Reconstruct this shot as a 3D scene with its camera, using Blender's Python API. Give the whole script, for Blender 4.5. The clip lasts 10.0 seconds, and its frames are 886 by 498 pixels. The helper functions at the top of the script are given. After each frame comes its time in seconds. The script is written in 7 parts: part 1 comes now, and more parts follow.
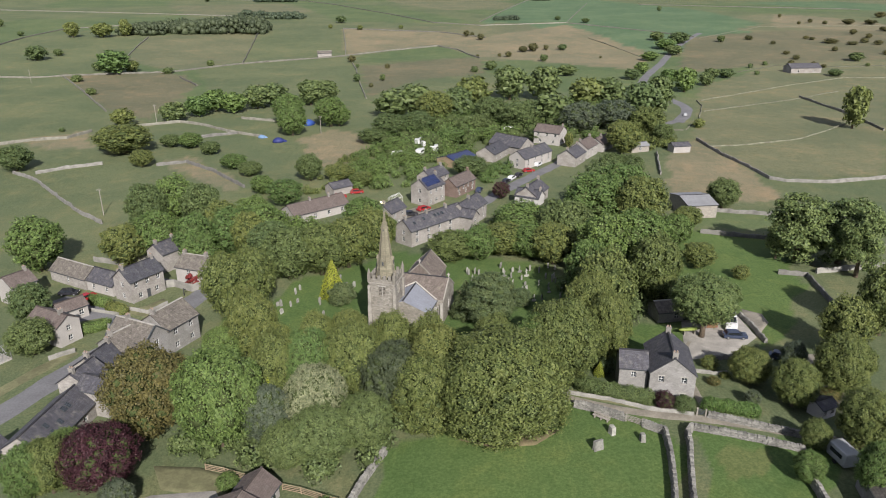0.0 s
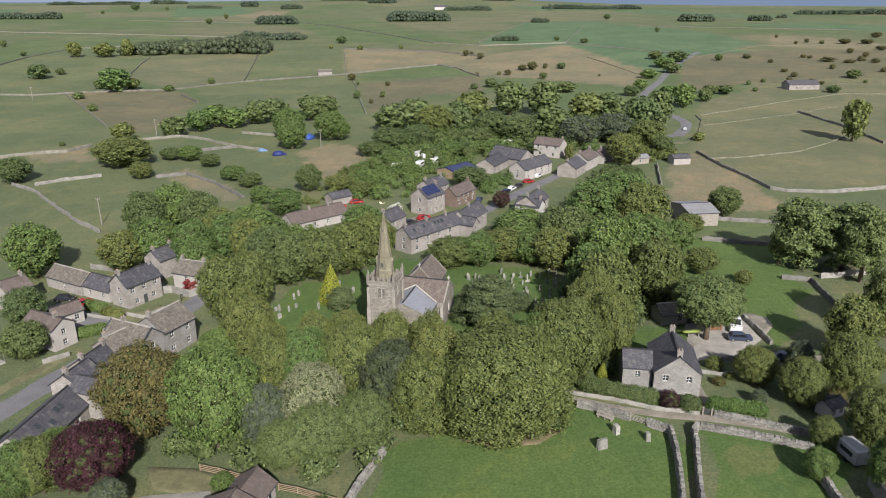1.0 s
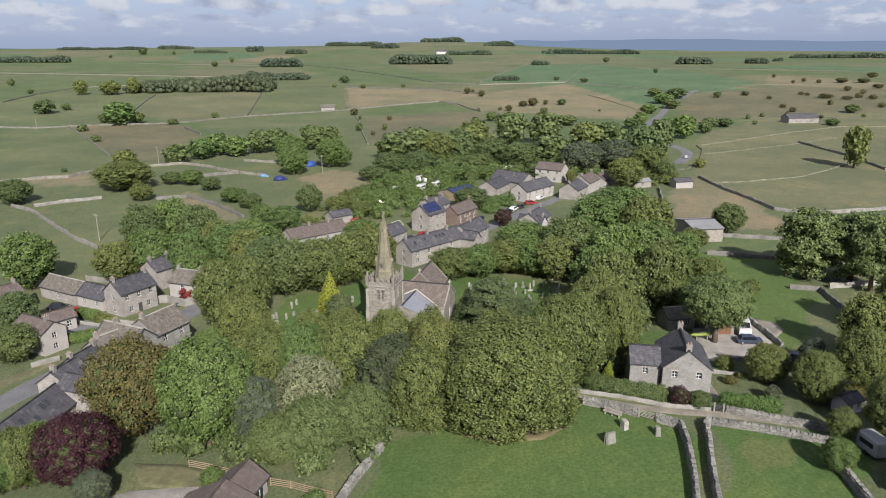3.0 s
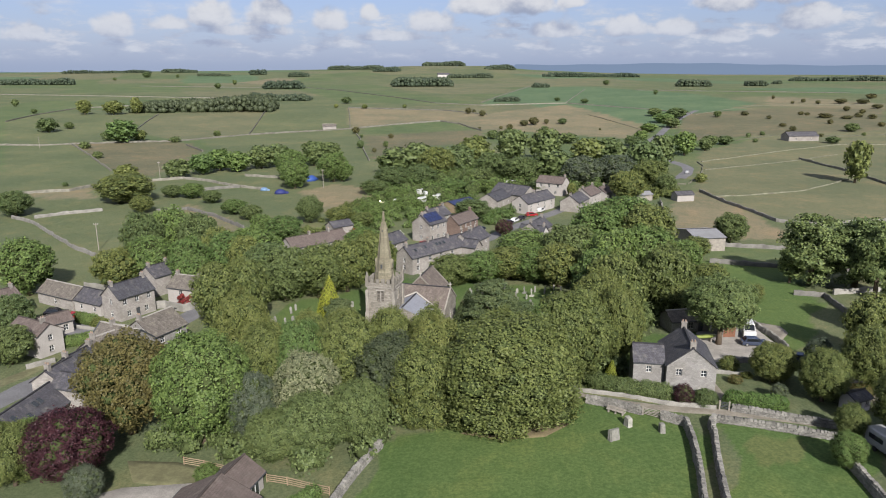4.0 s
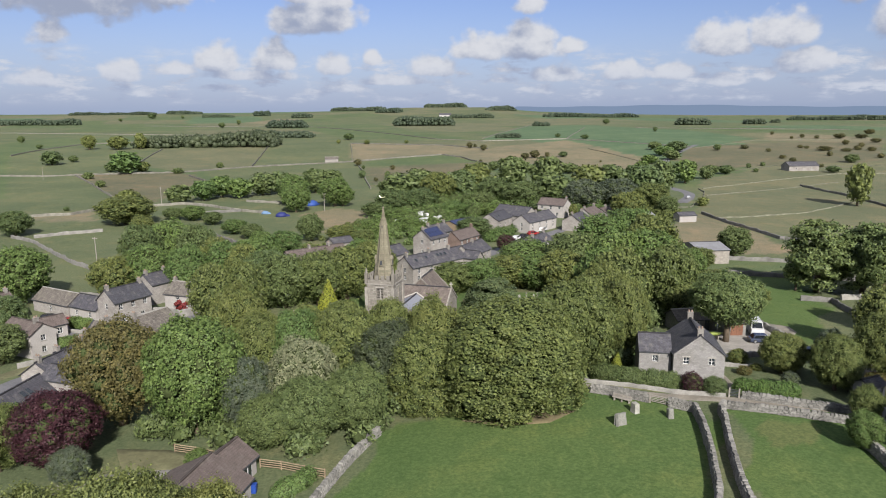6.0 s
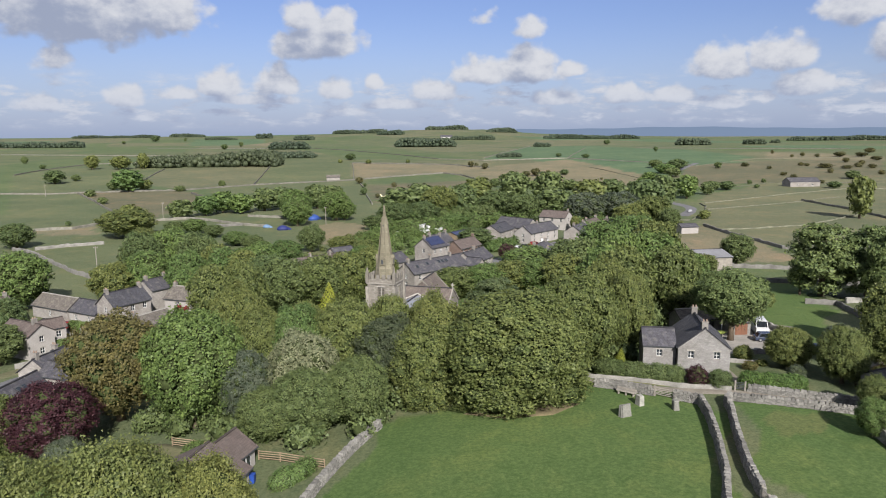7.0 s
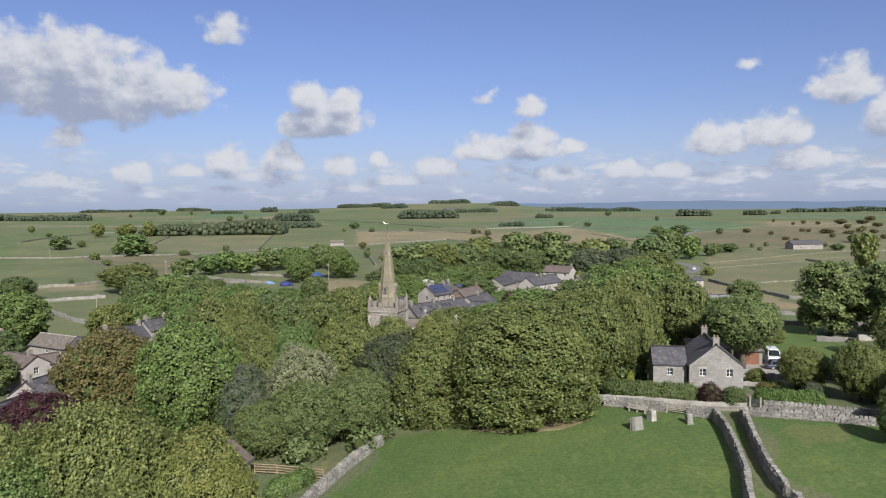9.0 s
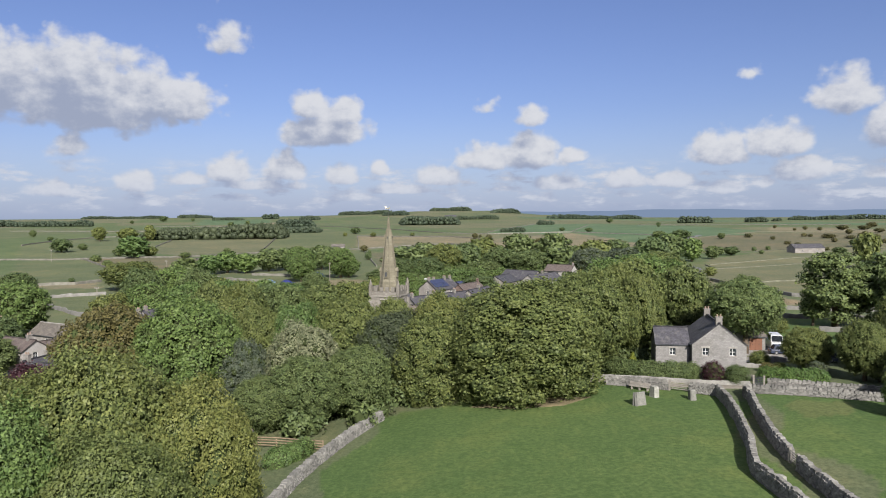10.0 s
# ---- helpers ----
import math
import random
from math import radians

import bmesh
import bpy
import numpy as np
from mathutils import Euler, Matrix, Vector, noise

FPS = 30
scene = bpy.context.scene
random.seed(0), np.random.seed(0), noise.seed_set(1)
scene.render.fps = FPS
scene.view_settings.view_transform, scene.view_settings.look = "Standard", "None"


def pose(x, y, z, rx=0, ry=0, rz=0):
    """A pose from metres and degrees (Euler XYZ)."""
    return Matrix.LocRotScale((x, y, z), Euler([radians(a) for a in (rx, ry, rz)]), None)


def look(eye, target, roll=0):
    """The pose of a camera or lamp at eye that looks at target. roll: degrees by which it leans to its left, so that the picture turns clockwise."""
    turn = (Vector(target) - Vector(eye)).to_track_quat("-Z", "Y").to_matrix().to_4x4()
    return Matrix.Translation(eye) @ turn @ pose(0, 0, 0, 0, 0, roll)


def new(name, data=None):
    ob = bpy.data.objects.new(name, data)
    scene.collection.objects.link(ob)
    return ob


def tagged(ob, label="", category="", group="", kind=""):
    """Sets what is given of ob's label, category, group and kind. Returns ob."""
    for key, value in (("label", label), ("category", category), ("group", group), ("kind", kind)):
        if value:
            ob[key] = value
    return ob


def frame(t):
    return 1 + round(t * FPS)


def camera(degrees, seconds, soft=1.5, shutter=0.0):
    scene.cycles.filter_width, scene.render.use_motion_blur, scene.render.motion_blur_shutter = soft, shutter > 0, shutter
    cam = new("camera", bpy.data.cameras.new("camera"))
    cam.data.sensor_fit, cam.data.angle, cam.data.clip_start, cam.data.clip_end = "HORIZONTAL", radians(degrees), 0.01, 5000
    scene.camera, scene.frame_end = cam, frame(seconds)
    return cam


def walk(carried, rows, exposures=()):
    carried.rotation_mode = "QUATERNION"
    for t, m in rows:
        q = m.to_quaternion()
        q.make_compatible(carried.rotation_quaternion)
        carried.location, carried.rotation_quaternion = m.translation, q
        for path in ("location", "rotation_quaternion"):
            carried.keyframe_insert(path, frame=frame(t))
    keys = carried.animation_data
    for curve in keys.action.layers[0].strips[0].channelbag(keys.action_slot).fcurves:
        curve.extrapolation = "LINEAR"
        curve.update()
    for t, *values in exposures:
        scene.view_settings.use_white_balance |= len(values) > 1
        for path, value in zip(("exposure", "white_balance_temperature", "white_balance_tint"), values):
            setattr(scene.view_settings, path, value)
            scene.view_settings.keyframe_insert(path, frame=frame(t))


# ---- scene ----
cam = camera(64.6, 10.0, 1.05)
METRES, EYE, TILT, LEAN, TURN = 40.0, 62.0, -21.8, 0.0, 0.0
ROWS = [
    (0.0, 0.0, 0.0, 0.0, 0.0, 0.0, -0.0),
    (0.5, -0.0001, 0.0185, -0.0455, -0.0, 0.87, 0.05),
    (1.0, 0.0002, 0.0367, -0.0921, 0.01, 1.78, 0.09),
    (1.5, 0.0007, 0.0561, -0.1387, 0.04, 2.68, 0.09),
    (2.0, 0.0014, 0.0756, -0.1849, 0.08, 3.57, 0.09),
    (2.5, 0.0025, 0.0941, -0.2312, 0.11, 4.44, 0.08),
    (4.0, 0.0066, 0.1486, -0.3705, 0.24, 7.2, 0.01),
    (4.5, 0.0085, 0.1674, -0.4166, 0.28, 8.22, -0.01),
    (5.0, 0.0099, 0.1859, -0.4619, 0.32, 9.19, 0.03),
    (5.5, 0.0111, 0.2039, -0.508, 0.37, 9.96, 0.07),
    (7.0, 0.0127, 0.2577, -0.6498, 0.58, 12.42, 0.23),
    (7.5, 0.0113, 0.2766, -0.6972, 0.71, 14.1, 0.36),
    (8.0, 0.0097, 0.2954, -0.7436, 0.78, 15.92, 0.36),
    (8.5, 0.0089, 0.3161, -0.7886, 0.83, 17.44, 0.34),
    (9.0, 0.0089, 0.337, -0.834, 0.86, 18.53, 0.29),
    (9.5, 0.0083, 0.3578, -0.8792, 0.9, 19.06, 0.24),
    (10.0, 0.0075, 0.3789, -0.9249, 0.91, 19.22, 0.14),
]
EXPOSURES = [(0.0, 0.85), (10.0, 0.85)]
walk(cam, [(t, pose(0, 0, EYE, TILT, LEAN, TURN) @ pose(METRES * x, METRES * y, METRES * z, 90 + pitch, roll, yaw)) for t, x, y, z, yaw, pitch, roll in ROWS], EXPOSURES)

# ---- light: low September sun behind the camera, blue sky with cumulus ----
SUN_EL, SHADOW_AZ = 33.0, -14.0
sun = new("sun", bpy.data.lights.new("sun", "SUN"))
sun.data.energy, sun.data.angle, sun.data.color = 4.9, radians(0.53), (1.0, 0.95, 0.90)
sun_dir = Vector((-math.sin(radians(SHADOW_AZ)) * math.cos(radians(SUN_EL)), -math.cos(radians(SHADOW_AZ)) * math.cos(radians(SUN_EL)), math.sin(radians(SUN_EL))))
sun.matrix_world = look(sun_dir * 300, (0, 0, 0))
SKY_STRENGTH, CLOUD_GLOW = 0.052, 0.455

# cumulus heads: azimuth, elevation, half width, half height in degrees, softness
CUMULUS_HIGH = [
    (-26.8, 9.6, 7.8, 3.7, 1.0), (-28.4, 11.4, 3.8, 2.6, 1.0), (-33.0, 10.4, 5.4, 3.2, 1.0), (-22.0, 9.3, 4.4, 2.2, 1.0), (-17.7, 13.9, 2.0, 1.8, 0.6),
    (-10.3, 7.5, 4.2, 2.1, 1.0), (-11.3, 9.0, 1.9, 1.5, 1.0), (-8.6, 8.6, 1.7, 1.4, 1.0), (-28.7, 5.6, 1.6, 1.6, 0.55), (2.9, 8.9, 1.2, 0.8, 0.5),
    (6.3, 8.2, 1.5, 1.1, 0.8), (2.7, 5.0, 2.8, 1.4, 1.0), (6.2, 5.3, 3.4, 1.7, 1.0), (9.6, 5.0, 2.0, 0.8, 0.8), (5.8, 5.9, 1.8, 1.2, 1.0), (20.6, 5.2, 2.6, 1.7, 1.0),
    (24.6, 5.7, 2.8, 1.7, 1.0), (26.2, 3.4, 2.4, 1.1, 1.0), (29.2, 8.9, 2.8, 2.0, 1.0), (31.8, 6.4, 2.2, 2.2, 0.8), (23.0, 10.6, 1.3, 0.7, 0.4)]
CUMULUS_LOW = [
    (13.7, 2.95, 2.3, 1.04, 1.0), (17.2, 2.95, 2.0, 1.04, 1.0), (21.3, 2.2, 2.2, 0.78, 0.9), (-24.4, 2.9, 2.3, 1.17, 0.9), (-17.6, 4.0, 2.4, 1.56, 1.0),
    (-13.4, 4.2, 2.1, 1.69, 1.0), (-9.0, 3.7, 1.9, 1.30, 0.9), (-5.9, 4.2, 1.1, 1.04, 0.9), (-1.2, 3.5, 2.5, 1.30, 0.9), (8.6, 2.9, 2.4, 1.04, 0.9),
    (-30.0, 2.4, 2.4, 0.91, 0.7), (-20.5, 3.2, 2.0, 0.78, 0.7), (31.0, 3.0, 2.2, 0.78, 0.6), (-15.5, 2.8, 5.0, 0.65, 0.7), (-3.5, 2.4, 5.0, 0.65, 0.7)]


class Nodes:
    """A node tree with short calls."""

    def __init__(self, tree):
        self.tree = tree

    def add(self, kind, **inputs):
        n = self.tree.nodes.new(kind)
        for key, value in inputs.items():
            self.put(n, key, value)
        return n

    def put(self, n, key, value):
        socket = n.inputs[int(key[1:])] if key[0] == "i" and key[1:].isdigit() else n.inputs[key.replace("_", " ")]
        if hasattr(value, "is_output"):
            self.tree.links.new(value, socket)
        else:
            socket.default_value = value

    def math(self, op, a, b=0.0, c=0.0, clamp=False):
        n = self.tree.nodes.new("ShaderNodeMath")
        n.operation, n.use_clamp = op, clamp
        for k, v in enumerate((a, b, c)):
            self.put(n, "i%d" % k, v)
        return n.outputs[0]

    def vec(self, op, a, b=(0, 0, 0)):
        n = self.tree.nodes.new("ShaderNodeVectorMath")
        n.operation = op
        self.put(n, "i0", a)
        self.put(n, "i1", b)
        return n.outputs["Value"] if op in ("LENGTH", "DISTANCE", "DOT_PRODUCT") else n.outputs[0]

    def ramp(self, v, lo, hi, a=0.0, b=1.0):
        n = self.tree.nodes.new("ShaderNodeMapRange")
        n.interpolation_type = "SMOOTHSTEP"
        for k, x in enumerate((v, lo, hi, a, b)):
            self.put(n, "i%d" % k, x)
        return n.outputs[0]

    def noise(self, v, scale, detail=4.0, rough=0.55, out=0):
        n = self.tree.nodes.new("ShaderNodeTexNoise")
        self.put(n, "Vector", v)
        n.inputs["Scale"].default_value, n.inputs["Detail"].default_value, n.inputs["Roughness"].default_value = scale, detail, rough
        return n.outputs[out]

    def mix(self, fac, a, b, blend="MIX"):
        n = self.tree.nodes.new("ShaderNodeMix")
        n.data_type, n.blend_type = "RGBA", blend
        for k, v in ((0, fac), (6, a), (7, b)):
            self.put(n, "i%d" % k, (*v, 1.0) if isinstance(v, tuple) and len(v) == 3 else v)
        return n.outputs[2]


def cloud_group():
    g = bpy.data.node_groups.new("cumulus", "ShaderNodeTree")
    g.interface.new_socket("Place", in_out="INPUT", socket_type="NodeSocketVector")
    g.interface.new_socket("Density", in_out="OUTPUT", socket_type="NodeSocketFloat")
    k = Nodes(g)
    src, dst = g.nodes.new("NodeGroupInput"), g.nodes.new("NodeGroupOutput")
    p = src.outputs[0]
    best = None
    for az, el, w, h, s in [(a, e, 1.08 * w, 1.14 * h, s) for a, e, w, h, s in CUMULUS_HIGH] + CUMULUS_LOW:
        # flat bases: the lower half is less than half as deep
        e = k.vec("SUBTRACT", p, (az, el - 0.35 * h, 0))
        d = k.vec("MAXIMUM", k.vec("ABSOLUTE", k.vec("MULTIPLY", e, (1 / w, 0.8 / h, 0))), k.vec("MULTIPLY", e, (0, -2.0 / h, 0)))
        v = k.math("MULTIPLY_ADD", k.vec("LENGTH", d), -s, s)
        best = v if best is None else k.math("MAXIMUM", best, v)
    puff = k.noise(k.vec("MULTIPLY", p, (0.5, 0.7, 1)), 1.0, 5.0, 0.5)
    swirl = k.vec("ADD", p, k.vec("MULTIPLY", k.noise(p, 0.9, 3.0, 0.5, 1), (0.9, 0.9, 0)))
    heads = k.tree.nodes.new("ShaderNodeTexVoronoi")
    heads.feature = "SMOOTH_F1"
    k.put(heads, "Vector", swirl)
    heads.inputs["Scale"].default_value, heads.inputs["Detail"].default_value, heads.inputs["Smoothness"].default_value = 0.62, 2.0, 0.5
    billow = k.math("MULTIPLY_ADD", heads.outputs["Distance"], -0.42, 0.20)
    body = k.math("ADD", k.math("MULTIPLY_ADD", best, 1.15, k.math("MULTIPLY_ADD", puff, 0.85, -0.33)), billow)
    # flat distant rows towards the horizon
    rows = k.noise(k.vec("MULTIPLY", p, (0.30, 1.0, 1)), 1.0, 6.0, 0.62)
    sep = k.add("ShaderNodeSeparateXYZ", Vector=p)
    low = k.math("MULTIPLY", k.ramp(sep.outputs[1], 0.2, 1.2), k.ramp(sep.outputs[1], 5.5, 2.2))
    far = k.math("MULTIPLY", k.math("MULTIPLY_ADD", rows, 2.5, -1.16), low)
    # unseen cumulus added over the rest of the sky, thickened for more fill light
    rest = k.math("MAXIMUM", k.ramp(sep.outputs[1], 19.0, 26.0), k.ramp(k.math("ABSOLUTE", sep.outputs[0]), 38.0, 46.0))
    wide = k.math("MULTIPLY", k.math("MULTIPLY_ADD", k.noise(k.vec("MULTIPLY", p, (0.06, 0.1, 1)), 1.0, 6.0, 0.6), 2.6, -1.02), rest)
    g.links.new(k.math("MAXIMUM", wide, k.math("MAXIMUM", body, far)), dst.inputs[0])
    return g


world = bpy.data.worlds.new("sky")
scene.world = world
world.use_nodes = True
world.node_tree.nodes.clear()
w = Nodes(world.node_tree)
sky = w.add("ShaderNodeTexSky")
sky.sky_type, sky.sun_disc = "NISHITA", False
sky.sun_elevation, sky.sun_rotation = radians(SUN_EL), radians(180 + SHADOW_AZ)
sky.air_density, sky.dust_density, sky.ozone_density = 1.0, 1.2, 2.0
way = w.add("ShaderNodeTexCoord").outputs["Generated"]
xyz = w.add("ShaderNodeSeparateXYZ", Vector=way)
az_deg = w.math("MULTIPLY", w.math("ARCTAN2", xyz.outputs[0], xyz.outputs[1]), 57.29578)
el_deg = w.math("MULTIPLY", w.math("ARCSINE", xyz.outputs[2]), 57.29578)
place = w.add("ShaderNodeCombineXYZ", X=az_deg, Y=el_deg, Z=0.0).outputs[0]
group = cloud_group()


def density(v):
    n = w.add("ShaderNodeGroup")
    n.node_tree = group
    w.put(n, "i0", v)
    return n.outputs[0]


here = density(place)
above = density(w.vec("ADD", place, (0.35, 0.8, 0)))
cover = w.math("MULTIPLY", w.ramp(here, -0.03, 0.40), 0.97)
top = density(w.vec("ADD", place, (0.5, 1.9, 0)))
billows = w.math("MULTIPLY_ADD", w.noise(w.vec("MULTIPLY", place, (0.8, 1.1, 1)), 1.0, 5.0, 0.62), -1.15, 0.56)
lit = w.ramp(w.math("ADD", billows, w.math("SUBTRACT", w.math("ADD", w.math("MULTIPLY", above, 0.55), w.math("MULTIPLY", top, 0.65)), w.math("MULTIPLY", here, 0.45))), 0.78, -0.34)
cloud = w.mix(w.ramp(el_deg, 5.0, 0.5), w.mix(lit, (0.41, 0.465, 0.62), (0.86, 0.875, 0.93)), w.mix(lit, (0.43, 0.50, 0.69), (0.72, 0.77, 0.90)))
clear = w.mix(1.0, sky.outputs[0], (SKY_STRENGTH * 0.89, SKY_STRENGTH * 0.90, SKY_STRENGTH * 1.24), "MULTIPLY")
blue = w.mix(w.ramp(el_deg, 9.0, -0.5), clear, w.mix(0.5, clear, (0.255, 0.32, 0.47)))
whole = w.mix(cover, blue, w.mix(1.0, cloud, (CLOUD_GLOW,) * 3, "MULTIPLY"))
back = w.add("ShaderNodeBackground", Color=whole, Strength=1.0)
w.tree.links.new(back.outputs[0], w.add("ShaderNodeOutputWorld").inputs[0])

# ---- materials ----
def shader(name):
    m = bpy.data.materials.new(name)
    m.use_nodes = True
    m.node_tree.nodes.clear()
    k = Nodes(m.node_tree)
    return m, k, k.add("ShaderNodeNewGeometry").outputs["Position"], k.add("ShaderNodeOutputMaterial")


def finish(k, out, color, rough=0.9, height=None, bump=0.3, dist=0.05, metal=0.0, spec=0.3):
    b = k.add("ShaderNodeBsdfPrincipled", Base_Color=color, Roughness=rough, Metallic=metal)
    b.inputs["Specular IOR Level"].default_value = spec
    if height is not None:
        n = k.add("ShaderNodeBump", Height=height, Strength=bump, Distance=dist)
        k.put(b, "Normal", n.outputs[0])
    k.tree.links.new(b.outputs[0], out.inputs[0])


def tint(c, f):
    return tuple(min(1.0, v * f) for v in c)


def plain(name, col, rough=0.85, var=0.22, coarse=0.35, fine=6.0, bump=0.25, metal=0.0, spec=0.3, island=0.0):
    """Mottled at two scales; island: how far loose pieces differ."""
    m, k, p, out = shader(name)
    a = k.noise(p, coarse, 3.0)
    b = k.noise(p, fine, 5.0, 0.65)
    c = k.mix(k.ramp(a, 0.3, 0.7), tint(col, 1 - var), tint(col, 1 + var))
    c = k.mix(k.ramp(b, 0.25, 0.75), c, k.mix(1.0, c, (0.72, 0.72, 0.72), "MULTIPLY"))
    if island:
        r = k.add("ShaderNodeNewGeometry").outputs["Random Per Island"]
        o = k.add("ShaderNodeObjectInfo").outputs["Random"]
        s = k.math("FRACT", k.math("ADD", r, o))
        c = k.mix(1.0, c, k.mix(s, (1 - island,) * 3, (1 + island, 1 + island, 1 + 0.92 * island)), "MULTIPLY")
    finish(k, out, c, rough, b, bump, 0.04, metal, spec)
    return m


def masonry(name, col, course=0.28, length=0.5, var=0.3, mortar=0.75):
    """Coursed rubble by the wall's own metres."""
    m, k, p, out = shader(name)
    uv = k.add("ShaderNodeUVMap").outputs[0]
    wob = k.vec("ADD", uv, k.vec("MULTIPLY", k.noise(p, 2.0, 2.0, 0.5, 1), (0.16, 0.12, 0)))
    t = k.add("ShaderNodeTexBrick", Vector=wob, Color1=(*tint(col, 1 - var), 1), Color2=(*tint(col, 1 + var * 0.8), 1), Mortar=(*tint(col, mortar), 1), Scale=1.0)
    t.inputs["Brick Width"].default_value, t.inputs["Row Height"].default_value, t.inputs["Mortar Size"].default_value = length, course, 0.025
    a = k.noise(p, 0.4, 4.0)
    c = k.mix(k.ramp(a, 0.3, 0.72), t.outputs[0], k.mix(1.0, t.outputs[0], (0.74, 0.73, 0.70), "MULTIPLY"))
    f = k.noise(p, 7.0, 4.0)
    c = k.mix(k.ramp(f, 0.3, 0.7), c, k.mix(1.0, c, (0.8, 0.8, 0.8), "MULTIPLY"))
    finish(k, out, c, 0.92, k.math("ADD", k.math("MULTIPLY", t.outputs[1], -0.8), f), 0.5, 0.04)
    return m


def roofing(name, col, row=0.26, width=0.34, var=0.2, lichen=(0.3, 0.29, 0.24), amount=0.4, rough=0.75):
    """Slates or stone flags in rows, with lichen."""
    m, k, p, out = shader(name)
    uv = k.add("ShaderNodeUVMap").outputs[0]
    t = k.add("ShaderNodeTexBrick", Vector=uv, Color1=(*tint(col, 1 - var), 1), Color2=(*tint(col, 1 + var), 1), Mortar=(*tint(col, 0.45), 1), Scale=1.0)
    t.inputs["Brick Width"].default_value, t.inputs["Row Height"].default_value, t.inputs["Mortar Size"].default_value = width, row, 0.018
    a = k.noise(p, 0.8, 6.0, 0.7)
    c = k.mix(k.math("MULTIPLY", k.ramp(a, 0.48, 0.75), amount), t.outputs[0], lichen)
    f = k.noise(k.vec("MULTIPLY", uv, (2.5, 0.5, 1)), 1.0, 3.0)
    c = k.mix(k.ramp(f, 0.3, 0.7), c, k.mix(1.0, c, (0.75, 0.75, 0.75), "MULTIPLY"))
    finish(k, out, c, rough, k.math("MULTIPLY", t.outputs[1], -1.0), 0.5, 0.03, 0.0, 0.4)
    return m


def foliage(name, col, col2, spread=0.22, gloss=0.55):
    """Leaves: each differs in shade, each plant in hue; some light passes through."""
    m, k, p, out = shader(name)
    r = k.add("ShaderNodeNewGeometry").outputs["Random Per Island"]
    o = k.add("ShaderNodeObjectInfo").outputs["Random"]
    big = k.noise(p, 0.9, 5.0, 0.7)
    c = k.mix(k.ramp(k.math("ADD", big, k.math("MULTIPLY_ADD", r, 0.22, -0.11)), 0.28, 0.72), col, col2)
    c = k.mix(1.0, c, k.mix(r, (1 - spread,) * 3, (1 + spread, 1 + spread, 1 + spread * 0.6)), "MULTIPLY")
    c = k.mix(1.0, c, k.mix(o, (0.86, 0.9, 0.9), (1.14, 1.08, 1.0)), "MULTIPLY")
    d = k.add("ShaderNodeBsdfPrincipled", Base_Color=c, Roughness=gloss)
    d.inputs["Specular IOR Level"].default_value = 0.25
    t = k.add("ShaderNodeBsdfTranslucent", Color=c)
    s = k.add("ShaderNodeMixShader", i0=0.30, i1=d.outputs[0], i2=t.outputs[0])
    k.tree.links.new(s.outputs[0], out.inputs[0])
    return m


def pasture(name):
    """Ground: each field's tone, mown or grazed, with tufts and dry patches."""
    m, k, p, out = shader(name)
    base = k.add("ShaderNodeAttribute")
    base.attribute_name = "field"
    c = base.outputs["Color"]
    a = k.noise(p, 0.018, 5.0, 0.6)
    c = k.mix(k.ramp(a, 0.35, 0.68), k.mix(1.0, c, (0.86, 0.90, 0.88), "MULTIPLY"), k.mix(1.0, c, (1.18, 1.10, 1.08), "MULTIPLY"))
    b = k.noise(p, 0.11, 6.0, 0.68)
    c = k.mix(k.ramp(b, 0.46, 0.70), c, k.mix(1.0, c, (1.32, 1.14, 1.12), "MULTIPLY"))
    d = k.noise(k.vec("ADD", p, (31.0, 7.0, 3.0)), 0.33, 6.0, 0.72)
    c = k.mix(k.ramp(d, 0.5, 0.72), c, k.mix(1.0, c, (0.80, 0.86, 0.80), "MULTIPLY"))
    # long dry streaks left by grazing and mowing
    e = k.noise(k.vec("MULTIPLY", p, (1.6, 0.35, 1.0)), 0.55, 5.0, 0.7)
    c = k.mix(k.math("MULTIPLY", k.ramp(e, 0.54, 0.72), 0.62), c, k.mix(1.0, c, (1.45, 1.28, 1.32), "MULTIPLY"))
    f = k.noise(p, 2.3, 5.0, 0.75)
    c = k.mix(k.ramp(f, 0.3, 0.72), k.mix(1.0, c, (0.60, 0.66, 0.60), "MULTIPLY"), k.mix(1.0, c, (1.14, 1.10, 1.08), "MULTIPLY"))
    g = k.noise(p, 9.0, 3.0, 0.7)
    finish(k, out, c, 0.95, k.math("ADD", k.math("MULTIPLY", g, 0.6), f), 0.6, 0.15, 0.0, 0.15)
    return m


def glow(name, col, strength):
    m, k, p, out = shader(name)
    e = k.add("ShaderNodeEmission", Color=(*col, 1), Strength=strength)
    k.tree.links.new(e.outputs[0], out.inputs[0])
    return m


GROUND = pasture("pasture")
ASPHALT = plain("asphalt", (0.140, 0.138, 0.144), 0.9, 0.12, 0.2, 3.0)
TRACK = plain("limestone track", (0.210, 0.189, 0.154), 0.95, 0.2, 0.4, 3.0)
GRAVEL = plain("pale gravel", (0.285, 0.267, 0.242), 0.95, 0.14, 0.5, 5.0)
VERGE = plain("dry verge", (0.135, 0.132, 0.070), 0.95, 0.25, 0.3, 2.0, 0.6)
SOIL = plain("bare soil", (0.135, 0.112, 0.062), 0.95, 0.25, 0.5, 3.0)
DRYSTONE = plain("drystone limestone", (0.184, 0.178, 0.164), 0.95, 0.2, 0.6, 5.0, 0.5, island=0.3)
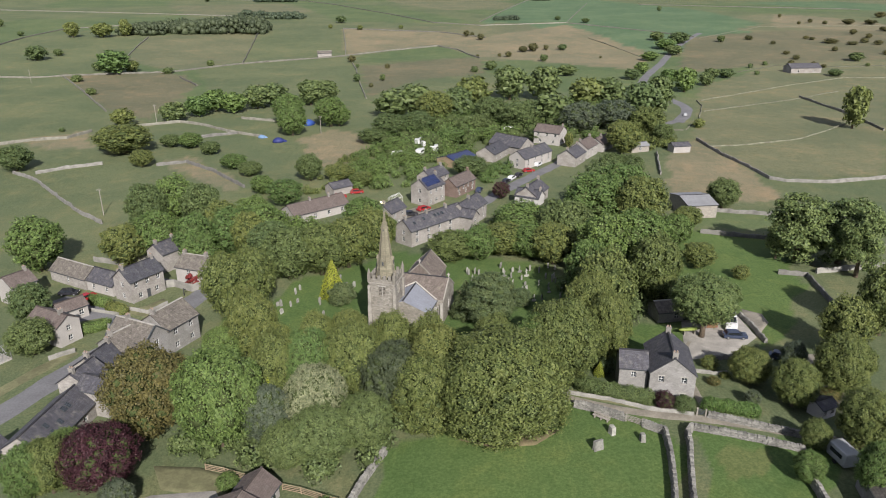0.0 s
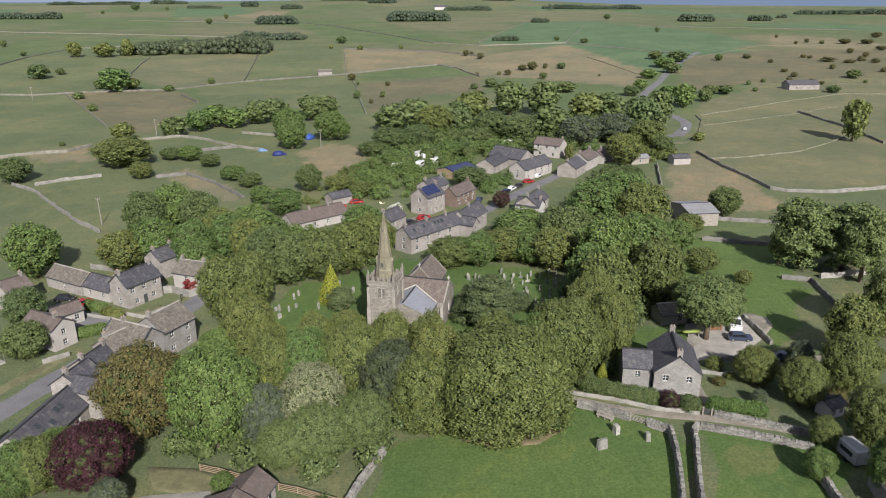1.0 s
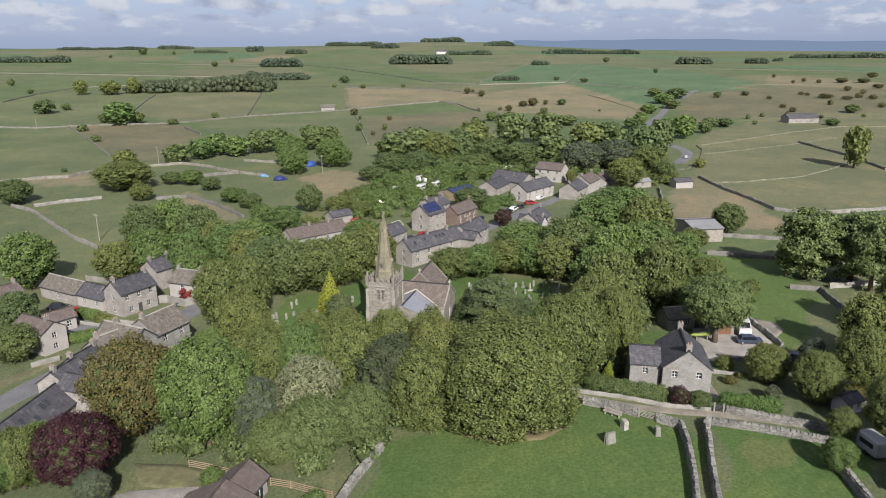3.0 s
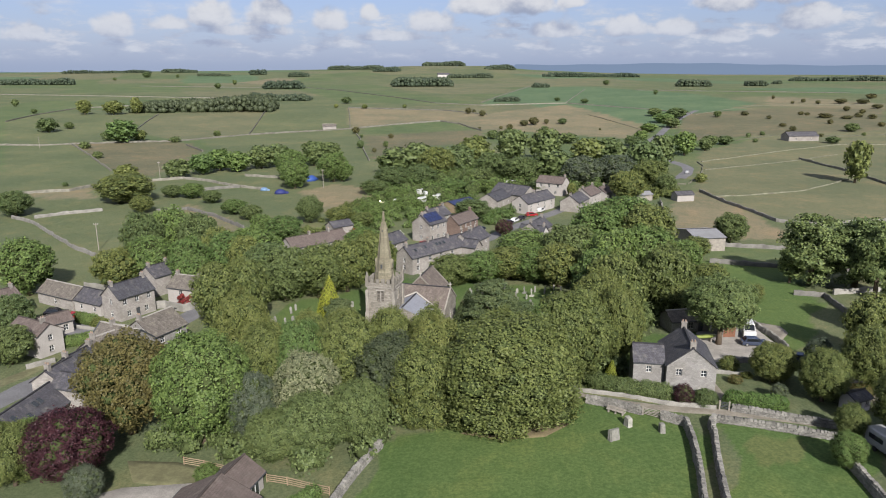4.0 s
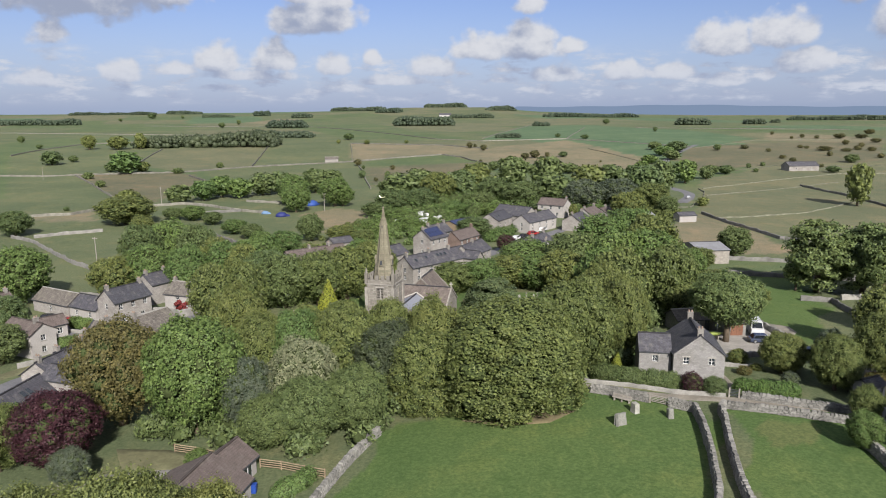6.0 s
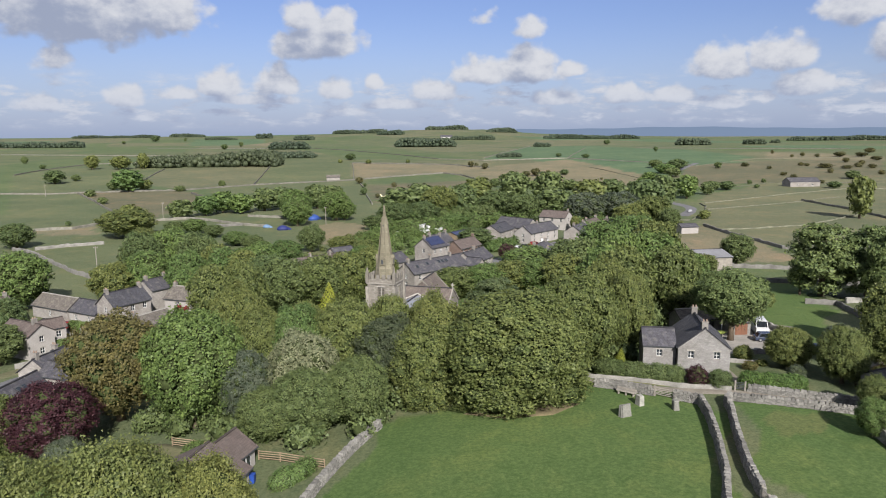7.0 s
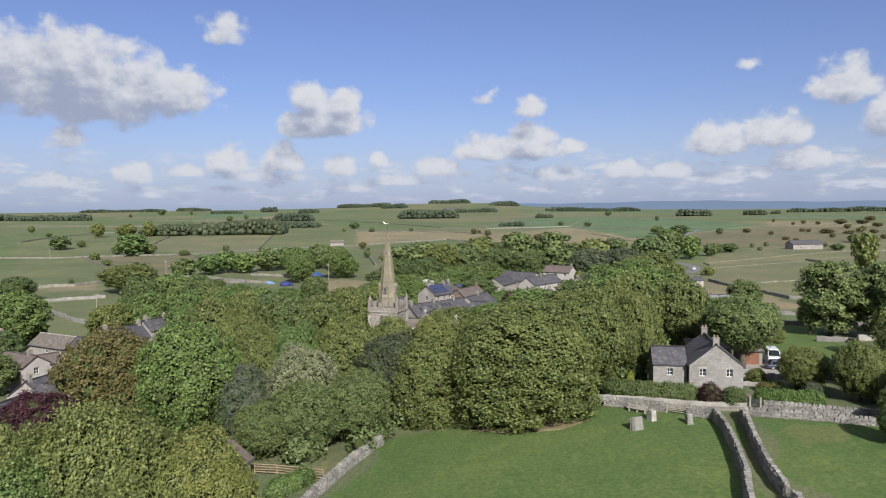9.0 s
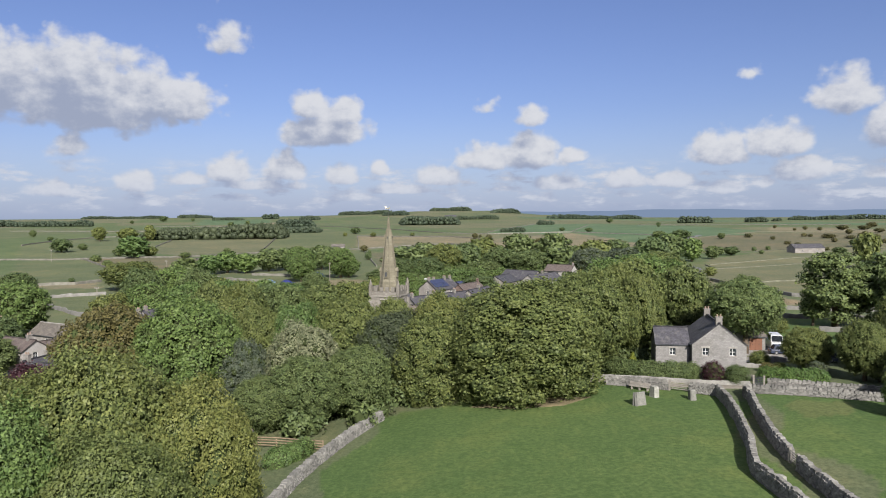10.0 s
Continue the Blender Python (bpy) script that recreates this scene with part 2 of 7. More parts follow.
FARSTONE = plain("weathered field wall stone", (0.160, 0.154, 0.130), 0.95, 0.25, 0.4, 3.0, 0.5, island=0.25)
DULLSTONE = plain("dull far wall stone", (0.120, 0.120, 0.088), 0.95, 0.3, 0.4, 3.0, 0.5, island=0.25)
LIMESTONE = masonry("pale limestone rubble", (0.290, 0.272, 0.254), var=0.17, mortar=0.85)
GREYSTONE = masonry("grey limestone rubble", (0.250, 0.243, 0.234), 0.2, 0.34, 0.17, 0.85)
CHURCHSTONE = masonry("church gritstone", (0.242, 0.226, 0.198), 0.3, 0.5, 0.26, 0.8)
SPIRESTONE = masonry("lichened spire stone", (0.205, 0.188, 0.136), 0.38, 0.7, 0.22)
RENDERED = plain("pale roughcast", (0.322, 0.304, 0.285), 0.9, 0.08, 0.3, 8.0)
WHITEWALL = plain("whitewashed wall", (0.422, 0.409, 0.391), 0.85, 0.06, 0.3, 6.0)
BRICK = masonry("red brick", (0.205, 0.150, 0.128), 0.08, 0.22, 0.25)
SLATE = roofing("blue grey slate", (0.064, 0.062, 0.073))
DARKSLATE = roofing("dark slate", (0.052, 0.052, 0.062), amount=0.2)
STONEROOF = roofing("stone flag roof", (0.122, 0.108, 0.094), 0.32, 0.45, 0.26, (0.24, 0.22, 0.17), 0.5, 0.9)
BROWNTILE = roofing("brown roof tiles", (0.112, 0.088, 0.079), 0.3, 0.3, 0.14, (0.25, 0.23, 0.2), 0.3, 0.85)
CHURCHTILE = roofing("weathered church tiles", (0.132, 0.108, 0.094), 0.26, 0.3, 0.2, (0.22, 0.20, 0.15), 0.5, 0.85)
LEAD = plain("lead sheet", (0.205, 0.215, 0.245), 0.55, 0.06, 0.6, 4.0, 0.1, 0.0, 0.5)
SHEETMETAL = plain("corrugated roof sheet", (0.20, 0.202, 0.21), 0.6, 0.1, 0.4, 3.0)
COPING = plain("pale coping stone", (0.310, 0.294, 0.267), 0.9, 0.12, 0.8, 5.0)
WHITEPAINT = plain("white paint", (0.585, 0.585, 0.570), 0.5, 0.03, 1.0, 6.0, 0.05)
# opaque panes: the dark interior behind is put into their colour
PANE = plain("opaque dark pane", (0.025, 0.03, 0.035), 0.08, 0.15, 0.7, 2.0, 0.02, 0.0, 0.8)
DARKPAINT = plain("dark paint", (0.05, 0.055, 0.06), 0.6, 0.1)
CHIMNEY = plain("sooty chimney stone", (0.205, 0.192, 0.175), 0.92, 0.2, 1.0, 5.0, 0.5)
QUOIN = plain("church quoin stone", (0.250, 0.234, 0.205), 0.92, 0.16, 1.0, 5.0, 0.5)
POT = plain("clay chimney pot", (0.27, 0.20, 0.155), 0.85, 0.12)
TIMBER = plain("weathered timber", (0.23, 0.175, 0.115), 0.85, 0.15, 2.0, 10.0)
OLDWOOD = plain("grey timber", (0.25, 0.23, 0.20), 0.9, 0.15, 2.0, 10.0)
SOLAR = plain("solar panel", (0.02, 0.028, 0.075), 0.15, 0.1, 1.0, 5.0, 0.02, 0.0, 0.7)
IRON = plain("dark iron", (0.04, 0.04, 0.04), 0.6, 0.1)
GILT = plain("gilded metal", (0.75, 0.68, 0.45), 0.35, 0.05, 1.0, 5.0, 0.05, 0.6)
RUBBER = plain("tyre rubber", (0.02, 0.02, 0.02), 0.8, 0.1)
STEEL = plain("wheel steel", (0.4, 0.4, 0.41), 0.4, 0.05, 1.0, 5.0, 0.05, 0.7)
GRAVE = plain("lichened gravestone", (0.245, 0.242, 0.215), 0.95, 0.2, 1.2, 6.0, 0.5, island=0.28)
# crown interiors: the shade between leaves is put into this colour
CROWN_SHADE = plain("dark crown interior shade", (0.052, 0.068, 0.026), 0.95, 0.25, 1.0, 6.0, 0.6, spec=0.05)
BARK = plain("bark", (0.11, 0.085, 0.06), 0.95, 0.2, 1.0, 6.0, 0.6)
PALEBARK = plain("pale bark", (0.22, 0.19, 0.15), 0.95, 0.2, 1.0, 6.0, 0.5)
REDLEAF = foliage("red creeper leaves", (0.13, 0.022, 0.028), (0.20, 0.035, 0.035))
LEAF = {
    "g": foliage("green broad leaves", (0.080, 0.132, 0.042), (0.128, 0.184, 0.060)),
    "d": foliage("dark green leaves", (0.076, 0.112, 0.046), (0.122, 0.158, 0.064)),
    "f": foliage("dark spruce needles", (0.043, 0.066, 0.046), (0.071, 0.093, 0.061)),
    "o": foliage("olive leaves", (0.096, 0.126, 0.042), (0.152, 0.174, 0.060)),
    "y": foliage("yellow green leaves", (0.108, 0.134, 0.042), (0.164, 0.180, 0.062)),
    "b": foliage("browning leaves", (0.104, 0.096, 0.038), (0.156, 0.130, 0.050)),
    "w": foliage("grey green leaves", (0.116, 0.140, 0.082), (0.200, 0.220, 0.146)),
    "s": foliage("blue green leaves", (0.056, 0.080, 0.056), (0.104, 0.124, 0.092)),
    "k": foliage("copper beech leaves", (0.036, 0.014, 0.020), (0.066, 0.026, 0.036)),
    "p": foliage("deep olive leaves", (0.100, 0.145, 0.059), (0.163, 0.202, 0.077)),
    "c": foliage("yew needles", (0.076, 0.112, 0.057), (0.129, 0.157, 0.073)),
    "l": foliage("golden cypress leaves", (0.195, 0.235, 0.034), (0.30, 0.33, 0.055)),
    "h": foliage("clipped hedge leaves", (0.073, 0.129, 0.037), (0.120, 0.182, 0.052)),
    "n": foliage("hawthorn leaves", (0.074, 0.080, 0.036), (0.116, 0.110, 0.050)),
    "a": foliage("dark ash leaves", (0.053, 0.070, 0.038), (0.083, 0.098, 0.057)),
}

# ---- the lie of the land ----
def height(x, y):
    x, y = np.asarray(x, float), np.asarray(y, float)
    r, az = np.hypot(x, y), np.degrees(np.arctan2(x, y))
    z = np.interp(r, [0, 60, 100, 160, 250, 400, 600, 750, 1000, 1600, 2000], [0.3, 0.3, 0, -2.7, -4.8, -5.5, -4.5, 0.5, 4, 7, 9])
    z = z + np.interp(x, [-100, -60, -24, -8, 5, 20, 40, 80], [-3.4, -3.5, -3.0, -1.7, -0.5, 0.4, 0.9, 1.3]) * np.interp(r, [95, 230], [1, 0])
    top = np.interp(az, [-180, -40, -30, -16, -8, -3, 3, 7, 13, 20, 30, 40, 180], [27, 27, 27, 30, 35, 48, 48, 30, 17, 12, 12, 12, 27])
    s = np.clip((r - 1600) / 1300, 0, 1)
    s = s * s * (3 - 2 * s)
    return np.where(r > 1600, 7 + (top - 7) * s, z) - np.maximum(0, r - 3200) * 0.05


def gz(x, y):
    return float(height(x, y))


def from_arrays(name, verts, faces, material, smooth=False):
    me = bpy.data.meshes.new(name)
    me.from_pydata(verts, [], faces)
    if material:
        me.materials.append(material)
    if smooth:
        me.polygons.foreach_set("use_smooth", [True] * len(me.polygons))
    me.update()
    return me


def to_mesh(name, bm, material, smooth=False):
    me = bpy.data.meshes.new(name)
    bmesh.ops.recalc_face_normals(bm, faces=bm.faces[:])
    bm.to_mesh(me)
    bm.free()
    for m in material if isinstance(material, (list, tuple)) else [material]:
        me.materials.append(m)
    if smooth:
        me.polygons.foreach_set("use_smooth", [True] * len(me.polygons))
    return me


def part(name, bm, material, parent, label="", smooth=False):
    ob = new(name, bm if isinstance(bm, bpy.types.Mesh) else to_mesh(name, bm, material, smooth))
    ob.parent = parent
    if label:
        ob["label"] = label
    return ob


def thing(name, label, category, x, y, z=None, turn=0.0, group="", kind=""):
    ob = new(name)
    ob.empty_display_size = 0.2
    ob.matrix_world = pose(x, y, gz(x, y) if z is None else z, 0, 0, turn)
    return tagged(ob, label, category, group, kind)


def box(bm, x0, x1, y0, y1, z0, z1, taper=0.0):
    """A box; taper draws the top in by that many metres."""
    v = [bm.verts.new(c) for c in ((x0, y0, z0), (x1, y0, z0), (x1, y1, z0), (x0, y1, z0), (x0 + taper, y0 + taper, z1), (x1 - taper, y0 + taper, z1), (x1 - taper, y1 - taper, z1), (x0 + taper, y1 - taper, z1))]
    return [bm.faces.new([v[i] for i in f]) for f in ((3, 2, 1, 0), (4, 5, 6, 7), (0, 1, 5, 4), (1, 2, 6, 5), (2, 3, 7, 6), (3, 0, 4, 7))]


def boxed(*spans, bevel=0.0, taper=0.0):
    bm = bmesh.new()
    box(bm, *spans, taper=taper)
    if bevel:
        bmesh.ops.bevel(bm, geom=bm.edges[:], offset=bevel, segments=2, affect="EDGES", profile=0.6)
    return bm


def tube(bm, a, b, ra, rb, n=8):
    """A tapered round bar from a to b."""
    a, b = Vector(a), Vector(b)
    q = (b - a).to_track_quat("Z", "Y")
    ends = []
    for c, r in ((a, ra), (b, rb)):
        ends.append([bm.verts.new(c + q @ Vector((r * math.cos(2 * math.pi * i / n), r * math.sin(2 * math.pi * i / n), 0))) for i in range(n)])
    for i in range(n):
        bm.faces.new((ends[0][i], ends[0][(i + 1) % n], ends[1][(i + 1) % n], ends[1][i]))
    bm.faces.new(ends[0][::-1])
    bm.faces.new(ends[1])
    return bm


# fields as outlines on the plan, each its own sward, far tones blued for haze
LUSH, GRASS, DULL, DRY, TAN, BROWN, BRIGHT = (0.077, 0.121, 0.040), (0.090, 0.122, 0.058), (0.104, 0.124, 0.067), (0.126, 0.133, 0.080), (0.172, 0.157, 0.104), (0.122, 0.118, 0.076), (0.086, 0.134, 0.074)
FIELDS_NEAR = [
    (LUSH, [(-8, 82), (-13, 57), (-18, 40), (-20, 10), (40, 10), (26, 53), (33, 86), (20, 92)]),
    (LUSH, [(31, 52), (33.5, 75), (36.5, 85), (51, 80), (47, 60), (44, 20), (30, 20)]),
    (LUSH, [(-43.7, 124.8), (-31.3, 146.2), (-12.5, 162.7), (24.4, 150.5), (30.2, 120.9), (14, 105.3), (-14.1, 109.1)]),
    (LUSH, [(40, 100), (44.3, 118.8), (30.2, 116.7), (28, 100)]),
    (LUSH, [(58.3, 108.5), (66.5, 118.9), (76.8, 137.5), (89.5, 167.8), (67.2, 177.1), (50.7, 152.2), (56.4, 123)]),
    (GRASS, [(67.2, 179.2), (91.7, 175.3), (100.2, 191.2), (67.4, 198.2)]),
    ((0.112, 0.132, 0.052), [(35.6, 77), (39.1, 79.6), (42.8, 78), (40.4, 73.7), (36.5, 72.5)]),
    (DULL, [(38, 98), (62.3, 104.5), (64, 84), (39, 87)]),
    (DULL, [(-10, 82), (-28.3, 84.8), (-47.3, 80.2), (-47.3, 59.7), (-15, 56)])]
FIELDS_WEST = [
    (DULL, [(-292.2, 465), (-258.8, 486.2), (-176, 366.3), (-153.2, 299.2), (-188.8, 293.9)]),
    (BROWN, [(-258.8, 486.2), (-190.2, 502.7), (-152.2, 446.3), (-142.8, 336.6), (-171.2, 359.7)]),
    (DULL, [(-388.6, 626.1), (-400.7, 778.3), (-289.2, 713.5), (-251.7, 565.7), (-239.6, 495.3), (-297.1, 473.9)]),
    (DRY, [(-289.2, 713.5), (-195.2, 786), (-155.5, 557.3), (-192.2, 505.7), (-249.7, 565.8)]),
    (DULL, [(-195.2, 786), (-109.7, 802.1), (-80.5, 599), (-155.5, 557.3)]),
    (GRASS, [(-278, 1347), (-91, 1225), (44.2, 867.8), (-129.4, 890)]),
    (TAN, [(-505, 1732), (-486, 2056), (-409, 1989), (-378, 1594)]),
    (TAN, [(-178.6, 294), (-158.2, 310.3), (-141, 277), (-163.5, 275.8)])]
FIELDS_EAST = [
    (TAN, [(-109.7, 802.1), (-80.5, 599), (-5, 659.4), (30.3, 589.4), (139.6, 508), (171.1, 601.9), (141.7, 845), (42.3, 720.8), (-3, 770.8)]),
    (GRASS, [(-68.6, 591.3), (-5, 659.4), (30.3, 589.4), (-11.1, 568.7), (-63.7, 548.9)]),
    (BROWN, [(-61.7, 530.1), (-11.1, 564.8), (29.3, 580.5), (29.4, 493.5), (-17.3, 463.7), (-41.7, 402)]),
    (BRIGHT, [(45.2, 867.8), (153, 1408), (288, 1456), (381, 1101), (367, 844.3), (240.6, 705.7), (147.5, 882.1)]),
    (BROWN, [(235.6, 705.7), (343.9, 764.2), (483.3, 787.1), (344.3, 555.7), (242.2, 540.8), (162, 491)]),
    (TAN, [(454, 1013), (488, 940), (506, 827), (460.8, 751), (360.5, 801.3)])]
FIELDS_VALE = [
    (DRY, [(156.3, 433.4), (234.3, 522.2), (312.8, 502.6), (154.5, 238.4), (114.7, 232.5), (110.5, 246.7), (107.3, 296.3)]),
    (TAN, [(84.9, 262), (110.3, 296.3), (110.5, 246.7), (105.7, 206.2), (68.5, 198.3)]),
    (TAN, [(-106.4, 253.8), (-98.2, 263), (-66.7, 225.7), (-68.9, 213.9), (-87.2, 235)]),
    (TAN, [(-61.3, 297.5), (-47, 311.7), (-27.6, 297.5), (-28.7, 243.2), (-46.2, 248.2), (-55.3, 273.2)]),
    (DULL, [(-153.4, 240.4), (-98.3, 187.3), (-74.9, 185.2), (-102.3, 255.8)])]


def inside(px, py, ring):
    hit = np.zeros(len(px), bool)
    for (ax, ay), (bx, by) in zip(ring, ring[1:] + ring[:1]):
        cross = (ay > py) != (by > py)
        hit ^= cross & (px < (bx - ax) * (py - ay) / ((by - ay) or 1e-9) + ax)
    return hit


def build_ground():
    az = np.unique(np.concatenate([np.arange(-180, -41, 6.0), np.arange(-41, 41.1, 0.32), np.arange(42, 180, 6.0)]))
    rad = 14 * 1.0145 ** np.arange(0, 408)
    rad = np.concatenate([[3.0, 8.0], rad[rad < 4950]])
    a, r = np.meshgrid(np.radians(az), rad)
    x, y = (r * np.sin(a)).ravel(), (r * np.cos(a)).ravel()
    z = height(x, y)
    na, nr = len(az), len(rad)
    i = np.arange(na * (nr - 1)).reshape(nr - 1, na)
    j = np.roll(i, -1, axis=1)
    faces = np.stack([i, i + na, j + na, j], -1).reshape(-1, 4)
    verts = np.column_stack([x, y, z])
    hub = len(verts)
    verts = np.vstack([verts, [[0, 0, 0.3]]])
    me = from_arrays("ground", verts.tolist(), faces.tolist() + [[k, (k + 1) % na, hub] for k in range(na)], GROUND, True)
    col = np.tile(np.array(DULL), (len(verts), 1))
    vx, vy = verts[:, 0], verts[:, 1]
    # far pastures, parcel by parcel
    u = np.floor((vx * 0.94 + vy * 0.34 + 12 * np.sin(vy / 90)) / 190.0)
    v = np.floor((vy * 0.94 - vx * 0.34 + 15 * np.sin(vx / 110)) / 260.0)
    h = np.modf(np.abs(np.sin(u * 12.99 + v * 78.23) * 43758.5))[0]
    far = np.hypot(vx, vy) > 420
    for lo, hi, c in ((0.0, 0.35, DULL), (0.35, 0.6, GRASS), (0.6, 0.78, DRY), (0.78, 0.9, BRIGHT), (0.9, 1.01, DRY)):
        col[far & (h >= lo) & (h < hi)] = c
    wx = vx + 1.5 * np.sin(vy * 0.31) + 0.8 * np.sin(vx * 0.7)
    for c, ring in FIELDS_WEST + FIELDS_EAST + FIELDS_VALE + FIELDS_NEAR:
        col[inside(wx, vy, ring)] = c
    layer = me.color_attributes.new("field", "FLOAT_COLOR", "POINT")
    layer.data.foreach_set("color", np.column_stack([col, np.ones(len(col))]).ravel())
    return tagged(new("ground", me), "grazed green and tan limestone pasture rising to the horizon", "ground", kind="structure")


build_ground()


def resample(pts, step):
    out = []
    for (ax, ay), (bx, by) in zip(pts, pts[1:]):
        n = max(1, int(math.hypot(bx - ax, by - ay) / step))
        out += [(ax + (bx - ax) * i / n, ay + (by - ay) * i / n) for i in range(n)]
    return out + [pts[-1]]


def smoothed(pts, rounds=2):
    for _ in range(rounds):
        out = [pts[0]]
        for (ax, ay), (bx, by) in zip(pts, pts[1:]):
            out += [(0.75 * ax + 0.25 * bx, 0.75 * ay + 0.25 * by), (0.25 * ax + 0.75 * bx, 0.25 * ay + 0.75 * by)]
        pts = out + [pts[-1]]
    return pts


def strip(name, pts, width, material, label, category, lift=0.05, step=2.0, rounds=2):
    """A made surface laid along a line on the ground, with a ragged edge."""
    line = resample(smoothed(pts, rounds), step)
    verts, faces = [], []
    for i, (x, y) in enumerate(line):
        ax, ay = line[max(0, i - 1)]
        bx, by = line[min(len(line) - 1, i + 1)]
        d = Vector((bx - ax, by - ay)).normalized()
        w = width / 2 * (1 + 0.07 * math.sin(i * 1.7) + 0.05 * math.sin(i * 0.61))
        for s in (-1, -0.4, 0.4, 1):
            px, py = x - d.y * w * s, y + d.x * w * s
            verts.append((px, py, gz(px, py) + (lift if abs(s) < 1 else -0.06)))
        if i:
            for k in range(3):
                b = (i - 1) * 4 + k
                faces.append((b, b + 1, b + 5, b + 4))
    return tagged(new(name, from_arrays(name, verts, faces, material, True)), label, category, kind="structure")


def patch(name, ring, material, label, category, lift=0.06):
    """A made surface inside an outline on the ground."""
    bm = bmesh.new()
    cx, cy = sum(p[0] for p in ring) / len(ring), sum(p[1] for p in ring) / len(ring)
    edge = resample(ring + ring[:1], 1.5)[:-1]
    rings = [[bm.verts.new((cx + (x - cx) * f, cy + (y - cy) * f, gz(cx + (x - cx) * f, cy + (y - cy) * f) + (lift if f < 1 else -0.05))) for x, y in edge] for f in (0.3, 0.65, 0.97, 1.0)]
    hub = bm.verts.new((cx, cy, gz(cx, cy) + lift))
    n = len(edge)
    for i in range(n):
        j = (i + 1) % n
        bm.faces.new((hub, rings[0][i], rings[0][j]))
        for a, b in zip(rings, rings[1:]):
            bm.faces.new((a[i], b[i], b[j], a[j]))
    return tagged(new(name, to_mesh(name, bm, material, True)), label, category, kind="structure")


strip("road", [(-76.5, 73.4), (-70.6, 92.3), (-67, 102.8), (-63.5, 112.4), (-58.8, 121.8), (-54.6, 132.3), (-50.6, 147.5), (-44.3, 160.2)], 7.6, ASPHALT, "grey asphalt village road between stone houses", "road")
strip("verge", [(-81.4, 77.7), (-75.7, 96.7), (-71.7, 106.2), (-68.4, 113.6)], 4.5, VERGE, "dry grass verge beside the village road", "verge", 0.03)
strip("side_road", [(-83.6, 135.4), (-76.1, 132.1), (-65.4, 127.6), (-58.8, 122.8)], 4.2, ASPHALT, "narrow asphalt side road past cottage gardens", "road", 0.045)
strip("upper_road", [(-69.8, 148), (-61.3, 145.9), (-52.7, 143.2), (-46.1, 139.4)], 4.0, ASPHALT, "asphalt lane below the cottages", "road", 0.04)
strip("village_street", [(8.2, 195.1), (16.4, 210.1), (26.7, 227.7), (40, 248.2), (53.2, 268.1), (69.5, 294.4), (89.9, 312.6), (114.3, 334.7)], 6.5, ASPHALT, "grey village street between slate roofed cottages", "road")
strip("valley_road", [(110.2, 328.7), (120.3, 346.8), (128.4, 368.9), (126.1, 391.6), (121.9, 416.5), (123.8, 446.5), (140.7, 491.1), (161.7, 535.5), (180.2, 582.8), (215.4, 659.4), (261.8, 745.2)], 7.0, ASPHALT, "asphalt road winding up the dale", "road", 0.12, 4.0)
strip("lane", [(12, 96), (23, 90), (30, 87.4), (38, 86), (46, 83.5), (56, 80), (66, 76)], 2.6, TRACK, "unpaved limestone lane between drystone walls", "lane", 0.05, 1.5)
strip("lane_verge", [(14, 97), (24, 91.6), (31, 89), (37.5, 87.6)], 1.8, VERGE, "dry grass edge of the lane", "verge", 0.08, 1.5)
strip("footpath", [(39.2, 88), (39.4, 96), (40.6, 104.3), (44.2, 110.5)], 1.6, TRACK, "paved path beside the stone house", "path", 0.06, 1.5)
patch("drive", [(41.1, 103.3), (45.3, 118.8), (50.4, 125), (57.5, 123), (57.3, 112.6), (50.2, 105.4)], GRAVEL, "pale gravel drive with parked vehicles", "drive")
patch("forecourt", [(-47.3, 70), (-38.8, 74.5), (-30.3, 75.3), (-27.2, 70.6), (-29.3, 60.6), (-47.3, 59.7)], GRAVEL, "pale gravel forecourt of the bungalow", "drive")
patch("yard", [(-88.8, 129), (-82.5, 138.6), (-71.9, 136.3), (-69.6, 127.6), (-80.2, 122.5)], ASPHALT, "asphalt yard between stone cottages", "yard", 0.03)
patch("bare_ground", [(2, 83), (7, 80.6), (13, 80.8), (17, 84), (12, 85), (6, 85)], SOIL, "bare brown soil under the hanging beech", "soil", 0.05)
patch("side_lane", [(57, 76), (60, 92), (62.3, 106.5), (66.4, 106.6), (65, 90), (63, 74)], TRACK, "grey stony side lane beside garden trees", "lane", 0.05)

patch("rough_ground", [(58.8, 114.5), (62.2, 119), (62.6, 123), (59.2, 125.5), (58.6, 120)], TRACK, "stony rough ground beside the gravel drive", "ground", 0.05)

# far blue hills beyond the plateau: flat glowing strip, haze painted into its colour
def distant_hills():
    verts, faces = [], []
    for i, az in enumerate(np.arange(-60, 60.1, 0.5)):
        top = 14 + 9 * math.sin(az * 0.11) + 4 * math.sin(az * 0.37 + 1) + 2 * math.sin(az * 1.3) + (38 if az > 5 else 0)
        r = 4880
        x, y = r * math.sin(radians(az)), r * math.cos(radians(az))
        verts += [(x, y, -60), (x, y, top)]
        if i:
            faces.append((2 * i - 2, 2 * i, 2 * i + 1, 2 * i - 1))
    return tagged(new("backdrop", from_arrays("backdrop", verts, faces, glow("glowing blue haze", (0.118, 0.158, 0.232), 1.0))), "flat glowing backdrop of hazy blue wooded hills on the horizon", "hills", kind="structure")


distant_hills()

# ---- trees and shrubs ----
ICO = None


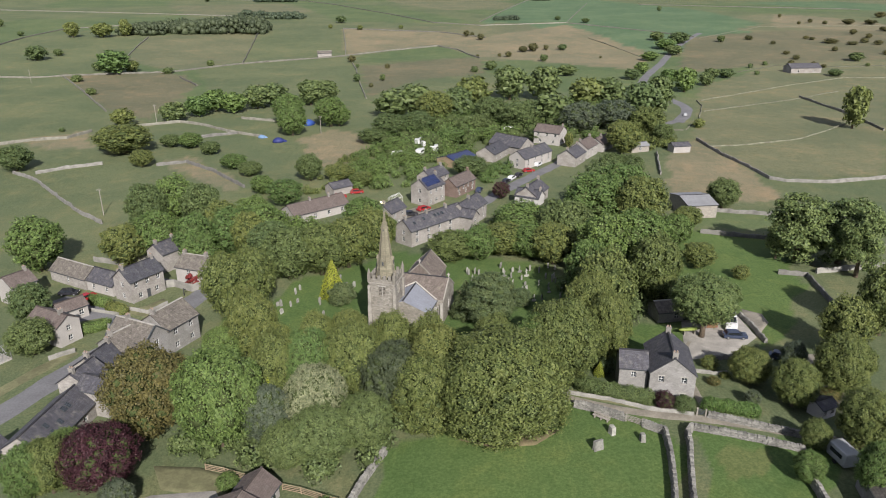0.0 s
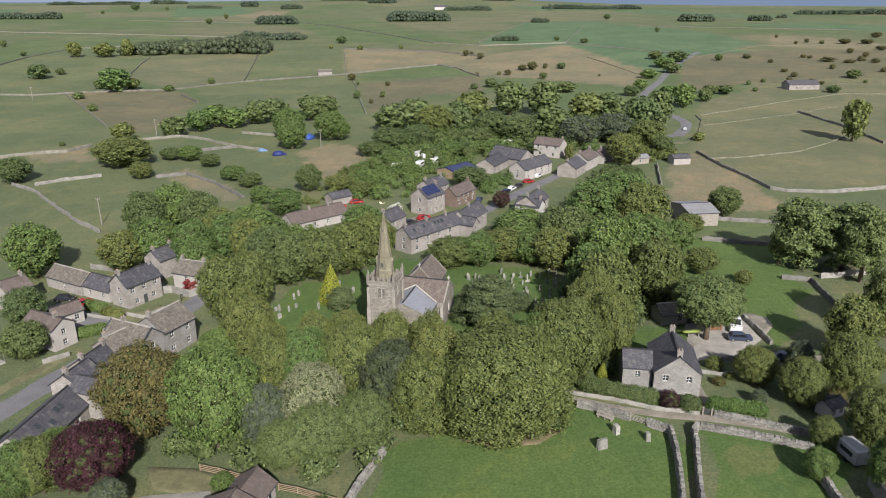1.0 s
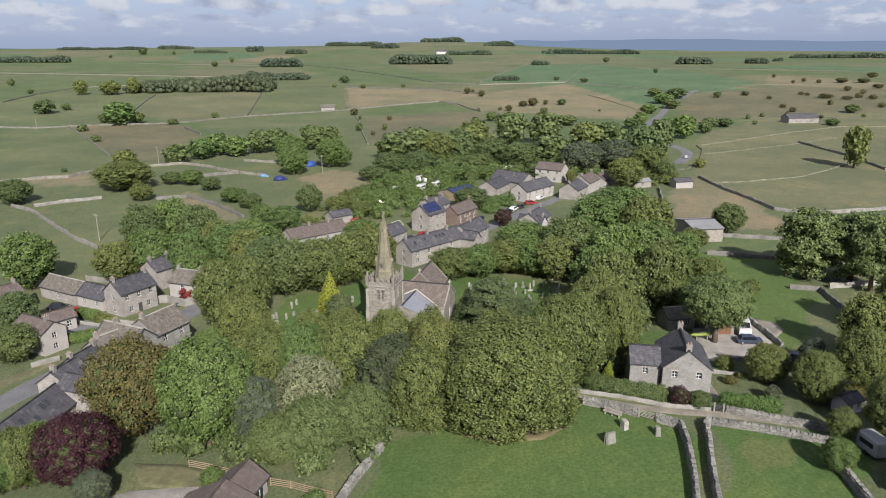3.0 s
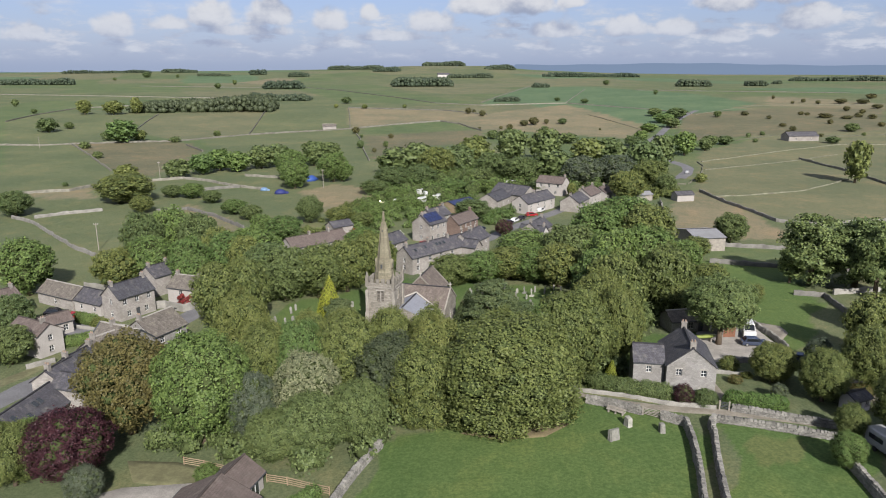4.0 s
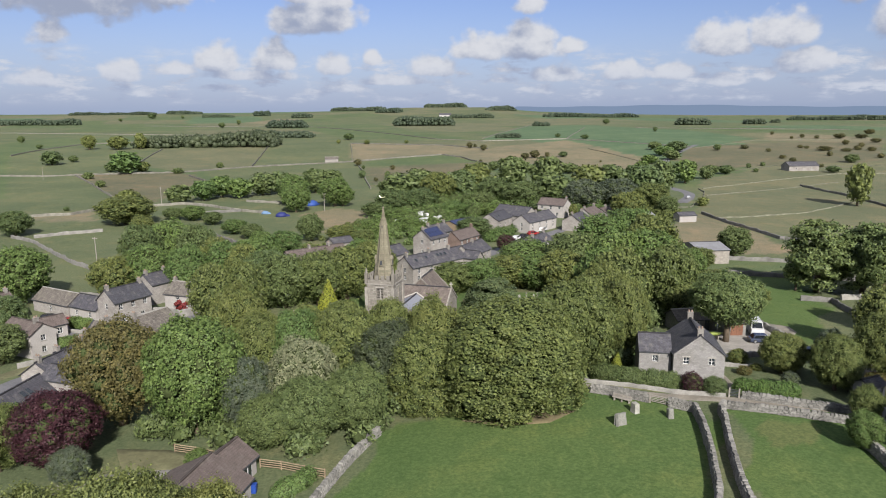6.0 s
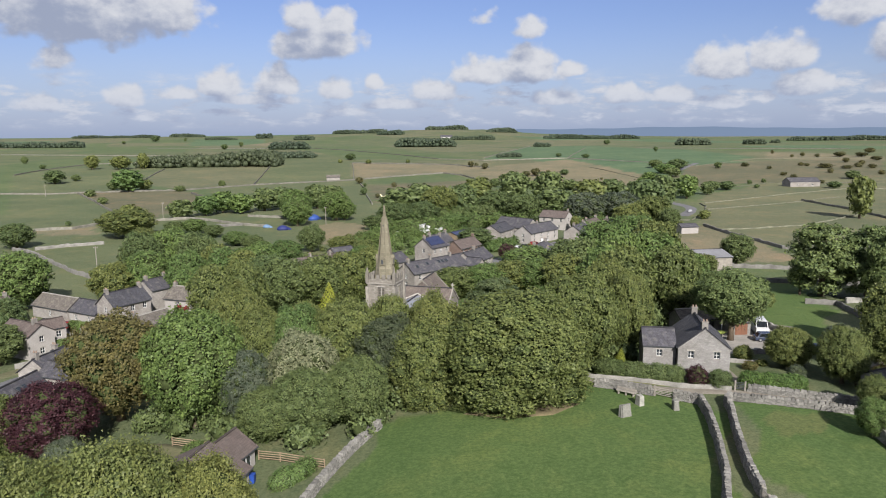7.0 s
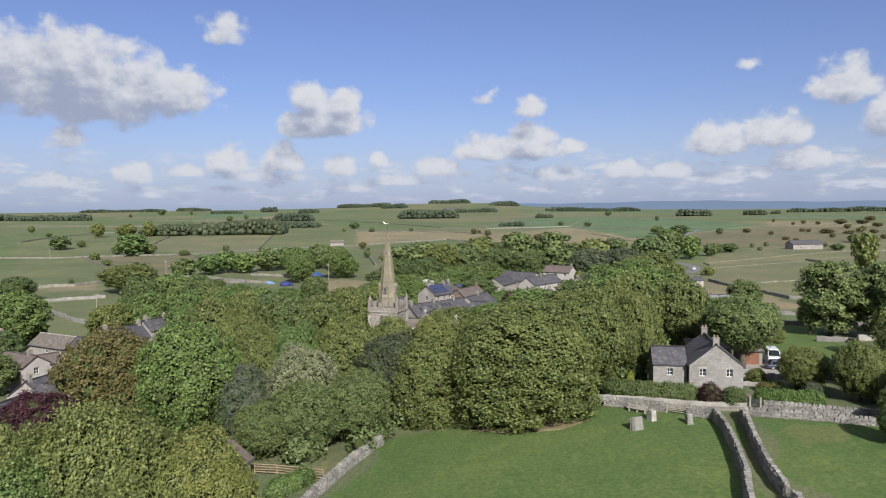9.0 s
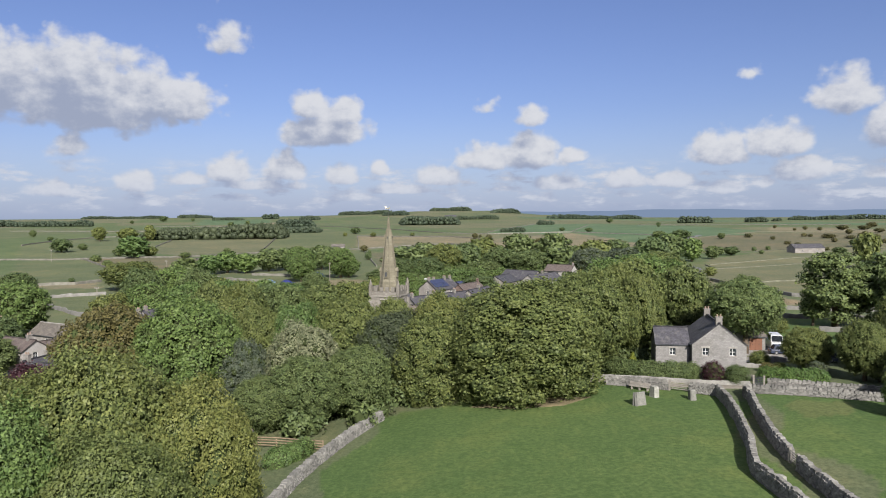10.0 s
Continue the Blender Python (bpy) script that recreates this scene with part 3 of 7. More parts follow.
def unit_ico():
    global ICO
    if ICO is None:
        bm = bmesh.new()
        bmesh.ops.create_icosphere(bm, subdivisions=1, radius=1.0)
        bm.verts.index_update()
        ICO = (np.array([v.co[:] for v in bm.verts]), np.array([[v.index for v in f.verts] for f in bm.faces]))
        bm.free()
    return ICO


def leaf_mesh(name, centres, radii, count, size, seed, squash=1.0, core=0.70, flat=0.55, sprays=15, dark_core=True):
    """Leaves strewn over sprays on a cluster of boughs, round a dense inner mass, darkened in colour for shade."""
    rng = np.random.default_rng(seed)
    centres, radii = np.asarray(centres, float), np.asarray(radii, float)
    stretch = np.array([1, 1, squash])
    sc, sr = centres, radii
    if sprays:
        own = np.repeat(np.arange(len(radii)), sprays)
        u = rng.normal(size=(len(own), 3))
        u /= np.linalg.norm(u, axis=1)[:, None]
        sc = centres[own] + u * stretch * (radii[own] * rng.uniform(0.84, 1.10, len(own)))[:, None]
        sr = radii[own] * rng.uniform(0.14, 0.40, len(own))
        out = np.ones(len(sc), bool)
        for c, r in zip(centres, radii):
            out &= (((sc - c) / stretch) ** 2).sum(1) > (0.7 * r) ** 2
        sc, sr, own = sc[out], sr[out], own[out]
    got, need = [], count
    for turn in range(9):
        m = int(need * 1.5) + 50
        k = int(m * 0.42) if sprays else 0
        w, ws = radii ** 2, sr ** 2
        a1, a2 = rng.choice(len(radii), m - k, p=w / w.sum()), rng.choice(len(sr), k, p=ws / ws.sum())
        d = rng.normal(size=(m, 3))
        d[:, 2] += 0.25
        d /= np.linalg.norm(d, axis=1)[:, None]
        p = centres[a1] + d[: m - k] * stretch * (radii[a1] * (0.82 + 0.36 * rng.uniform(0, 1, m - k) ** 1.8))[:, None]
        if k:
            q = sc[a2] + rng.normal(scale=0.55, size=(k, 3)) * stretch * sr[a2][:, None]
            e = q - centres[own[a2]]
            p, d = np.vstack([p, q]), np.vstack([d[: m - k], e / (np.linalg.norm(e, axis=1)[:, None] + 1e-6)])
        keep = np.ones(m, bool)
        for c, r in zip(centres, radii):
            keep &= (((p - c) / stretch) ** 2).sum(1) > (0.78 * r) ** 2
        got.append(np.hstack([p[keep], d[keep]])[:need])
        need -= len(got[-1])
        if need <= 0:
            break
    got = np.vstack(got)
    p, d = got[:, :3], got[:, 3:]
    mid = centres.mean(0)
    wide = (p - mid) / np.abs(centres - mid).max(0).clip(0.5)
    wide /= np.linalg.norm(wide, axis=1)[:, None] + 1e-6
    n = 0.6 * d + 0.5 * wide + rng.normal(scale=flat, size=d.shape)
    n /= np.linalg.norm(n, axis=1)[:, None]
    t = np.cross(n, rng.normal(size=n.shape))
    t /= np.linalg.norm(t, axis=1)[:, None]
    b = np.cross(n, t)
    s = size * rng.uniform(0.55, 1.35, len(p))[:, None]
    leaf = np.stack([p - t * s, p + t * s * 0.75 - b * s * 0.8, p + t * s * 0.75 + b * s * 0.8], 1).reshape(-1, 3)
    m = len(p)
    verts = [leaf]
    loops = [np.arange(3 * m)]
    sizes = [np.full(m, 3)]
    iv, jf = unit_ico()
    base = 3 * m
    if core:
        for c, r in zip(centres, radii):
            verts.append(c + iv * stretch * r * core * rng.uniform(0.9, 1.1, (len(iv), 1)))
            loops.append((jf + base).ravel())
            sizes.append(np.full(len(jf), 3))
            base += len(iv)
    v, l, z = np.vstack(verts), np.concatenate(loops), np.concatenate(sizes)
    me = bpy.data.meshes.new(name)
    me.vertices.add(len(v))
    me.vertices.foreach_set("co", v.ravel())
    me.loops.add(len(l))
    me.loops.foreach_set("vertex_index", l.astype(np.int32))
    me.polygons.add(len(z))
    me.polygons.foreach_set("loop_start", np.concatenate([[0], np.cumsum(z)[:-1]]).astype(np.int32))
    me.materials.append(LEAF["g"])
    # inner masses take a darker colour in place of shade
    if dark_core:
        me.materials.append(CROWN_SHADE)
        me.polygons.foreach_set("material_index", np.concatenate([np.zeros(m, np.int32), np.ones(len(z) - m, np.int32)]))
    me.update(calc_edges=True)
    return me


def broad_lobes(seed, n=46, low=0.12, top=1.0, skirt=False, puff=1.0):
    """Lobes of a broad crown for a tree of radius 5 and height 12."""
    rng = np.random.default_rng(seed)
    cs, rs = [], []
    for i in range(n):
        f = (i + 0.5) / n
        zz = 1 - 1.72 * f
        a = i * 2.39996 + rng.uniform(-0.35, 0.35)
        rr = math.sqrt(max(0.05, 1 - zz * zz if zz > 0 or not skirt else 1 - zz ** 4)) * rng.uniform(0.78, 0.94)
        zmid, zhalf = 12 * (low + top) / 2, 12 * (top - low) / 2
        r = rng.uniform(0.7, 1.7) * puff
        cs.append((rr * (5 - r * 0.75) / 0.83 * math.cos(a), rr * (5 - r * 0.75) / 0.83 * math.sin(a), zmid + zz * (zhalf - r * 0.55) * rng.uniform(0.86, 1.04)))
        rs.append(r)
    for i in range(14):
        a, zz = i * 2.4, 12 * (low + 0.08 + (top - low - 0.22) * i / 13)
        cs.append((1.5 * math.cos(a), 1.5 * math.sin(a), zz))
        rs.append(2.9 * (1 - 0.45 * abs(i / 6.5 - 1) ** 2))
    return cs, rs


def trunk_mesh(seed, tall=12.0, girth=0.42, fork=0.35):
    rng = random.Random(seed)
    bm = bmesh.new()
    tube(bm, (0, 0, -0.5), (0.1, 0.05, tall * fork), girth * 1.25, girth * 0.8)
    for i in range(6):
        a = i * 1.05 + rng.uniform(-0.3, 0.3)
        e = Vector((math.cos(a) * rng.uniform(1.8, 3.2), math.sin(a) * rng.uniform(1.8, 3.2), tall * rng.uniform(0.55, 0.8)))
        s = Vector((0.1, 0.05, tall * fork * rng.uniform(0.75, 0.98)))
        mid = s.lerp(e, 0.5) + Vector((0, 0, 0.5))
        tube(bm, s, mid, girth * 0.45, girth * 0.3, 6)
        tube(bm, mid, e, girth * 0.3, girth * 0.08, 6)
    return to_mesh("trunk", bm, BARK, True)


CROWNS, TRUNKS = {}, {}
PUFF = {"close": 1.3, "near": 1.0, "fine": 1.08, "mid": 1.1, "far": 1.1}


def crown_of(form, grade, variant):
    key = (form, grade, variant)
    if key in CROWNS:
        return CROWNS[key]
    seed = 17 * variant + 5
    n, size, lobes = {"close": (80000, 0.094, 95), "near": (52000, 0.112, 80), "fine": (26000, 0.138, 60), "mid": (8000, 0.205, 40), "far": (1000, 0.6, 16)}[grade]
    if form == "broad":
        cs, rs = broad_lobes(seed, lobes, puff=PUFF[grade])
        me = leaf_mesh("crown", cs, rs, n, size, seed, dark_core=grade != "far")
    elif form == "skirt":
        cs, rs = broad_lobes(seed, lobes + 20, -0.15, 1.0, True, PUFF[grade])
        me = leaf_mesh("crown", cs, rs, int(n * 1.2), size, seed)
    elif form == "high":
        cs, rs = broad_lobes(seed, lobes, 0.36, puff=PUFF[grade])
        me = leaf_mesh("crown", cs, rs, n, size, seed)
    elif form == "layer":
        rng = np.random.default_rng(seed)
        cs, rs = [], []
        for i in range(lobes + 10):
            zz = rng.uniform(0.12, 0.97)
            rr = 5 * math.sqrt(max(0.0, 1 - ((zz - 0.42) / 0.60) ** 2)) * rng.uniform(0.45, 0.85)
            a = i * 2.4
            cs.append((rr * math.cos(a), rr * math.sin(a), 12 * zz))
            rs.append(rng.uniform(1.2, 1.9))
        cs.append((0, 0, 5.6))
        rs.append(3.2)
        me = leaf_mesh("crown", cs, rs, n, size, seed, squash=0.5)
    elif form == "cone":
        rng = np.random.default_rng(seed)
        cs, rs = [], []
        for i in range(lobes * 2):
            zz = (i + 0.5) / (lobes * 2)
            rr = 4.4 * (1 - zz) ** 0.85 * rng.uniform(0.82, 0.95)
            a = i * 2.4
            cs.append((rr * math.cos(a), rr * math.sin(a), 0.6 + 11 * zz))
            rs.append(0.25 + 0.9 * (1 - zz))
        for z in (1.5, 4, 6.5, 9):
            cs.append((0, 0, z))
            rs.append(0.3 + 3.9 * (1 - z / 11.5))
        me = leaf_mesh("crown", cs, rs, n, size * 0.8, seed, flat=0.4)
    else:
        cs, rs = broad_lobes(seed, max(9, lobes // 3), 0.0, 1.0)
        me = leaf_mesh("crown", cs, np.array(rs) * 1.25, n // 2, size * 1.1, seed, dark_core=grade != "far")
    CROWNS[key] = me
    return me


KIND = {"g": ("green sycamore in full leaf", "tree"), "d": ("dark green hawthorn or ash in full leaf", "tree"), "o": ("olive green lime tree turning in September", "tree"),
        "y": ("yellowing green tree in early autumn leaf", "tree"), "b": ("browning horse chestnut in early autumn leaf", "tree"), "n": ("rusty hawthorn bush in dry pasture", "bush"), "w": ("grey leaved whitebeam with pale shoots", "tree"),
        "s": ("blue green willow in full leaf", "tree"), "k": ("dark purple copper beech", "tree"), "p": ("deep olive tree with tiered boughs", "tree"), "c": ("dark green churchyard yew", "tree"),
        "a": ("dark grey green ash in full leaf", "tree"), "l": ("golden yellow conical cypress in the churchyard", "tree")}
FORMS = {"p": "layer", "c": "layer", "l": "cone"}
COUNT = 0


def tree(x, y, tall, r, kind, group, grade="", form="", z=None):
    """One tree or bush: trunk and crown under an empty at its foot."""
    global COUNT
    COUNT += 1
    far = math.hypot(x, y)
    grade = grade or ("near" if far < 60 else "fine" if far < 118 else "mid" if far < 330 else "far")
    form = form or FORMS.get(kind, "bush" if tall < 4.5 and tall < 2.2 * r else "broad")
    label, cat = KIND[kind]
    bush = form == "bush"
    root = thing("bush" if bush else "tree", label if not bush else label.replace("tree", "shrub"), "bush" if bush else cat, x, y, z, COUNT * 77.0, group)
    root.scale = (r / 5, r / 5, tall / 12)
    if not bush:
        v = COUNT % 3
        if v not in TRUNKS:
            TRUNKS[v] = trunk_mesh(v)
        part("trunk", TRUNKS[v], None, root)
    c = part("crown", crown_of(form, grade, COUNT % (4 if grade in ("fine", "near", "close") else 3)), None, root)
    c.material_slots[0].link = "OBJECT"
    c.material_slots[0].material = LEAF[kind]
    return root


def grove(rows, group, **more):
    for x, y, tall, r, kind in rows:
        tree(x, y, tall, r, kind, group, **more)


NEAR_WOOD = [
    (-32.2, 85.0, 15, 5.9, "g"), (-43.2, 87.7, 14.2, 6.0, "b"), (-45.8, 76.3, 9, 4.7, "k"), (18.5, 96.8, 14, 5.6, "o"), (-1.2, 94.6, 12, 4.2, "y"),
    (-7.5, 92.2, 11, 5.0, "a"), (-18.6, 87.1, 11, 4.4, "w"), (-25.3, 84.7, 10, 3.1, "s"), (-14.0, 95.5, 13, 4.7, "o"), (-20.9, 95.5, 13, 3.8, "g"),
    (-26.2, 96.0, 12, 3.9, "y"), (-16.9, 80.7, 8.2, 4.1, "d"), (-11.1, 82.6, 8.4, 3.8, "d"), (-21.5, 80.0, 6.5, 3.4, "d"), (-33.7, 109.5, 13, 4.2, "y"),
    (-27.3, 99.8, 12, 3.5, "o"), (-22.2, 96.2, 12, 3.3, "o"), (-8.3, 101.1, 12, 3.5, "o"), (-2.1, 98.6, 12, 3.4, "y"),
]
grove(NEAR_WOOD, "trees of the wood below the church")
LANE_WOOD = [
    (-21.4, 105.1, 11, 3.2, "o"), (-15.9, 105.2, 11, 3.2, "y"), (-12.0, 94.5, 11, 2.9, "o"), (8.1, 99.0, 11, 3.4, "o"), (14.4, 95.6, 12, 3.3, "g"),
    (-43.3, 126.8, 14, 4.5, "y"), (-38.9, 130.1, 14, 4.4, "o"), (-38.3, 106.4, 8, 3.2, "g"), (-41.8, 71.5, 4.5, 2.1, "s"), (-52.2, 75.3, 8, 3.2, "o"),
    (-54.5, 74.2, 8, 2.9, "g"), (-52.4, 80.4, 6, 2.7, "g"),
]
grove(LANE_WOOD, "trees along the wooded lane")
CHURCH_HEDGE = [
    (-35.1, 147.3, 12, 5.5, "d"), (-28.1, 149.3, 12, 5.6, "o"), (-22.4, 153.6, 12, 5.4, "o"), (-17.4, 160.5, 12, 5.3, "y"), (-21.2, 176.7, 10, 5.1, "g"),
    (-13.6, 170.5, 6, 2.1, "g"), (-45.8, 165.0, 12, 6.1, "g"), (-51.9, 162.5, 12, 5.4, "g"), (-40.0, 152.2, 12, 5.1, "d"), (1.9, 154.8, 7.2, 5.2, "o"),
    (8.3, 155.2, 7.6, 4.5, "g"), (15.1, 158.6, 7.4, 5.9, "o"), (21.3, 155.5, 8, 5.2, "g"), (25.6, 150.8, 10, 5.0, "o"), (20.3, 170.4, 9, 7.0, "g"),
    (30.1, 162.6, 12, 6.7, "d"),
]
grove(CHURCH_HEDGE, "trees round the churchyard")
AVENUE = [
    (40.3, 179.8, 14, 7.3, "g"), (49.3, 186.9, 15, 8.3, "g"), (52.0, 174.8, 15, 6.4, "o"), (35.3, 140.4, 15, 6.4, "g"), (43.1, 143.2, 15, 6.5, "g"),
    (42.7, 129.7, 14, 4.9, "o"), (28.8, 125.6, 14, 4.7, "g"), (29.6, 116.6, 15, 5.3, "o"), (25.0, 107.6, 14, 4.5, "o"),
    (26.9, 101.6, 13, 3.5, "o"), (57.9, 163.9, 8, 4.1, "g"), (65.7, 177.9, 6, 3.7, "o"), (58.8, 148.8, 6, 3.8, "o"), (43.4, 126.4, 8, 3.2, "o"),
]
grove(AVENUE, "tall trees beside the churchyard")
EAST_TREES = [
    (83.7, 153.8, 16, 7.6, "p"), (93.2, 152.5, 16, 6.9, "p"), (79.6, 155.2, 9, 3.2, "p"), (80.5, 114.5, 14, 4.4, "o"), (68.7, 105.7, 11, 4.1, "o"),
    (92.7, 144.0, 16, 5.3, "p"), (82.5, 197.1, 9, 4.5, "d"), (185.5, 315.7, 19, 5.6, "o"), (48.6, 96.0, 6.0, 3.0, "y"), (50.1, 98.0, 4, 2.2, "o"),
    (52.6, 89.4, 7.6, 3.1, "o"), (54.2, 89.0, 4.6, 1.6, "w"), (61.2, 92.5, 10.0, 4.0, "o"), (50.5, 78.8, 4.4, 1.8, "o"),
    (46.6, 72.3, 4.2, 1.9, "g"), (57.1, 78.6, 9, 3.6, "o"), (53.3, 69.0, 8, 2.6, "g"), (57.1, 99.4, 5.6, 2.0, "s"), (66.1, 142.4, 3, 1.9, "y"),
]
grove(EAST_TREES, "trees east of the stone house")
WEST_TREES = [
    (-94.9, 152.1, 13, 6.0, "g"), (-81.5, 124.4, 9, 3.7, "d"), (-75.4, 112.7, 7, 3.9, "d"), (-76.3, 156.1, 10, 5.2, "y"), (-78.2, 175.8, 14, 5.1, "d"),
    (-73.7, 183.6, 14, 6.4, "g"), (-64.1, 177.0, 14, 5.1, "d"), (-59.7, 157.5, 12, 4.6, "g"), (-69.9, 160.1, 12, 5.3, "g"), (-55.6, 167.5, 12, 4.9, "o"),
    (-47.2, 159.5, 12, 4.0, "o"), (-56.3, 150.5, 10, 3.8, "g"), (-124.2, 268.5, 11, 10.8, "y"), (-109.4, 248.0, 6, 4.0, "y"), (-44.9, 228.6, 9, 4.2, "d"),
    (-47.3, 201.3, 8, 5.0, "g"), (-50.8, 177.7, 10, 5.1, "g"), (-151.9, 242.4, 9, 5.9, "d"), (-147.0, 320.4, 8, 5.2, "o"),
]
grove(WEST_TREES, "trees behind the western cottages")
WEST_HEDGE = [
    (-110.0, 279.0, 5, 4.0, "d"), (-101.3, 277.2, 6, 4.5, "g"), (-90.2, 266.6, 5, 3.8, "d"), (-75.3, 245.4, 5, 4.5, "g"), (-66.6, 235.1, 5, 3.9, "d"),
    (-57.1, 213.0, 6, 3.5, "g"), (-127.6, 331.1, 9, 6.0, "d"), (-119.5, 343.1, 10, 6.2, "g"), (-115.4, 356.9, 11, 7.1, "g"), (-104.5, 353.2, 10, 6.3, "g"),
    (-95.9, 364.4, 12, 7.3, "d"), (-88.8, 371.5, 12, 7.4, "d"), (-70.8, 322.0, 14, 7.1, "g"), (-65.1, 300.3, 12, 6.0, "g"), (-70.2, 374.9, 13, 6.7, "d"),
    (-51.2, 319.6, 13, 7.0, "g"), (-64.2, 383.7, 12, 7.6, "d"), (-47.7, 320.2, 9, 5.1, "g"),
]
grove(WEST_HEDGE, "hedgerow trees of the dale")
MID_WOOD = [
    (-23.3, 342.0, 13, 9.5, "d"), (-14.0, 347.1, 15, 8.3, "d"), (-4.0, 326.3, 15, 7.8, "o"), (6.6, 336.2, 15, 8.0, "d"), (15.6, 361.4, 17, 8.6, "o"),
    (37.0, 391.7, 18, 9.3, "d"), (55.6, 391.4, 18, 9.3, "d"), (21.7, 321.8, 13, 7.7, "d"), (33.6, 311.6, 12, 8.7, "d"), (51.4, 331.2, 13, 9.3, "d"),
    (74.6, 369.2, 15, 8.8, "o"), (86.3, 369.1, 15, 8.8, "d"), (59.6, 304.6, 13, 8.5, "s"), (76.2, 312.9, 13, 8.8, "s"), (95.4, 338.0, 17, 8.1, "d"),
    (107.5, 351.7, 18, 7.0, "d"), (88.6, 302.8, 12, 7.3, "o"), (70.1, 267.7, 12, 6.5, "o"), (-22.7, 294.8, 10, 7.1, "d"), (-11.1, 302.1, 10, 7.3, "d"),
]
grove(MID_WOOD, "trees of the wood beyond the village")
VILLAGE_TREES = [
    (-29.0, 285.4, 6, 5.8, "d"), (13.2, 301.9, 8, 7.3, "d"), (-18.5, 266.6, 6, 5.4, "g"), (3.3, 285.0, 6, 5.8, "g"), (17.5, 290.7, 5, 5.9, "g"),
    (9.4, 233.6, 7, 5.7, "d"), (50.5, 277.3, 6, 1.8, "y"), (17.8, 206.4, 5, 2.6, "k"), (3.4, 211.1, 5, 2.4, "y"), (-23.5, 228.7, 7, 4.2, "g"),
    (-34.9, 229.4, 5, 4.7, "o"), (-13.3, 249.7, 5, 5.1, "g"), (41.0, 290.5, 5, 5.9, "d"), (91.1, 286.0, 8, 4.0, "d"), (74.0, 287.4, 9, 5.2, "o"),
    (141.7, 417.1, 14, 6.6, "g"), (162.1, 439.5, 8, 4.4, "d"), (116.4, 317.3, 4, 2.6, "o"), (63.0, 283.4, 5, 4.6, "g"), (-26.4, 220.7, 5, 3.6, "o"),
]
grove(VILLAGE_TREES, "garden trees of the village")
ROAD_TREES = [
    (144.3, 455.6, 8, 5.4, "g"), (128.5, 426.3, 8, 5.1, "d"), (161.2, 561.4, 7, 6.6, "g"), (191.4, 626.9, 9, 8.6, "g"), (215.0, 663.2, 10, 9.1, "d"),
    (200.8, 685.0, 8, 6.7, "d"), (186.9, 472.1, 6, 5.2, "d"), (177.6, 472.3, 6, 5.2, "d"), (135.4, 489.8, 8, 4.8, "g"), (123.3, 465.2, 7, 5.5, "d"),
    (188.5, 592.8, 8, 7.0, "d"), (83.9, 483.3, 7, 6.7, "d"), (34.2, 511.4, 6, 4.0, "d"),
]
grove(ROAD_TREES, "trees along the dale road")
FIELD_WEST = [
    (-311, 553, 11.0, 7.7, "d"), (-307, 577, 5.5, 3.7, "d"), (-354, 698, 14.3, 7.1, "o"), (-326, 699, 13.2, 9.9, "o"), (-224, 489, 15.6, 10.7, "g"),
    (-217, 499, 8.0, 5.6, "o"), (-241, 502, 6.4, 4.0, "d"), (-309, 712, 15.7, 5.6, "o"), (-189, 492, 3.9, 3.9, "d"), (-169, 523, 5.4, 2.7, "d"),
    (-233, 454, 4.4, 3.6, "d"), (-202, 407, 3.9, 2.9, "d"), (-169, 308, 2.0, 1.3, "d"), (-485, 804, 8.2, 3.8, "d"), (-409, 707, 4.5, 3.3, "d"),
    (-843, 2033, 15.7, 11.8, "d"), (-842, 1831, 8.5, 5.0, "d"), (-428, 1349, 10.5, 6.3, "d"), (-468, 1596, 11.2, 5.0, "d"), (-760, 2043, 9.5, 4.7, "d"),
]
grove(FIELD_WEST, "field trees of the western pastures")
FIELD_MID = [
    (-123, 802, 4.4, 2.5, "o"), (-121, 871, 8.2, 6.1, "d"), (-89, 787, 4.9, 3.1, "o"), (-46, 802, 3.8, 2.5, "o"), (-70, 553, 5.3, 3.1, "n"),
    (-55, 456, 5.1, 2.4, "d"), (-62, 522, 2.9, 1.2, "d"), (-40, 519, 3.3, 1.9, "n"), (-39, 461, 4.1, 1.8, "d"), (-44, 435, 2.8, 1.4, "n"),
    (23, 722, 6.2, 3.1, "n"), (29, 727, 4.0, 2.0, "n"), (36, 696, 6.0, 3.3, "n"), (53, 585, 4.6, 2.8, "n"), (68, 616, 4.9, 3.9, "n"),
    (77, 620, 6.9, 4.4, "n"), (89, 627, 4.5, 2.2, "n"), (103, 626, 5.0, 4.0, "d"), (78, 558, 5.3, 3.1, "d"), (46, 589, 2.8, 1.6, "n"),
]
grove(FIELD_MID, "hawthorns of the middle pastures")
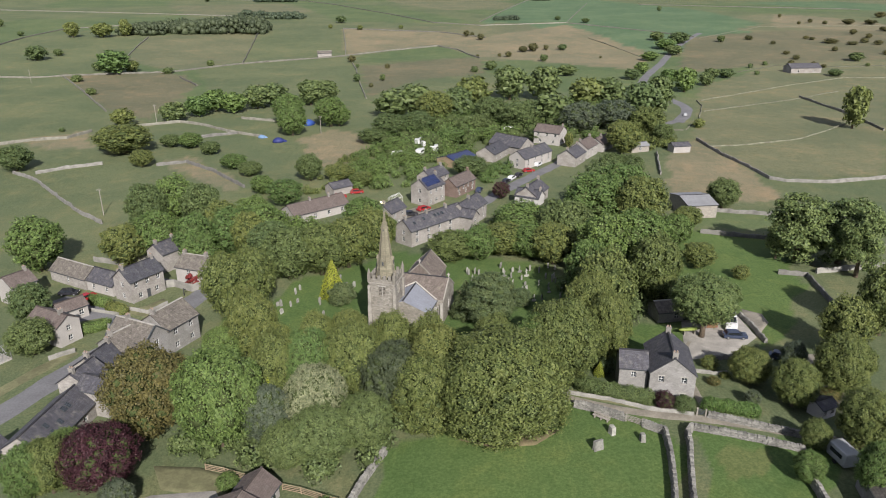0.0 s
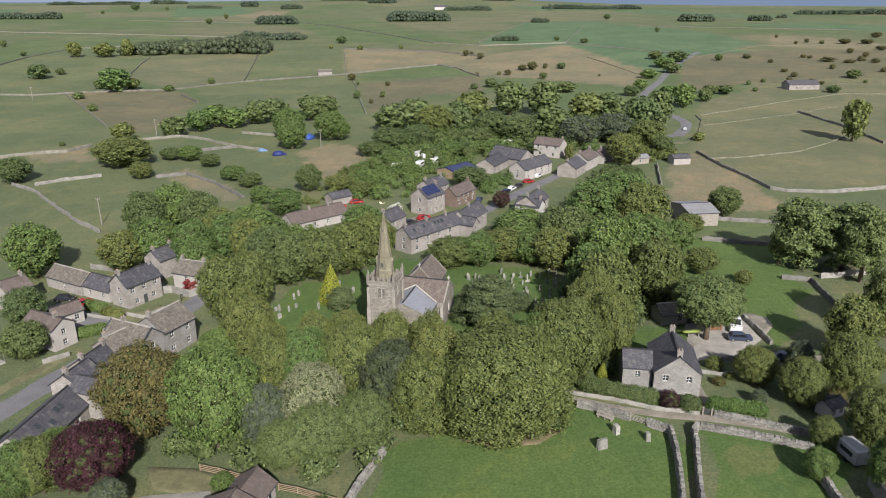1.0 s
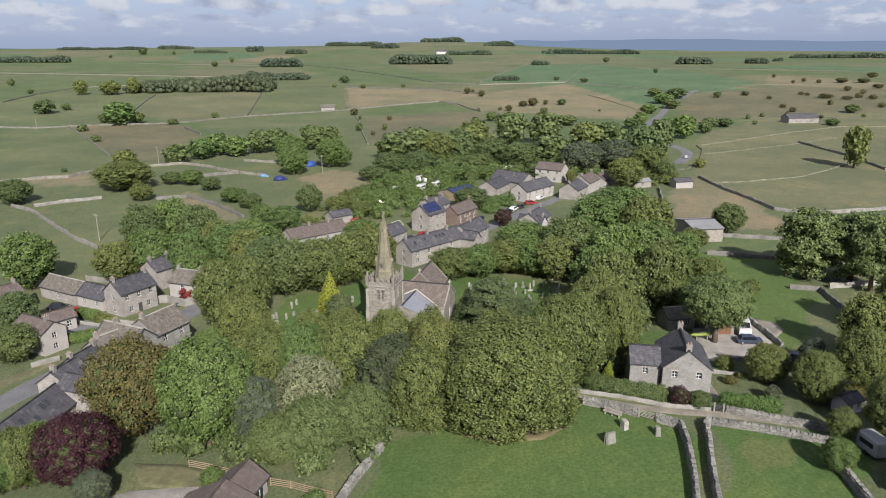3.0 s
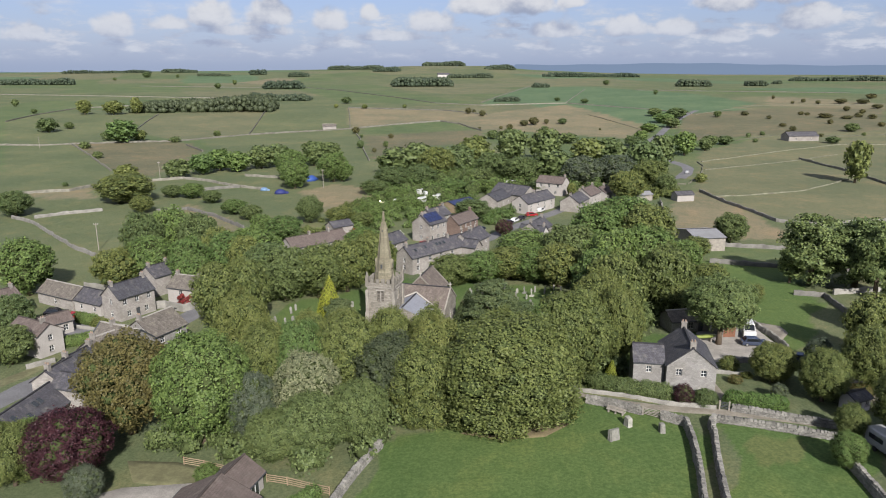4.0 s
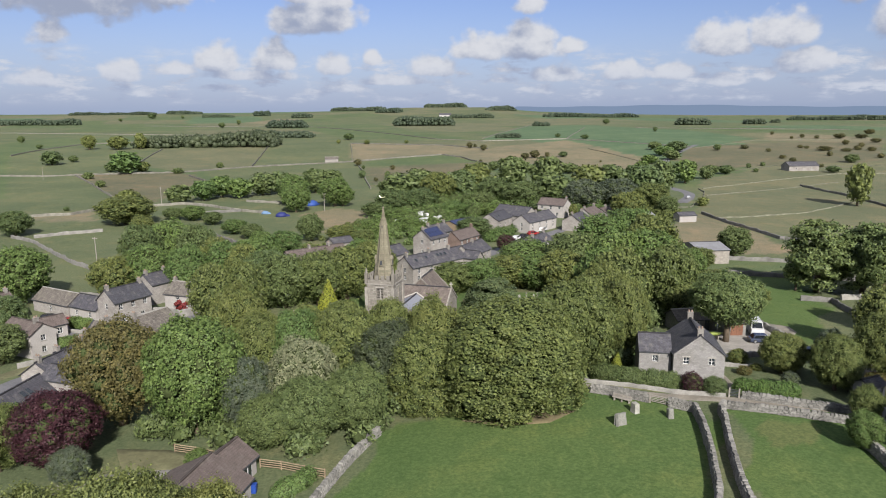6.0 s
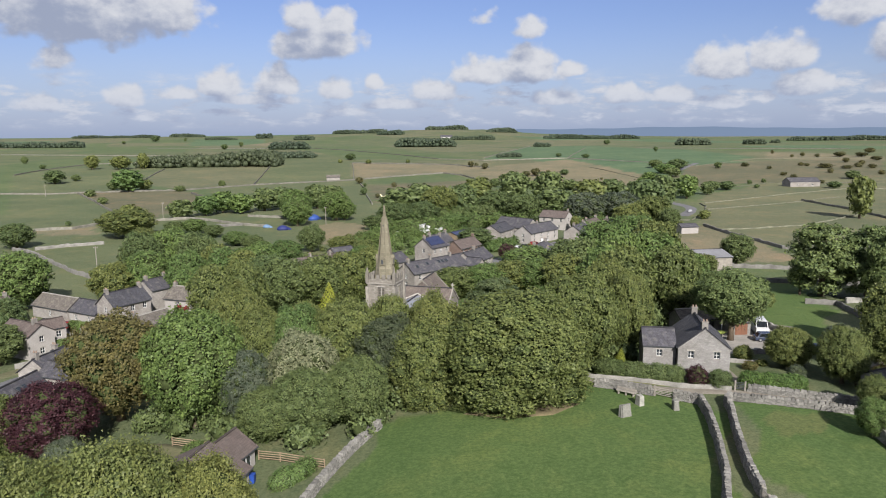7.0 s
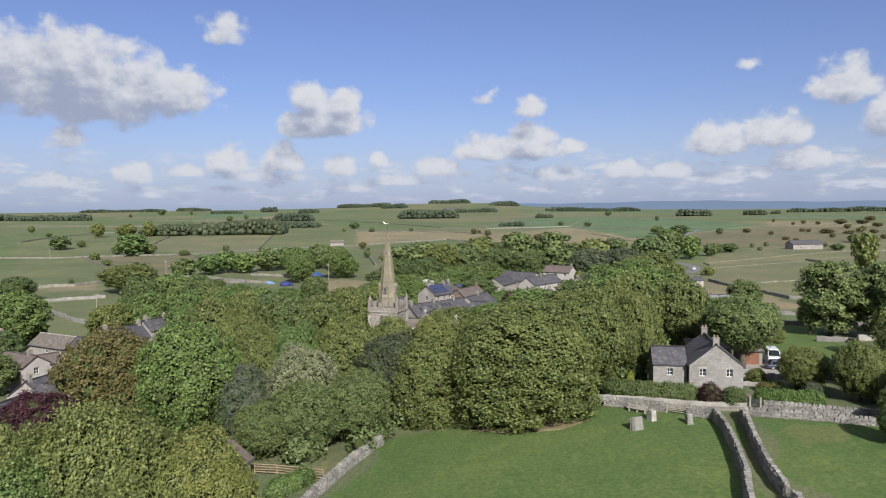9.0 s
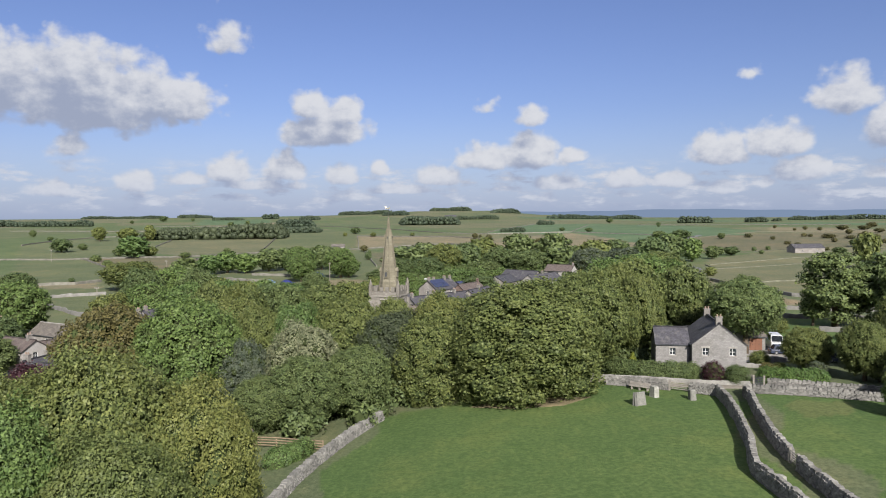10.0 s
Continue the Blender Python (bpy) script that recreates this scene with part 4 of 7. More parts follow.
FIELD_EAST = [
    (22, 500, 4.0, 2.8, "d"), (34, 510, 6.5, 4.1, "d"), (28, 585, 2.3, 1.4, "n"), (142, 912, 5.0, 3.6, "d"), (169, 871, 5.5, 4.8, "d"),
    (126, 578, 1.8, 1.1, "n"), (345, 1548, 10.8, 7.2, "d"), (313, 1071, 7.5, 3.3, "d"), (255, 669, 5.8, 3.7, "d"), (287, 684, 3.8, 3.8, "n"),
    (295, 650, 3.1, 2.3, "n"), (407, 840, 3.3, 2.0, "n"), (340, 683, 3.2, 2.7, "n"), (343, 677, 2.7, 2.4, "n"), (262, 478, 4.6, 4.6, "d"),
    (315, 550, 6.5, 5.7, "d"), (222, 519, 3.3, 1.7, "d"), (213, 486, 2.7, 1.7, "d"), (239, 534, 3.0, 1.9, "d"), (310, 525, 2.5, 1.7, "d"),
]
grove(FIELD_EAST, "field trees of the eastern pastures")
SCRUB_EAST = [
    (431, 944, 4.4, 2.2, "n"), (427, 856, 4.7, 2.7, "n"), (261, 540, 3.0, 2.1, "n"), (275, 562, 3.6, 2.7, "n"), (347, 651, 4.1, 6.2, "n"),
    (405, 722, 5.1, 3.4, "n"), (402, 689, 4.3, 2.7, "n"), (377, 651, 4.1, 3.6, "n"), (460, 834, 5.9, 6.5, "n"), (484, 831, 5.2, 7.2, "n"),
    (554, 935, 6.6, 6.6, "n"), (454, 752, 4.7, 5.3, "n"), (326, 603, 3.8, 2.4, "n"), (381, 636, 4.0, 3.5, "n"), (355, 579, 3.7, 2.7, "n"),
    (280, 590, 2.8, 2.8, "n"), (435, 837, 3.9, 2.9, "n"), (360, 639, 3.0, 4.5, "n"), (274, 532, 3.0, 1.7, "n"), (276, 521, 2.5, 2.1, "n"),
]
grove(SCRUB_EAST, "hawthorn scrub on the eastern slope")
NEAREST = [(-22.3, 43.8, 15.2, 5.4, "o"), (-17.4, 46.0, 12.8, 4.2, "y"), (-29.5, 44.5, 14.0, 4.6, "y"), (-25.5, 38.5, 13.6, 4.8, "g"), (-18.8, 38.0, 11.6, 4.4, "o")]
grove(NEAREST, "foreground trees beside the bungalow", grade="close")
tree(8.9, 87.6, 14.2, 8.8, "o", "trees of the wood below the church", "near", "skirt")
tree(-2.6, 88.4, 10.5, 4.6, "o", "trees of the wood below the church", "fine", "skirt")
tree(-23.6, 136.5, 8.8, 3.0, "l", "conifers of the churchyard", "fine")
tree(-21.1, 132.5, 4.5, 3.0, "c", "conifers of the churchyard", "fine")
tree(8.6, 130.0, 7.0, 2.4, "c", "conifers of the churchyard", "fine", "cone")
tree(4.4, 123.2, 8.0, 3.4, "c", "conifers of the churchyard", "fine", "cone")
tree(8.6, 119.0, 10.0, 4.8, "c", "conifers of the churchyard", "fine")
tree(12.6, 131.5, 4.2, 2.0, "c", "conifers of the churchyard", "fine", "bush")
tree(15.6, 127.5, 3.4, 2.3, "c", "conifers of the churchyard", "fine", "bush")
tree(25.5, 98.5, 2.6, 1.1, "l", "garden shrubs", "fine")


def wood(ax, ay, bx, by, deep, tall, kind, label, seed):
    """A far plantation: too many trees to count, as one mass of crowns."""
    rng = np.random.default_rng(seed)
    run = math.hypot(bx - ax, by - ay)
    n = int(min(330, max(10, run * deep / (tall * tall * 0.07))))
    f, g = rng.uniform(0, 1, n), rng.uniform(-0.5, 0.5, n)
    nx, ny = -(by - ay) / run, (bx - ax) / run
    x, y = ax + (bx - ax) * f + nx * g * deep, ay + (by - ay) * f + ny * g * deep
    r = rng.uniform(0.13, 0.25, n) * tall
    h = rng.uniform(0.6, 0.8, n) * tall
    crest = (0.82 + 0.16 * np.sin(f * run / tall * 0.35 + seed) + 0.1 * np.sin(f * run / tall * 1.1 + 2 * seed)) * np.clip(0.5 + 6 * np.minimum(f, 1 - f), 0.5, 1)
    r, h = r * rng.uniform(0.85, 1.1, n), h * crest
    gzz = height(x, y)
    j = rng.uniform(-0.3, 0.3, (2, n)) * tall
    cs = np.concatenate([np.column_stack([x, y, gzz + h]), np.column_stack([x + j[0], y + j[1], gzz + h * 0.7]), np.column_stack([x, y, gzz + h * 0.35])])
    rs = np.concatenate([r, r * 0.8, r * 1.2])
    o = np.array([ax, ay, gz(ax, ay)])
    me = leaf_mesh("wood", cs - o, rs, min(8000, n * 34), tall * 0.04, seed, core=0.9, sprays=0, dark_core=False)
    me.materials[0] = LEAF[kind]
    ob = new("wood", me)
    ob.location = o
    return tagged(ob, label, "wood", kind="stuff")


WOODS = [
    (-295, 756, -182, 758, 50, 18, "a"), (-319, 727, -278, 728, 20, 15, "a"), (-108, 1481, 11, 1490, 60, 20, "f"), (-1100, 1560, -818, 1590, 50, 17, "f"), (-338, 1350, -268, 1350, 30, 18, "f"),
    (-258, 930, -178, 930, 20, 13, "f"), (171, 1406, 201, 1406, 20, 13, "f"), (62, 913, 94, 913, 12, 7, "f"), (298, 2150, 605, 2290, 40, 15, "f"), (464, 1440, 526, 1436, 30, 15, "f"),
    (606, 1456, 645, 1452, 25, 13, "f"), (879, 1846, 1160, 1800, 40, 14, "f"), (-95, 3060, 80, 3060, 60, 24, "f")]
WOODS_RIDGE = [
    (141, 2453, 245, 2637, 20, 18, "f"), (-460, 2880, -226, 2540, 30, 17, "f"), (-743, 2156, -646, 2164, 15, 10, "f"), (-618, 2281, -569, 2276, 20, 20, "f"), (-461, 2122, -403, 2118, 20, 16, "f"),
    (7, 1987, 130, 1993, 20, 15, "f"), (-232, 2391, -154, 2335, 30, 18, "f"), (724, 1596, 741, 1595, 14, 10, "f"), (-1250, 2350, -1000, 2450, 30, 12, "f"), (-980, 2500, -860, 2500, 30, 14, "f")]
for k, row in enumerate(WOODS + WOODS_RIDGE):
    wood(*row, "dark far plantation on the upland pasture", 300 + k)


def understorey(name, ring, n, tall, kind, label, seed):
    """Thick undergrowth filling an outline."""
    rng = np.random.default_rng(seed)
    xs, ys = [p[0] for p in ring], [p[1] for p in ring]
    x, y = rng.uniform(min(xs), max(xs), n * 6), rng.uniform(min(ys), max(ys), n * 6)
    k = inside(x, y, ring)
    x, y = x[k][:n], y[k][:n]
    r = rng.uniform(0.35, 0.6, len(x)) * tall
    o = np.array([xs[0], ys[0], gz(xs[0], ys[0])])
    cs = np.column_stack([x, y, height(x, y) + r * rng.uniform(0.3, 0.9, len(x))]) - o
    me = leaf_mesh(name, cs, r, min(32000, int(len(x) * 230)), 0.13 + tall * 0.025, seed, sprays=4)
    me.materials[0] = LEAF[kind]
    ob = new(name, me)
    ob.location = o
    return tagged(ob, label, "undergrowth", kind="stuff")


understorey("undergrowth", [(-8.5, 82), (-12, 74), (-20.1, 76.3), (-30.3, 80.9), (-40.9, 83.8), (-30.5, 101.6), (-0, 104.4), (4, 90)], 130, 3.6, "d", "dense dark undergrowth beneath the wood", 71)
understorey("undergrowth", [(5, 92), (20, 94), (28.1, 104.3), (44.5, 131.3), (50.8, 162.5), (36.7, 173.2), (22.2, 120.9)], 130, 4.0, "d", "shaded undergrowth beneath tall limes", 72)
understorey("undergrowth", [(-30.7, 256.2), (-20.4, 327.1), (20.4, 352.3), (71.4, 379.4), (106.0, 356.0), (94.0, 300.0), (73.6, 302.7), (61.4, 286.5), (40.9, 301.7), (10.2, 276.5)], 420, 6.5, "g", "thick scrub woodland beyond the village", 73)
understorey("undergrowth", [(-78.7, 167.8), (-52.2, 187.9), (-26.2, 176.3), (-12.5, 160.7), (-37.8, 146.8), (-50.7, 149.9)], 120, 4.5, "g", "overgrown trees and scrub behind the churchyard", 74)
understorey("undergrowth", [(-0, 154.7), (22.5, 158.2), (36.7, 171.1), (44.9, 194.1), (20.5, 186.2), (2.1, 167.3)], 110, 4.0, "g", "shrubs between the churchyard and gardens", 75)
understorey("undergrowth", [(-35, 221.3), (-32.8, 268.4), (-20.5, 281.5), (8.2, 274.4), (14.3, 262.3), (-0, 242.3), (-8.2, 228), (-14.5, 212.6), (-24.8, 212.9)], 130, 4.0, "g", "overgrown gardens and bushes beside the cottages", 76)
understorey("undergrowth", [(14.4, 221.7), (12.3, 238.2), (20.5, 250.5), (30.7, 258.2), (26.7, 242.4), (20.5, 230)], 36, 3.0, "g", "green garden shrubs behind the street", 77)
understorey("undergrowth", [(36.8, 200.4), (45.1, 219.5), (53.4, 242.4), (63.5, 256.1), (71.7, 252.1), (65.7, 225.8), (51.1, 202.6)], 110, 5.0, "d", "trees and bushes below the street houses", 78)
understorey("undergrowth", [(-45.5, 211.8), (-41.1, 236.2), (-34.8, 268.3), (-30.7, 268.3), (-32.9, 232), (-35.1, 212.8)], 40, 2.6, "o", "rough bushes along an old hedge line", 79)
understorey("undergrowth", [(71.7, 268.3), (84.0, 300.0), (93.0, 304.0), (99.0, 300.0), (94.2, 278.4)], 50, 3.5, "o", "roadside bushes at the village edge", 80)

tree(47.0, 112.5, 11.5, 5.6, "p", "trees east of the stone house", "fine", "high")

# ---- buildings ----
def quad_uv(bm, uv, pts, coords):
    f = bm.faces.new([bm.verts.new(p) for p in pts])
    for l, c in zip(f.loops, coords):
        l[uv].uv = c
    return f


def panel(bm, uv, o, d, width, z0, z1, holes, inward, deep=0.18):
    """A wall face with real openings: o its foot, d along it, holes (u0, u1, v0, v1)."""
    us = sorted({0.0, width, *[v for h in holes for v in h[:2]]})
    vs = sorted({z0, z1, *[v for h in holes for v in h[2:]]})

    def at(u, v, k=0.0):
        return (o[0] + d[0] * u + inward[0] * k, o[1] + d[1] * u + inward[1] * k, v)

    for ua, ub in zip(us, us[1:]):
        for va, vb in zip(vs, vs[1:]):
            if any(h[0] <= ua and ub <= h[1] and h[2] <= va and vb <= h[3] for h in holes):
                continue
            quad_uv(bm, uv, [at(ua, va), at(ub, va), at(ub, vb), at(ua, vb)], [(ua, va), (ub, va), (ub, vb), (ua, vb)])
    for a, b, c, e in holes:
        for p, q in (((a, c), (b, c)), ((b, c), (b, e)), ((b, e), (a, e)), ((a, e), (a, c))):
            quad_uv(bm, uv, [at(*p), at(*q), at(*q, deep), at(*p, deep)], [p, q, q, p])


WINDOWS = {}


def window_meshes(w, h):
    key = (round(w, 2), round(h, 2))
    if key not in WINDOWS:
        bm = bmesh.new()
        t = 0.07
        for a in ((-w / 2, w / 2, 0, 0.06, 0, t), (-w / 2, w / 2, 0, 0.06, h - t, h), (-w / 2, -w / 2 + t, 0, 0.06, t, h - t), (w / 2 - t, w / 2, 0, 0.06, t, h - t), (-0.03, 0.03, 0.01, 0.05, t, h - t), (-w / 2 + t, w / 2 - t, 0.012, 0.048, h * 0.5 - 0.025, h * 0.5 + 0.025)):
            box(bm, *a)
        frame_me = to_mesh("window", bm, WHITEPAINT)
        pane_me = to_mesh("pane", boxed(-w / 2 + 0.02, w / 2 - 0.02, 0.035, 0.045, 0.02, h - 0.02), PANE)
        bm = boxed(-w / 2 - 0.1, w / 2 + 0.1, -0.2, 0.0, -0.12, 0.0)
        sill_me = to_mesh("sill", bm, COPING)
        lintel_me = to_mesh("lintel", boxed(-w / 2 - 0.15, w / 2 + 0.15, -0.162, -0.02, h, h + 0.2), COPING)
        WINDOWS[key] = (frame_me, pane_me, sill_me, lintel_me)
    return WINDOWS[key]


def put_window(root, x, y, z, turn, w, h, trim=True):
    f, p, s, l = window_meshes(w, h)
    ob = part("window", f, None, root)
    ob.matrix_local = pose(x, y, z, 0, 0, turn)
    part("pane", p, None, ob)
    if trim:
        part("sill", s, None, ob)
        part("lintel", l, None, ob)


def spread(n, width, w):
    return [width * (i + 0.5) / n - w / 2 for i in range(n)] if n else []


def house(name, x, y, ang, long, deep, eaves, rise, wall, roof, label, front=(0, 0), back=(0, 0), left=(0, 0), right=(0, 0), door=None, chimneys=(), skylights=(), win=(0.95, 1.2), over=0.25, verge=None, z=None, group="", category="house", sink=2.0):
    """A gabled house. (x, y): front left corner; ang: the front's direction; openings as (upstairs, downstairs) for each side; chimneys: places along the ridge from 0 to 1."""
    cx = x + math.cos(radians(ang)) * long / 2 - math.sin(radians(ang)) * deep / 2
    cy = y + math.sin(radians(ang)) * long / 2 + math.cos(radians(ang)) * deep / 2
    root = thing(name, label, category, x, y, gz(cx, cy) if z is None else z, ang, group)
    ww, wh = win
    bm = bmesh.new()
    uv = bm.loops.layers.uv.new("UVMap")
    two = eaves > 3.6
    sides = (((0, 0), (1, 0), long, (0, 1), front, 0), ((long, 0), (0, 1), deep, (-1, 0), right, 90), ((long, deep), (-1, 0), long, (0, -1), back, 180), ((0, deep), (0, -1), deep, (1, 0), left, 270))
    todo = []
    for o, d, width, inward, (up, down), turn in sides:
        holes = []
        if two:
            holes += [(u, u + ww, eaves - 0.45 - wh, eaves - 0.45) for u in spread(up, width, ww)]
        holes += [(u, u + ww, 0.75, 0.75 + wh) for u in spread(down, width, ww)]
        doorway = None
        if door is not None and turn == 0:
            doorway = (long * door - 0.5, long * door + 0.5, 0.0, 2.05)
            holes = [h for h in holes if h[1] < doorway[0] - 0.1 or h[0] > doorway[1] + 0.1 or h[2] > 2.2]
            holes.append(doorway)
        panel(bm, uv, o, d, width, -sink, eaves, holes, inward)
        for h in holes:
            u = (h[0] + h[1]) / 2
            px, py = o[0] + d[0] * u + inward[0] * 0.16, o[1] + d[1] * u + inward[1] * 0.16
            todo.append((px, py, h[2], turn, h is doorway))
    for ux, order in ((0, 1), (long, -1)):
        tri = [(ux, 0, eaves), (ux, deep, eaves), (ux, deep / 2, eaves + rise)]
        quad_uv(bm, uv, tri, [(0, eaves), (deep, eaves), (deep / 2, eaves + rise)])
    part("wall", bm, wall, root)
    for px, py, pz, turn, is_door in todo:
        if is_door:
            dd = part("door", boxed(-0.5, 0.5, 0.0, 0.07, 0.0, 2.05), DARKPAINT, root, "dark painted door")
            dd.matrix_local = pose(px, py, pz, 0, 0, turn)
        else:
            put_window(root, px, py, pz, turn, ww, wh)
    # roof
    run = math.hypot(deep / 2, rise)
    nz, ny = deep / 2 / run, rise / run
    bm = bmesh.new()
    uv = bm.loops.layers.uv.new("UVMap")
    th, drop = 0.13, rise / (deep / 2) * over
    for s in (0, 1):
        def at(u, k, up):
            yy, zz = -over + (deep / 2 + over) * k, eaves - drop + (rise + drop) * k
            return (u, yy if s == 0 else deep - yy, zz + up)
        a, b, full = -over, long + over, run + math.hypot(over, drop)
        n = max(2, int(long / 1.2))
        for i in range(n):
            ua, ub = a + (b - a) * i / n, a + (b - a) * (i + 1) / n
            sag = [0.035 * math.sin(3.1 * t / max(long, 1) * 2 + s) - 0.02 for t in (ua, ub)]
            quad_uv(bm, uv, [at(ua, 0, th + sag[0]), at(ub, 0, th + sag[1]), at(ub, 1, th + sag[1]), at(ua, 1, th + sag[0])], [(ua, 0), (ub, 0), (ub, full), (ua, full)])
        for p in ([at(a, 0, 0.0), at(b, 0, 0.0), at(b, 1, 0.0), at(a, 1, 0.0)], [at(a, 0, 0), at(b, 0, 0), at(b, 0, th - 0.02), at(a, 0, th - 0.02)], [at(a, 0, 0), at(a, 1, 0), at(a, 1, th), at(a, 0, th)], [at(b, 0, 0), at(b, 1, 0), at(b, 1, th), at(b, 0, th)]):
            quad_uv(bm, uv, p, [(0, 0)] * 4)
    bmesh.ops.remove_doubles(bm, verts=bm.verts[:], dist=0.0005)
    part("roof", bm, roof, root)
    bm = bmesh.new()
    box(bm, -over, long + over, deep / 2 - 0.13, deep / 2 + 0.13, eaves + rise + 0.06, eaves + rise + 0.21, 0.0)
    part("ridge", bm, COPING if roof in (STONEROOF,) else BROWNTILE if roof == BROWNTILE else DARKSLATE, root)
    for yy in (-over - 0.1, deep + over):
        part("gutter", boxed(-over + 0.05, long + over - 0.05, yy, yy + 0.1, eaves - drop - 0.02, eaves - drop + 0.1), DARKPAINT if verge is None else verge, root)
    if verge is not None:
        for ux in (-over - 0.03, long + over - 0.2):
            bm = bmesh.new()
            for s in (0, 1):
                pts = []
                for k in (0, 1):
                    yy, zz = -over + (deep / 2 + over) * k, eaves - drop + (rise + drop) * k
                    for up in (-0.05, 0.25):
                        pts.append((yy if s == 0 else deep - yy, zz + up))
                v = [[bm.verts.new((ux + e, *p)) for p in pts] for e in (0, 0.23)]
                for f in ((v[0][0], v[0][1], v[0][3], v[0][2]), (v[1][0], v[1][1], v[1][3], v[1][2]), (v[0][1], v[1][1], v[1][3], v[0][3]), (v[0][0], v[1][0], v[1][1], v[0][1])):
                    bm.faces.new(f)
            part("verge_coping", bm, verge, root, "pale verge coping")
    for c in chimneys:
        ux = min(max(long * c, 0.45), long - 0.45)
        top = eaves + rise + 0.8
        bm = bmesh.new()
        box(bm, ux - 0.27, ux + 0.27, deep / 2 - 0.4, deep / 2 + 0.4, eaves + rise - 0.7, top)
        box(bm, ux - 0.33, ux + 0.33, deep / 2 - 0.46, deep / 2 + 0.46, top, top + 0.12)
        ch = part("chimney", bm, CHIMNEY if wall != BRICK else BRICK, root, "stone chimney stack")
        for k in (-0.25, 0.25):
            part("pot", tube(bmesh.new(), (ux, deep / 2 + k * 0.8, top + 0.11), (ux, deep / 2 + k * 0.8, top + 0.42), 0.12, 0.1, 8), POT, ch, "clay chimney pot")
    for u, k in skylights:
        sk = part("skylight", boxed(-0.39, 0.39, -0.5, 0.5, 0.0, 0.09), DARKPAINT, root, "roof window")
        slope = math.degrees(math.atan2(rise, deep / 2))
        sk.matrix_local = pose(long * u, deep / 2 * k, eaves + rise * k + th + 0.02, slope, 0, 0)
        part("pane", boxed(-0.33, 0.33, -0.44, 0.44, 0.092, 0.1), PANE, sk)
    return root


def gable_house(name, ax, ay, bx, by, deep, *rest, **more):
    """The same with its gable, from a to b, turned to the viewer."""
    ang = math.degrees(math.atan2(by - ay, bx - ax))
    return house(name, bx, by, ang + 90, deep, math.hypot(bx - ax, by - ay), *rest, **more)


# the stone house by the lane
GH = gable_house("stone_house", 31.4, 91.5, 38, 90.4, 9.0, 5.0, 2.7, GREYSTONE, DARKSLATE, "grey limestone house with slate roof beside the lane", left=(2, 2), back=(2, 2), front=(2, 2), chimneys=(0.03, 0.97), win=(0.8, 1.0), over=0.12, z=0.25)
house("house_wing", 27.2, 93.3, -9, 4.3, 5.0, 4.6, 1.9, GREYSTONE, SLATE, "lower limestone wing of the slate roofed house", front=(1, 0), win=(0.75, 0.95), over=0.1, z=0.35)
house("outbuilding", 40.8, 118.3, 10, 7.5, 4.5, 2.3, 1.3, GREYSTONE, STONEROOF, "low stone garage with brown doors under a cedar", front=(0, 1), door=0.75, category="outbuilding")
# western cottages
WEST = "stone cottages of the western lane"
house("cottage", -65.9, 134.3, 60, 8.4, 5.6, 5.0, 2.3, LIMESTONE, DARKSLATE, "two storey pale limestone cottage with slate roof", front=(3, 2), left=(1, 1), door=0.5, chimneys=(0.02, 0.97), group=WEST)
house("barn", -89.9, 147, -28, 11.9, 5.4, 2.6, 2.0, LIMESTONE, STONEROOF, "long low stone barn with sagging flag roof", front=(0, 1), group=WEST, category="barn")
house("barn", -79.1, 141.7, -27, 8.3, 5.2, 2.6, 2.0, RENDERED, SLATE, "pale rendered slate roofed end of the barn", front=(0, 2), chimneys=(0.95,), group=WEST, category="barn")
house("cottage", -89.8, 132.5, 58, 5.2, 6.0, 4.6, 1.8, RENDERED, BROWNTILE, "rendered cottage with brown tile roof among trees", front=(1, 1), chimneys=(0.9,), group=WEST)
house("cottage", -79, 118.8, -27, 8.4, 4.7, 4.4, 1.5, RENDERED, BROWNTILE, "pale roughcast cottage with brown tiled roof", right=(1, 1), front=(0, 1), chimneys=(0.8,), group=WEST, win=(0.9, 1.1))
house("cottage_wing", -76.1, 124.7, 52, 5.4, 3.6, 2.6, 1.4, RENDERED, BROWNTILE, "single storey roughcast wing with brown tiles", front=(0, 2), group=WEST)
house("farmhouse", -49.8, 112.2, 65, 7.5, 7.2, 5.0, 2.5, GREYSTONE, STONEROOF, "grey stone farmhouse range with flag roof", front=(2, 2), chimneys=(0.05,), group=WEST)
gable_house("farmhouse_wing", -52, 107.3, -49.8, 112.2, 9.0, 5.0, 2.3, GREYSTONE, STONEROOF, "gabled stone wing with flag roof and dark bargeboards", left=(1, 1), chimneys=(0.7,), group=WEST, verge=DARKPAINT)
house("farmhouse_end", -55, 105.3, 60, 4.3, 7.0, 4.3, 2.4, GREYSTONE, STONEROOF, "stone end of the farmhouse with a flag roof", front=(1, 1), chimneys=(0.05,), group=WEST)
house("cottage", -55.8, 80.3, 84, 13.2, 6.6, 2.6, 2.3, LIMESTONE, SLATE, "low roadside cottage with slate roof and roof windows", front=(0, 2), skylights=((0.45, 0.35), (0.62, 0.6), (0.7, 0.6), (0.3, 0.6), (0.28, 0.25)), group=WEST)
house("cottage", -56, 94.6, 78, 5.2, 5.6, 4.3, 2.0, LIMESTONE, SLATE, "roadside cottage with stone chimney and slate roof", chimneys=(0.04,), group=WEST)
gable_house("cottage_wing", -52.3, 92.1, -50.9, 96.5, 5.5, 4.4, 1.3, LIMESTONE, SLATE, "rear wing of a roadside cottage, slate roofed", left=(1, 1), group=WEST)
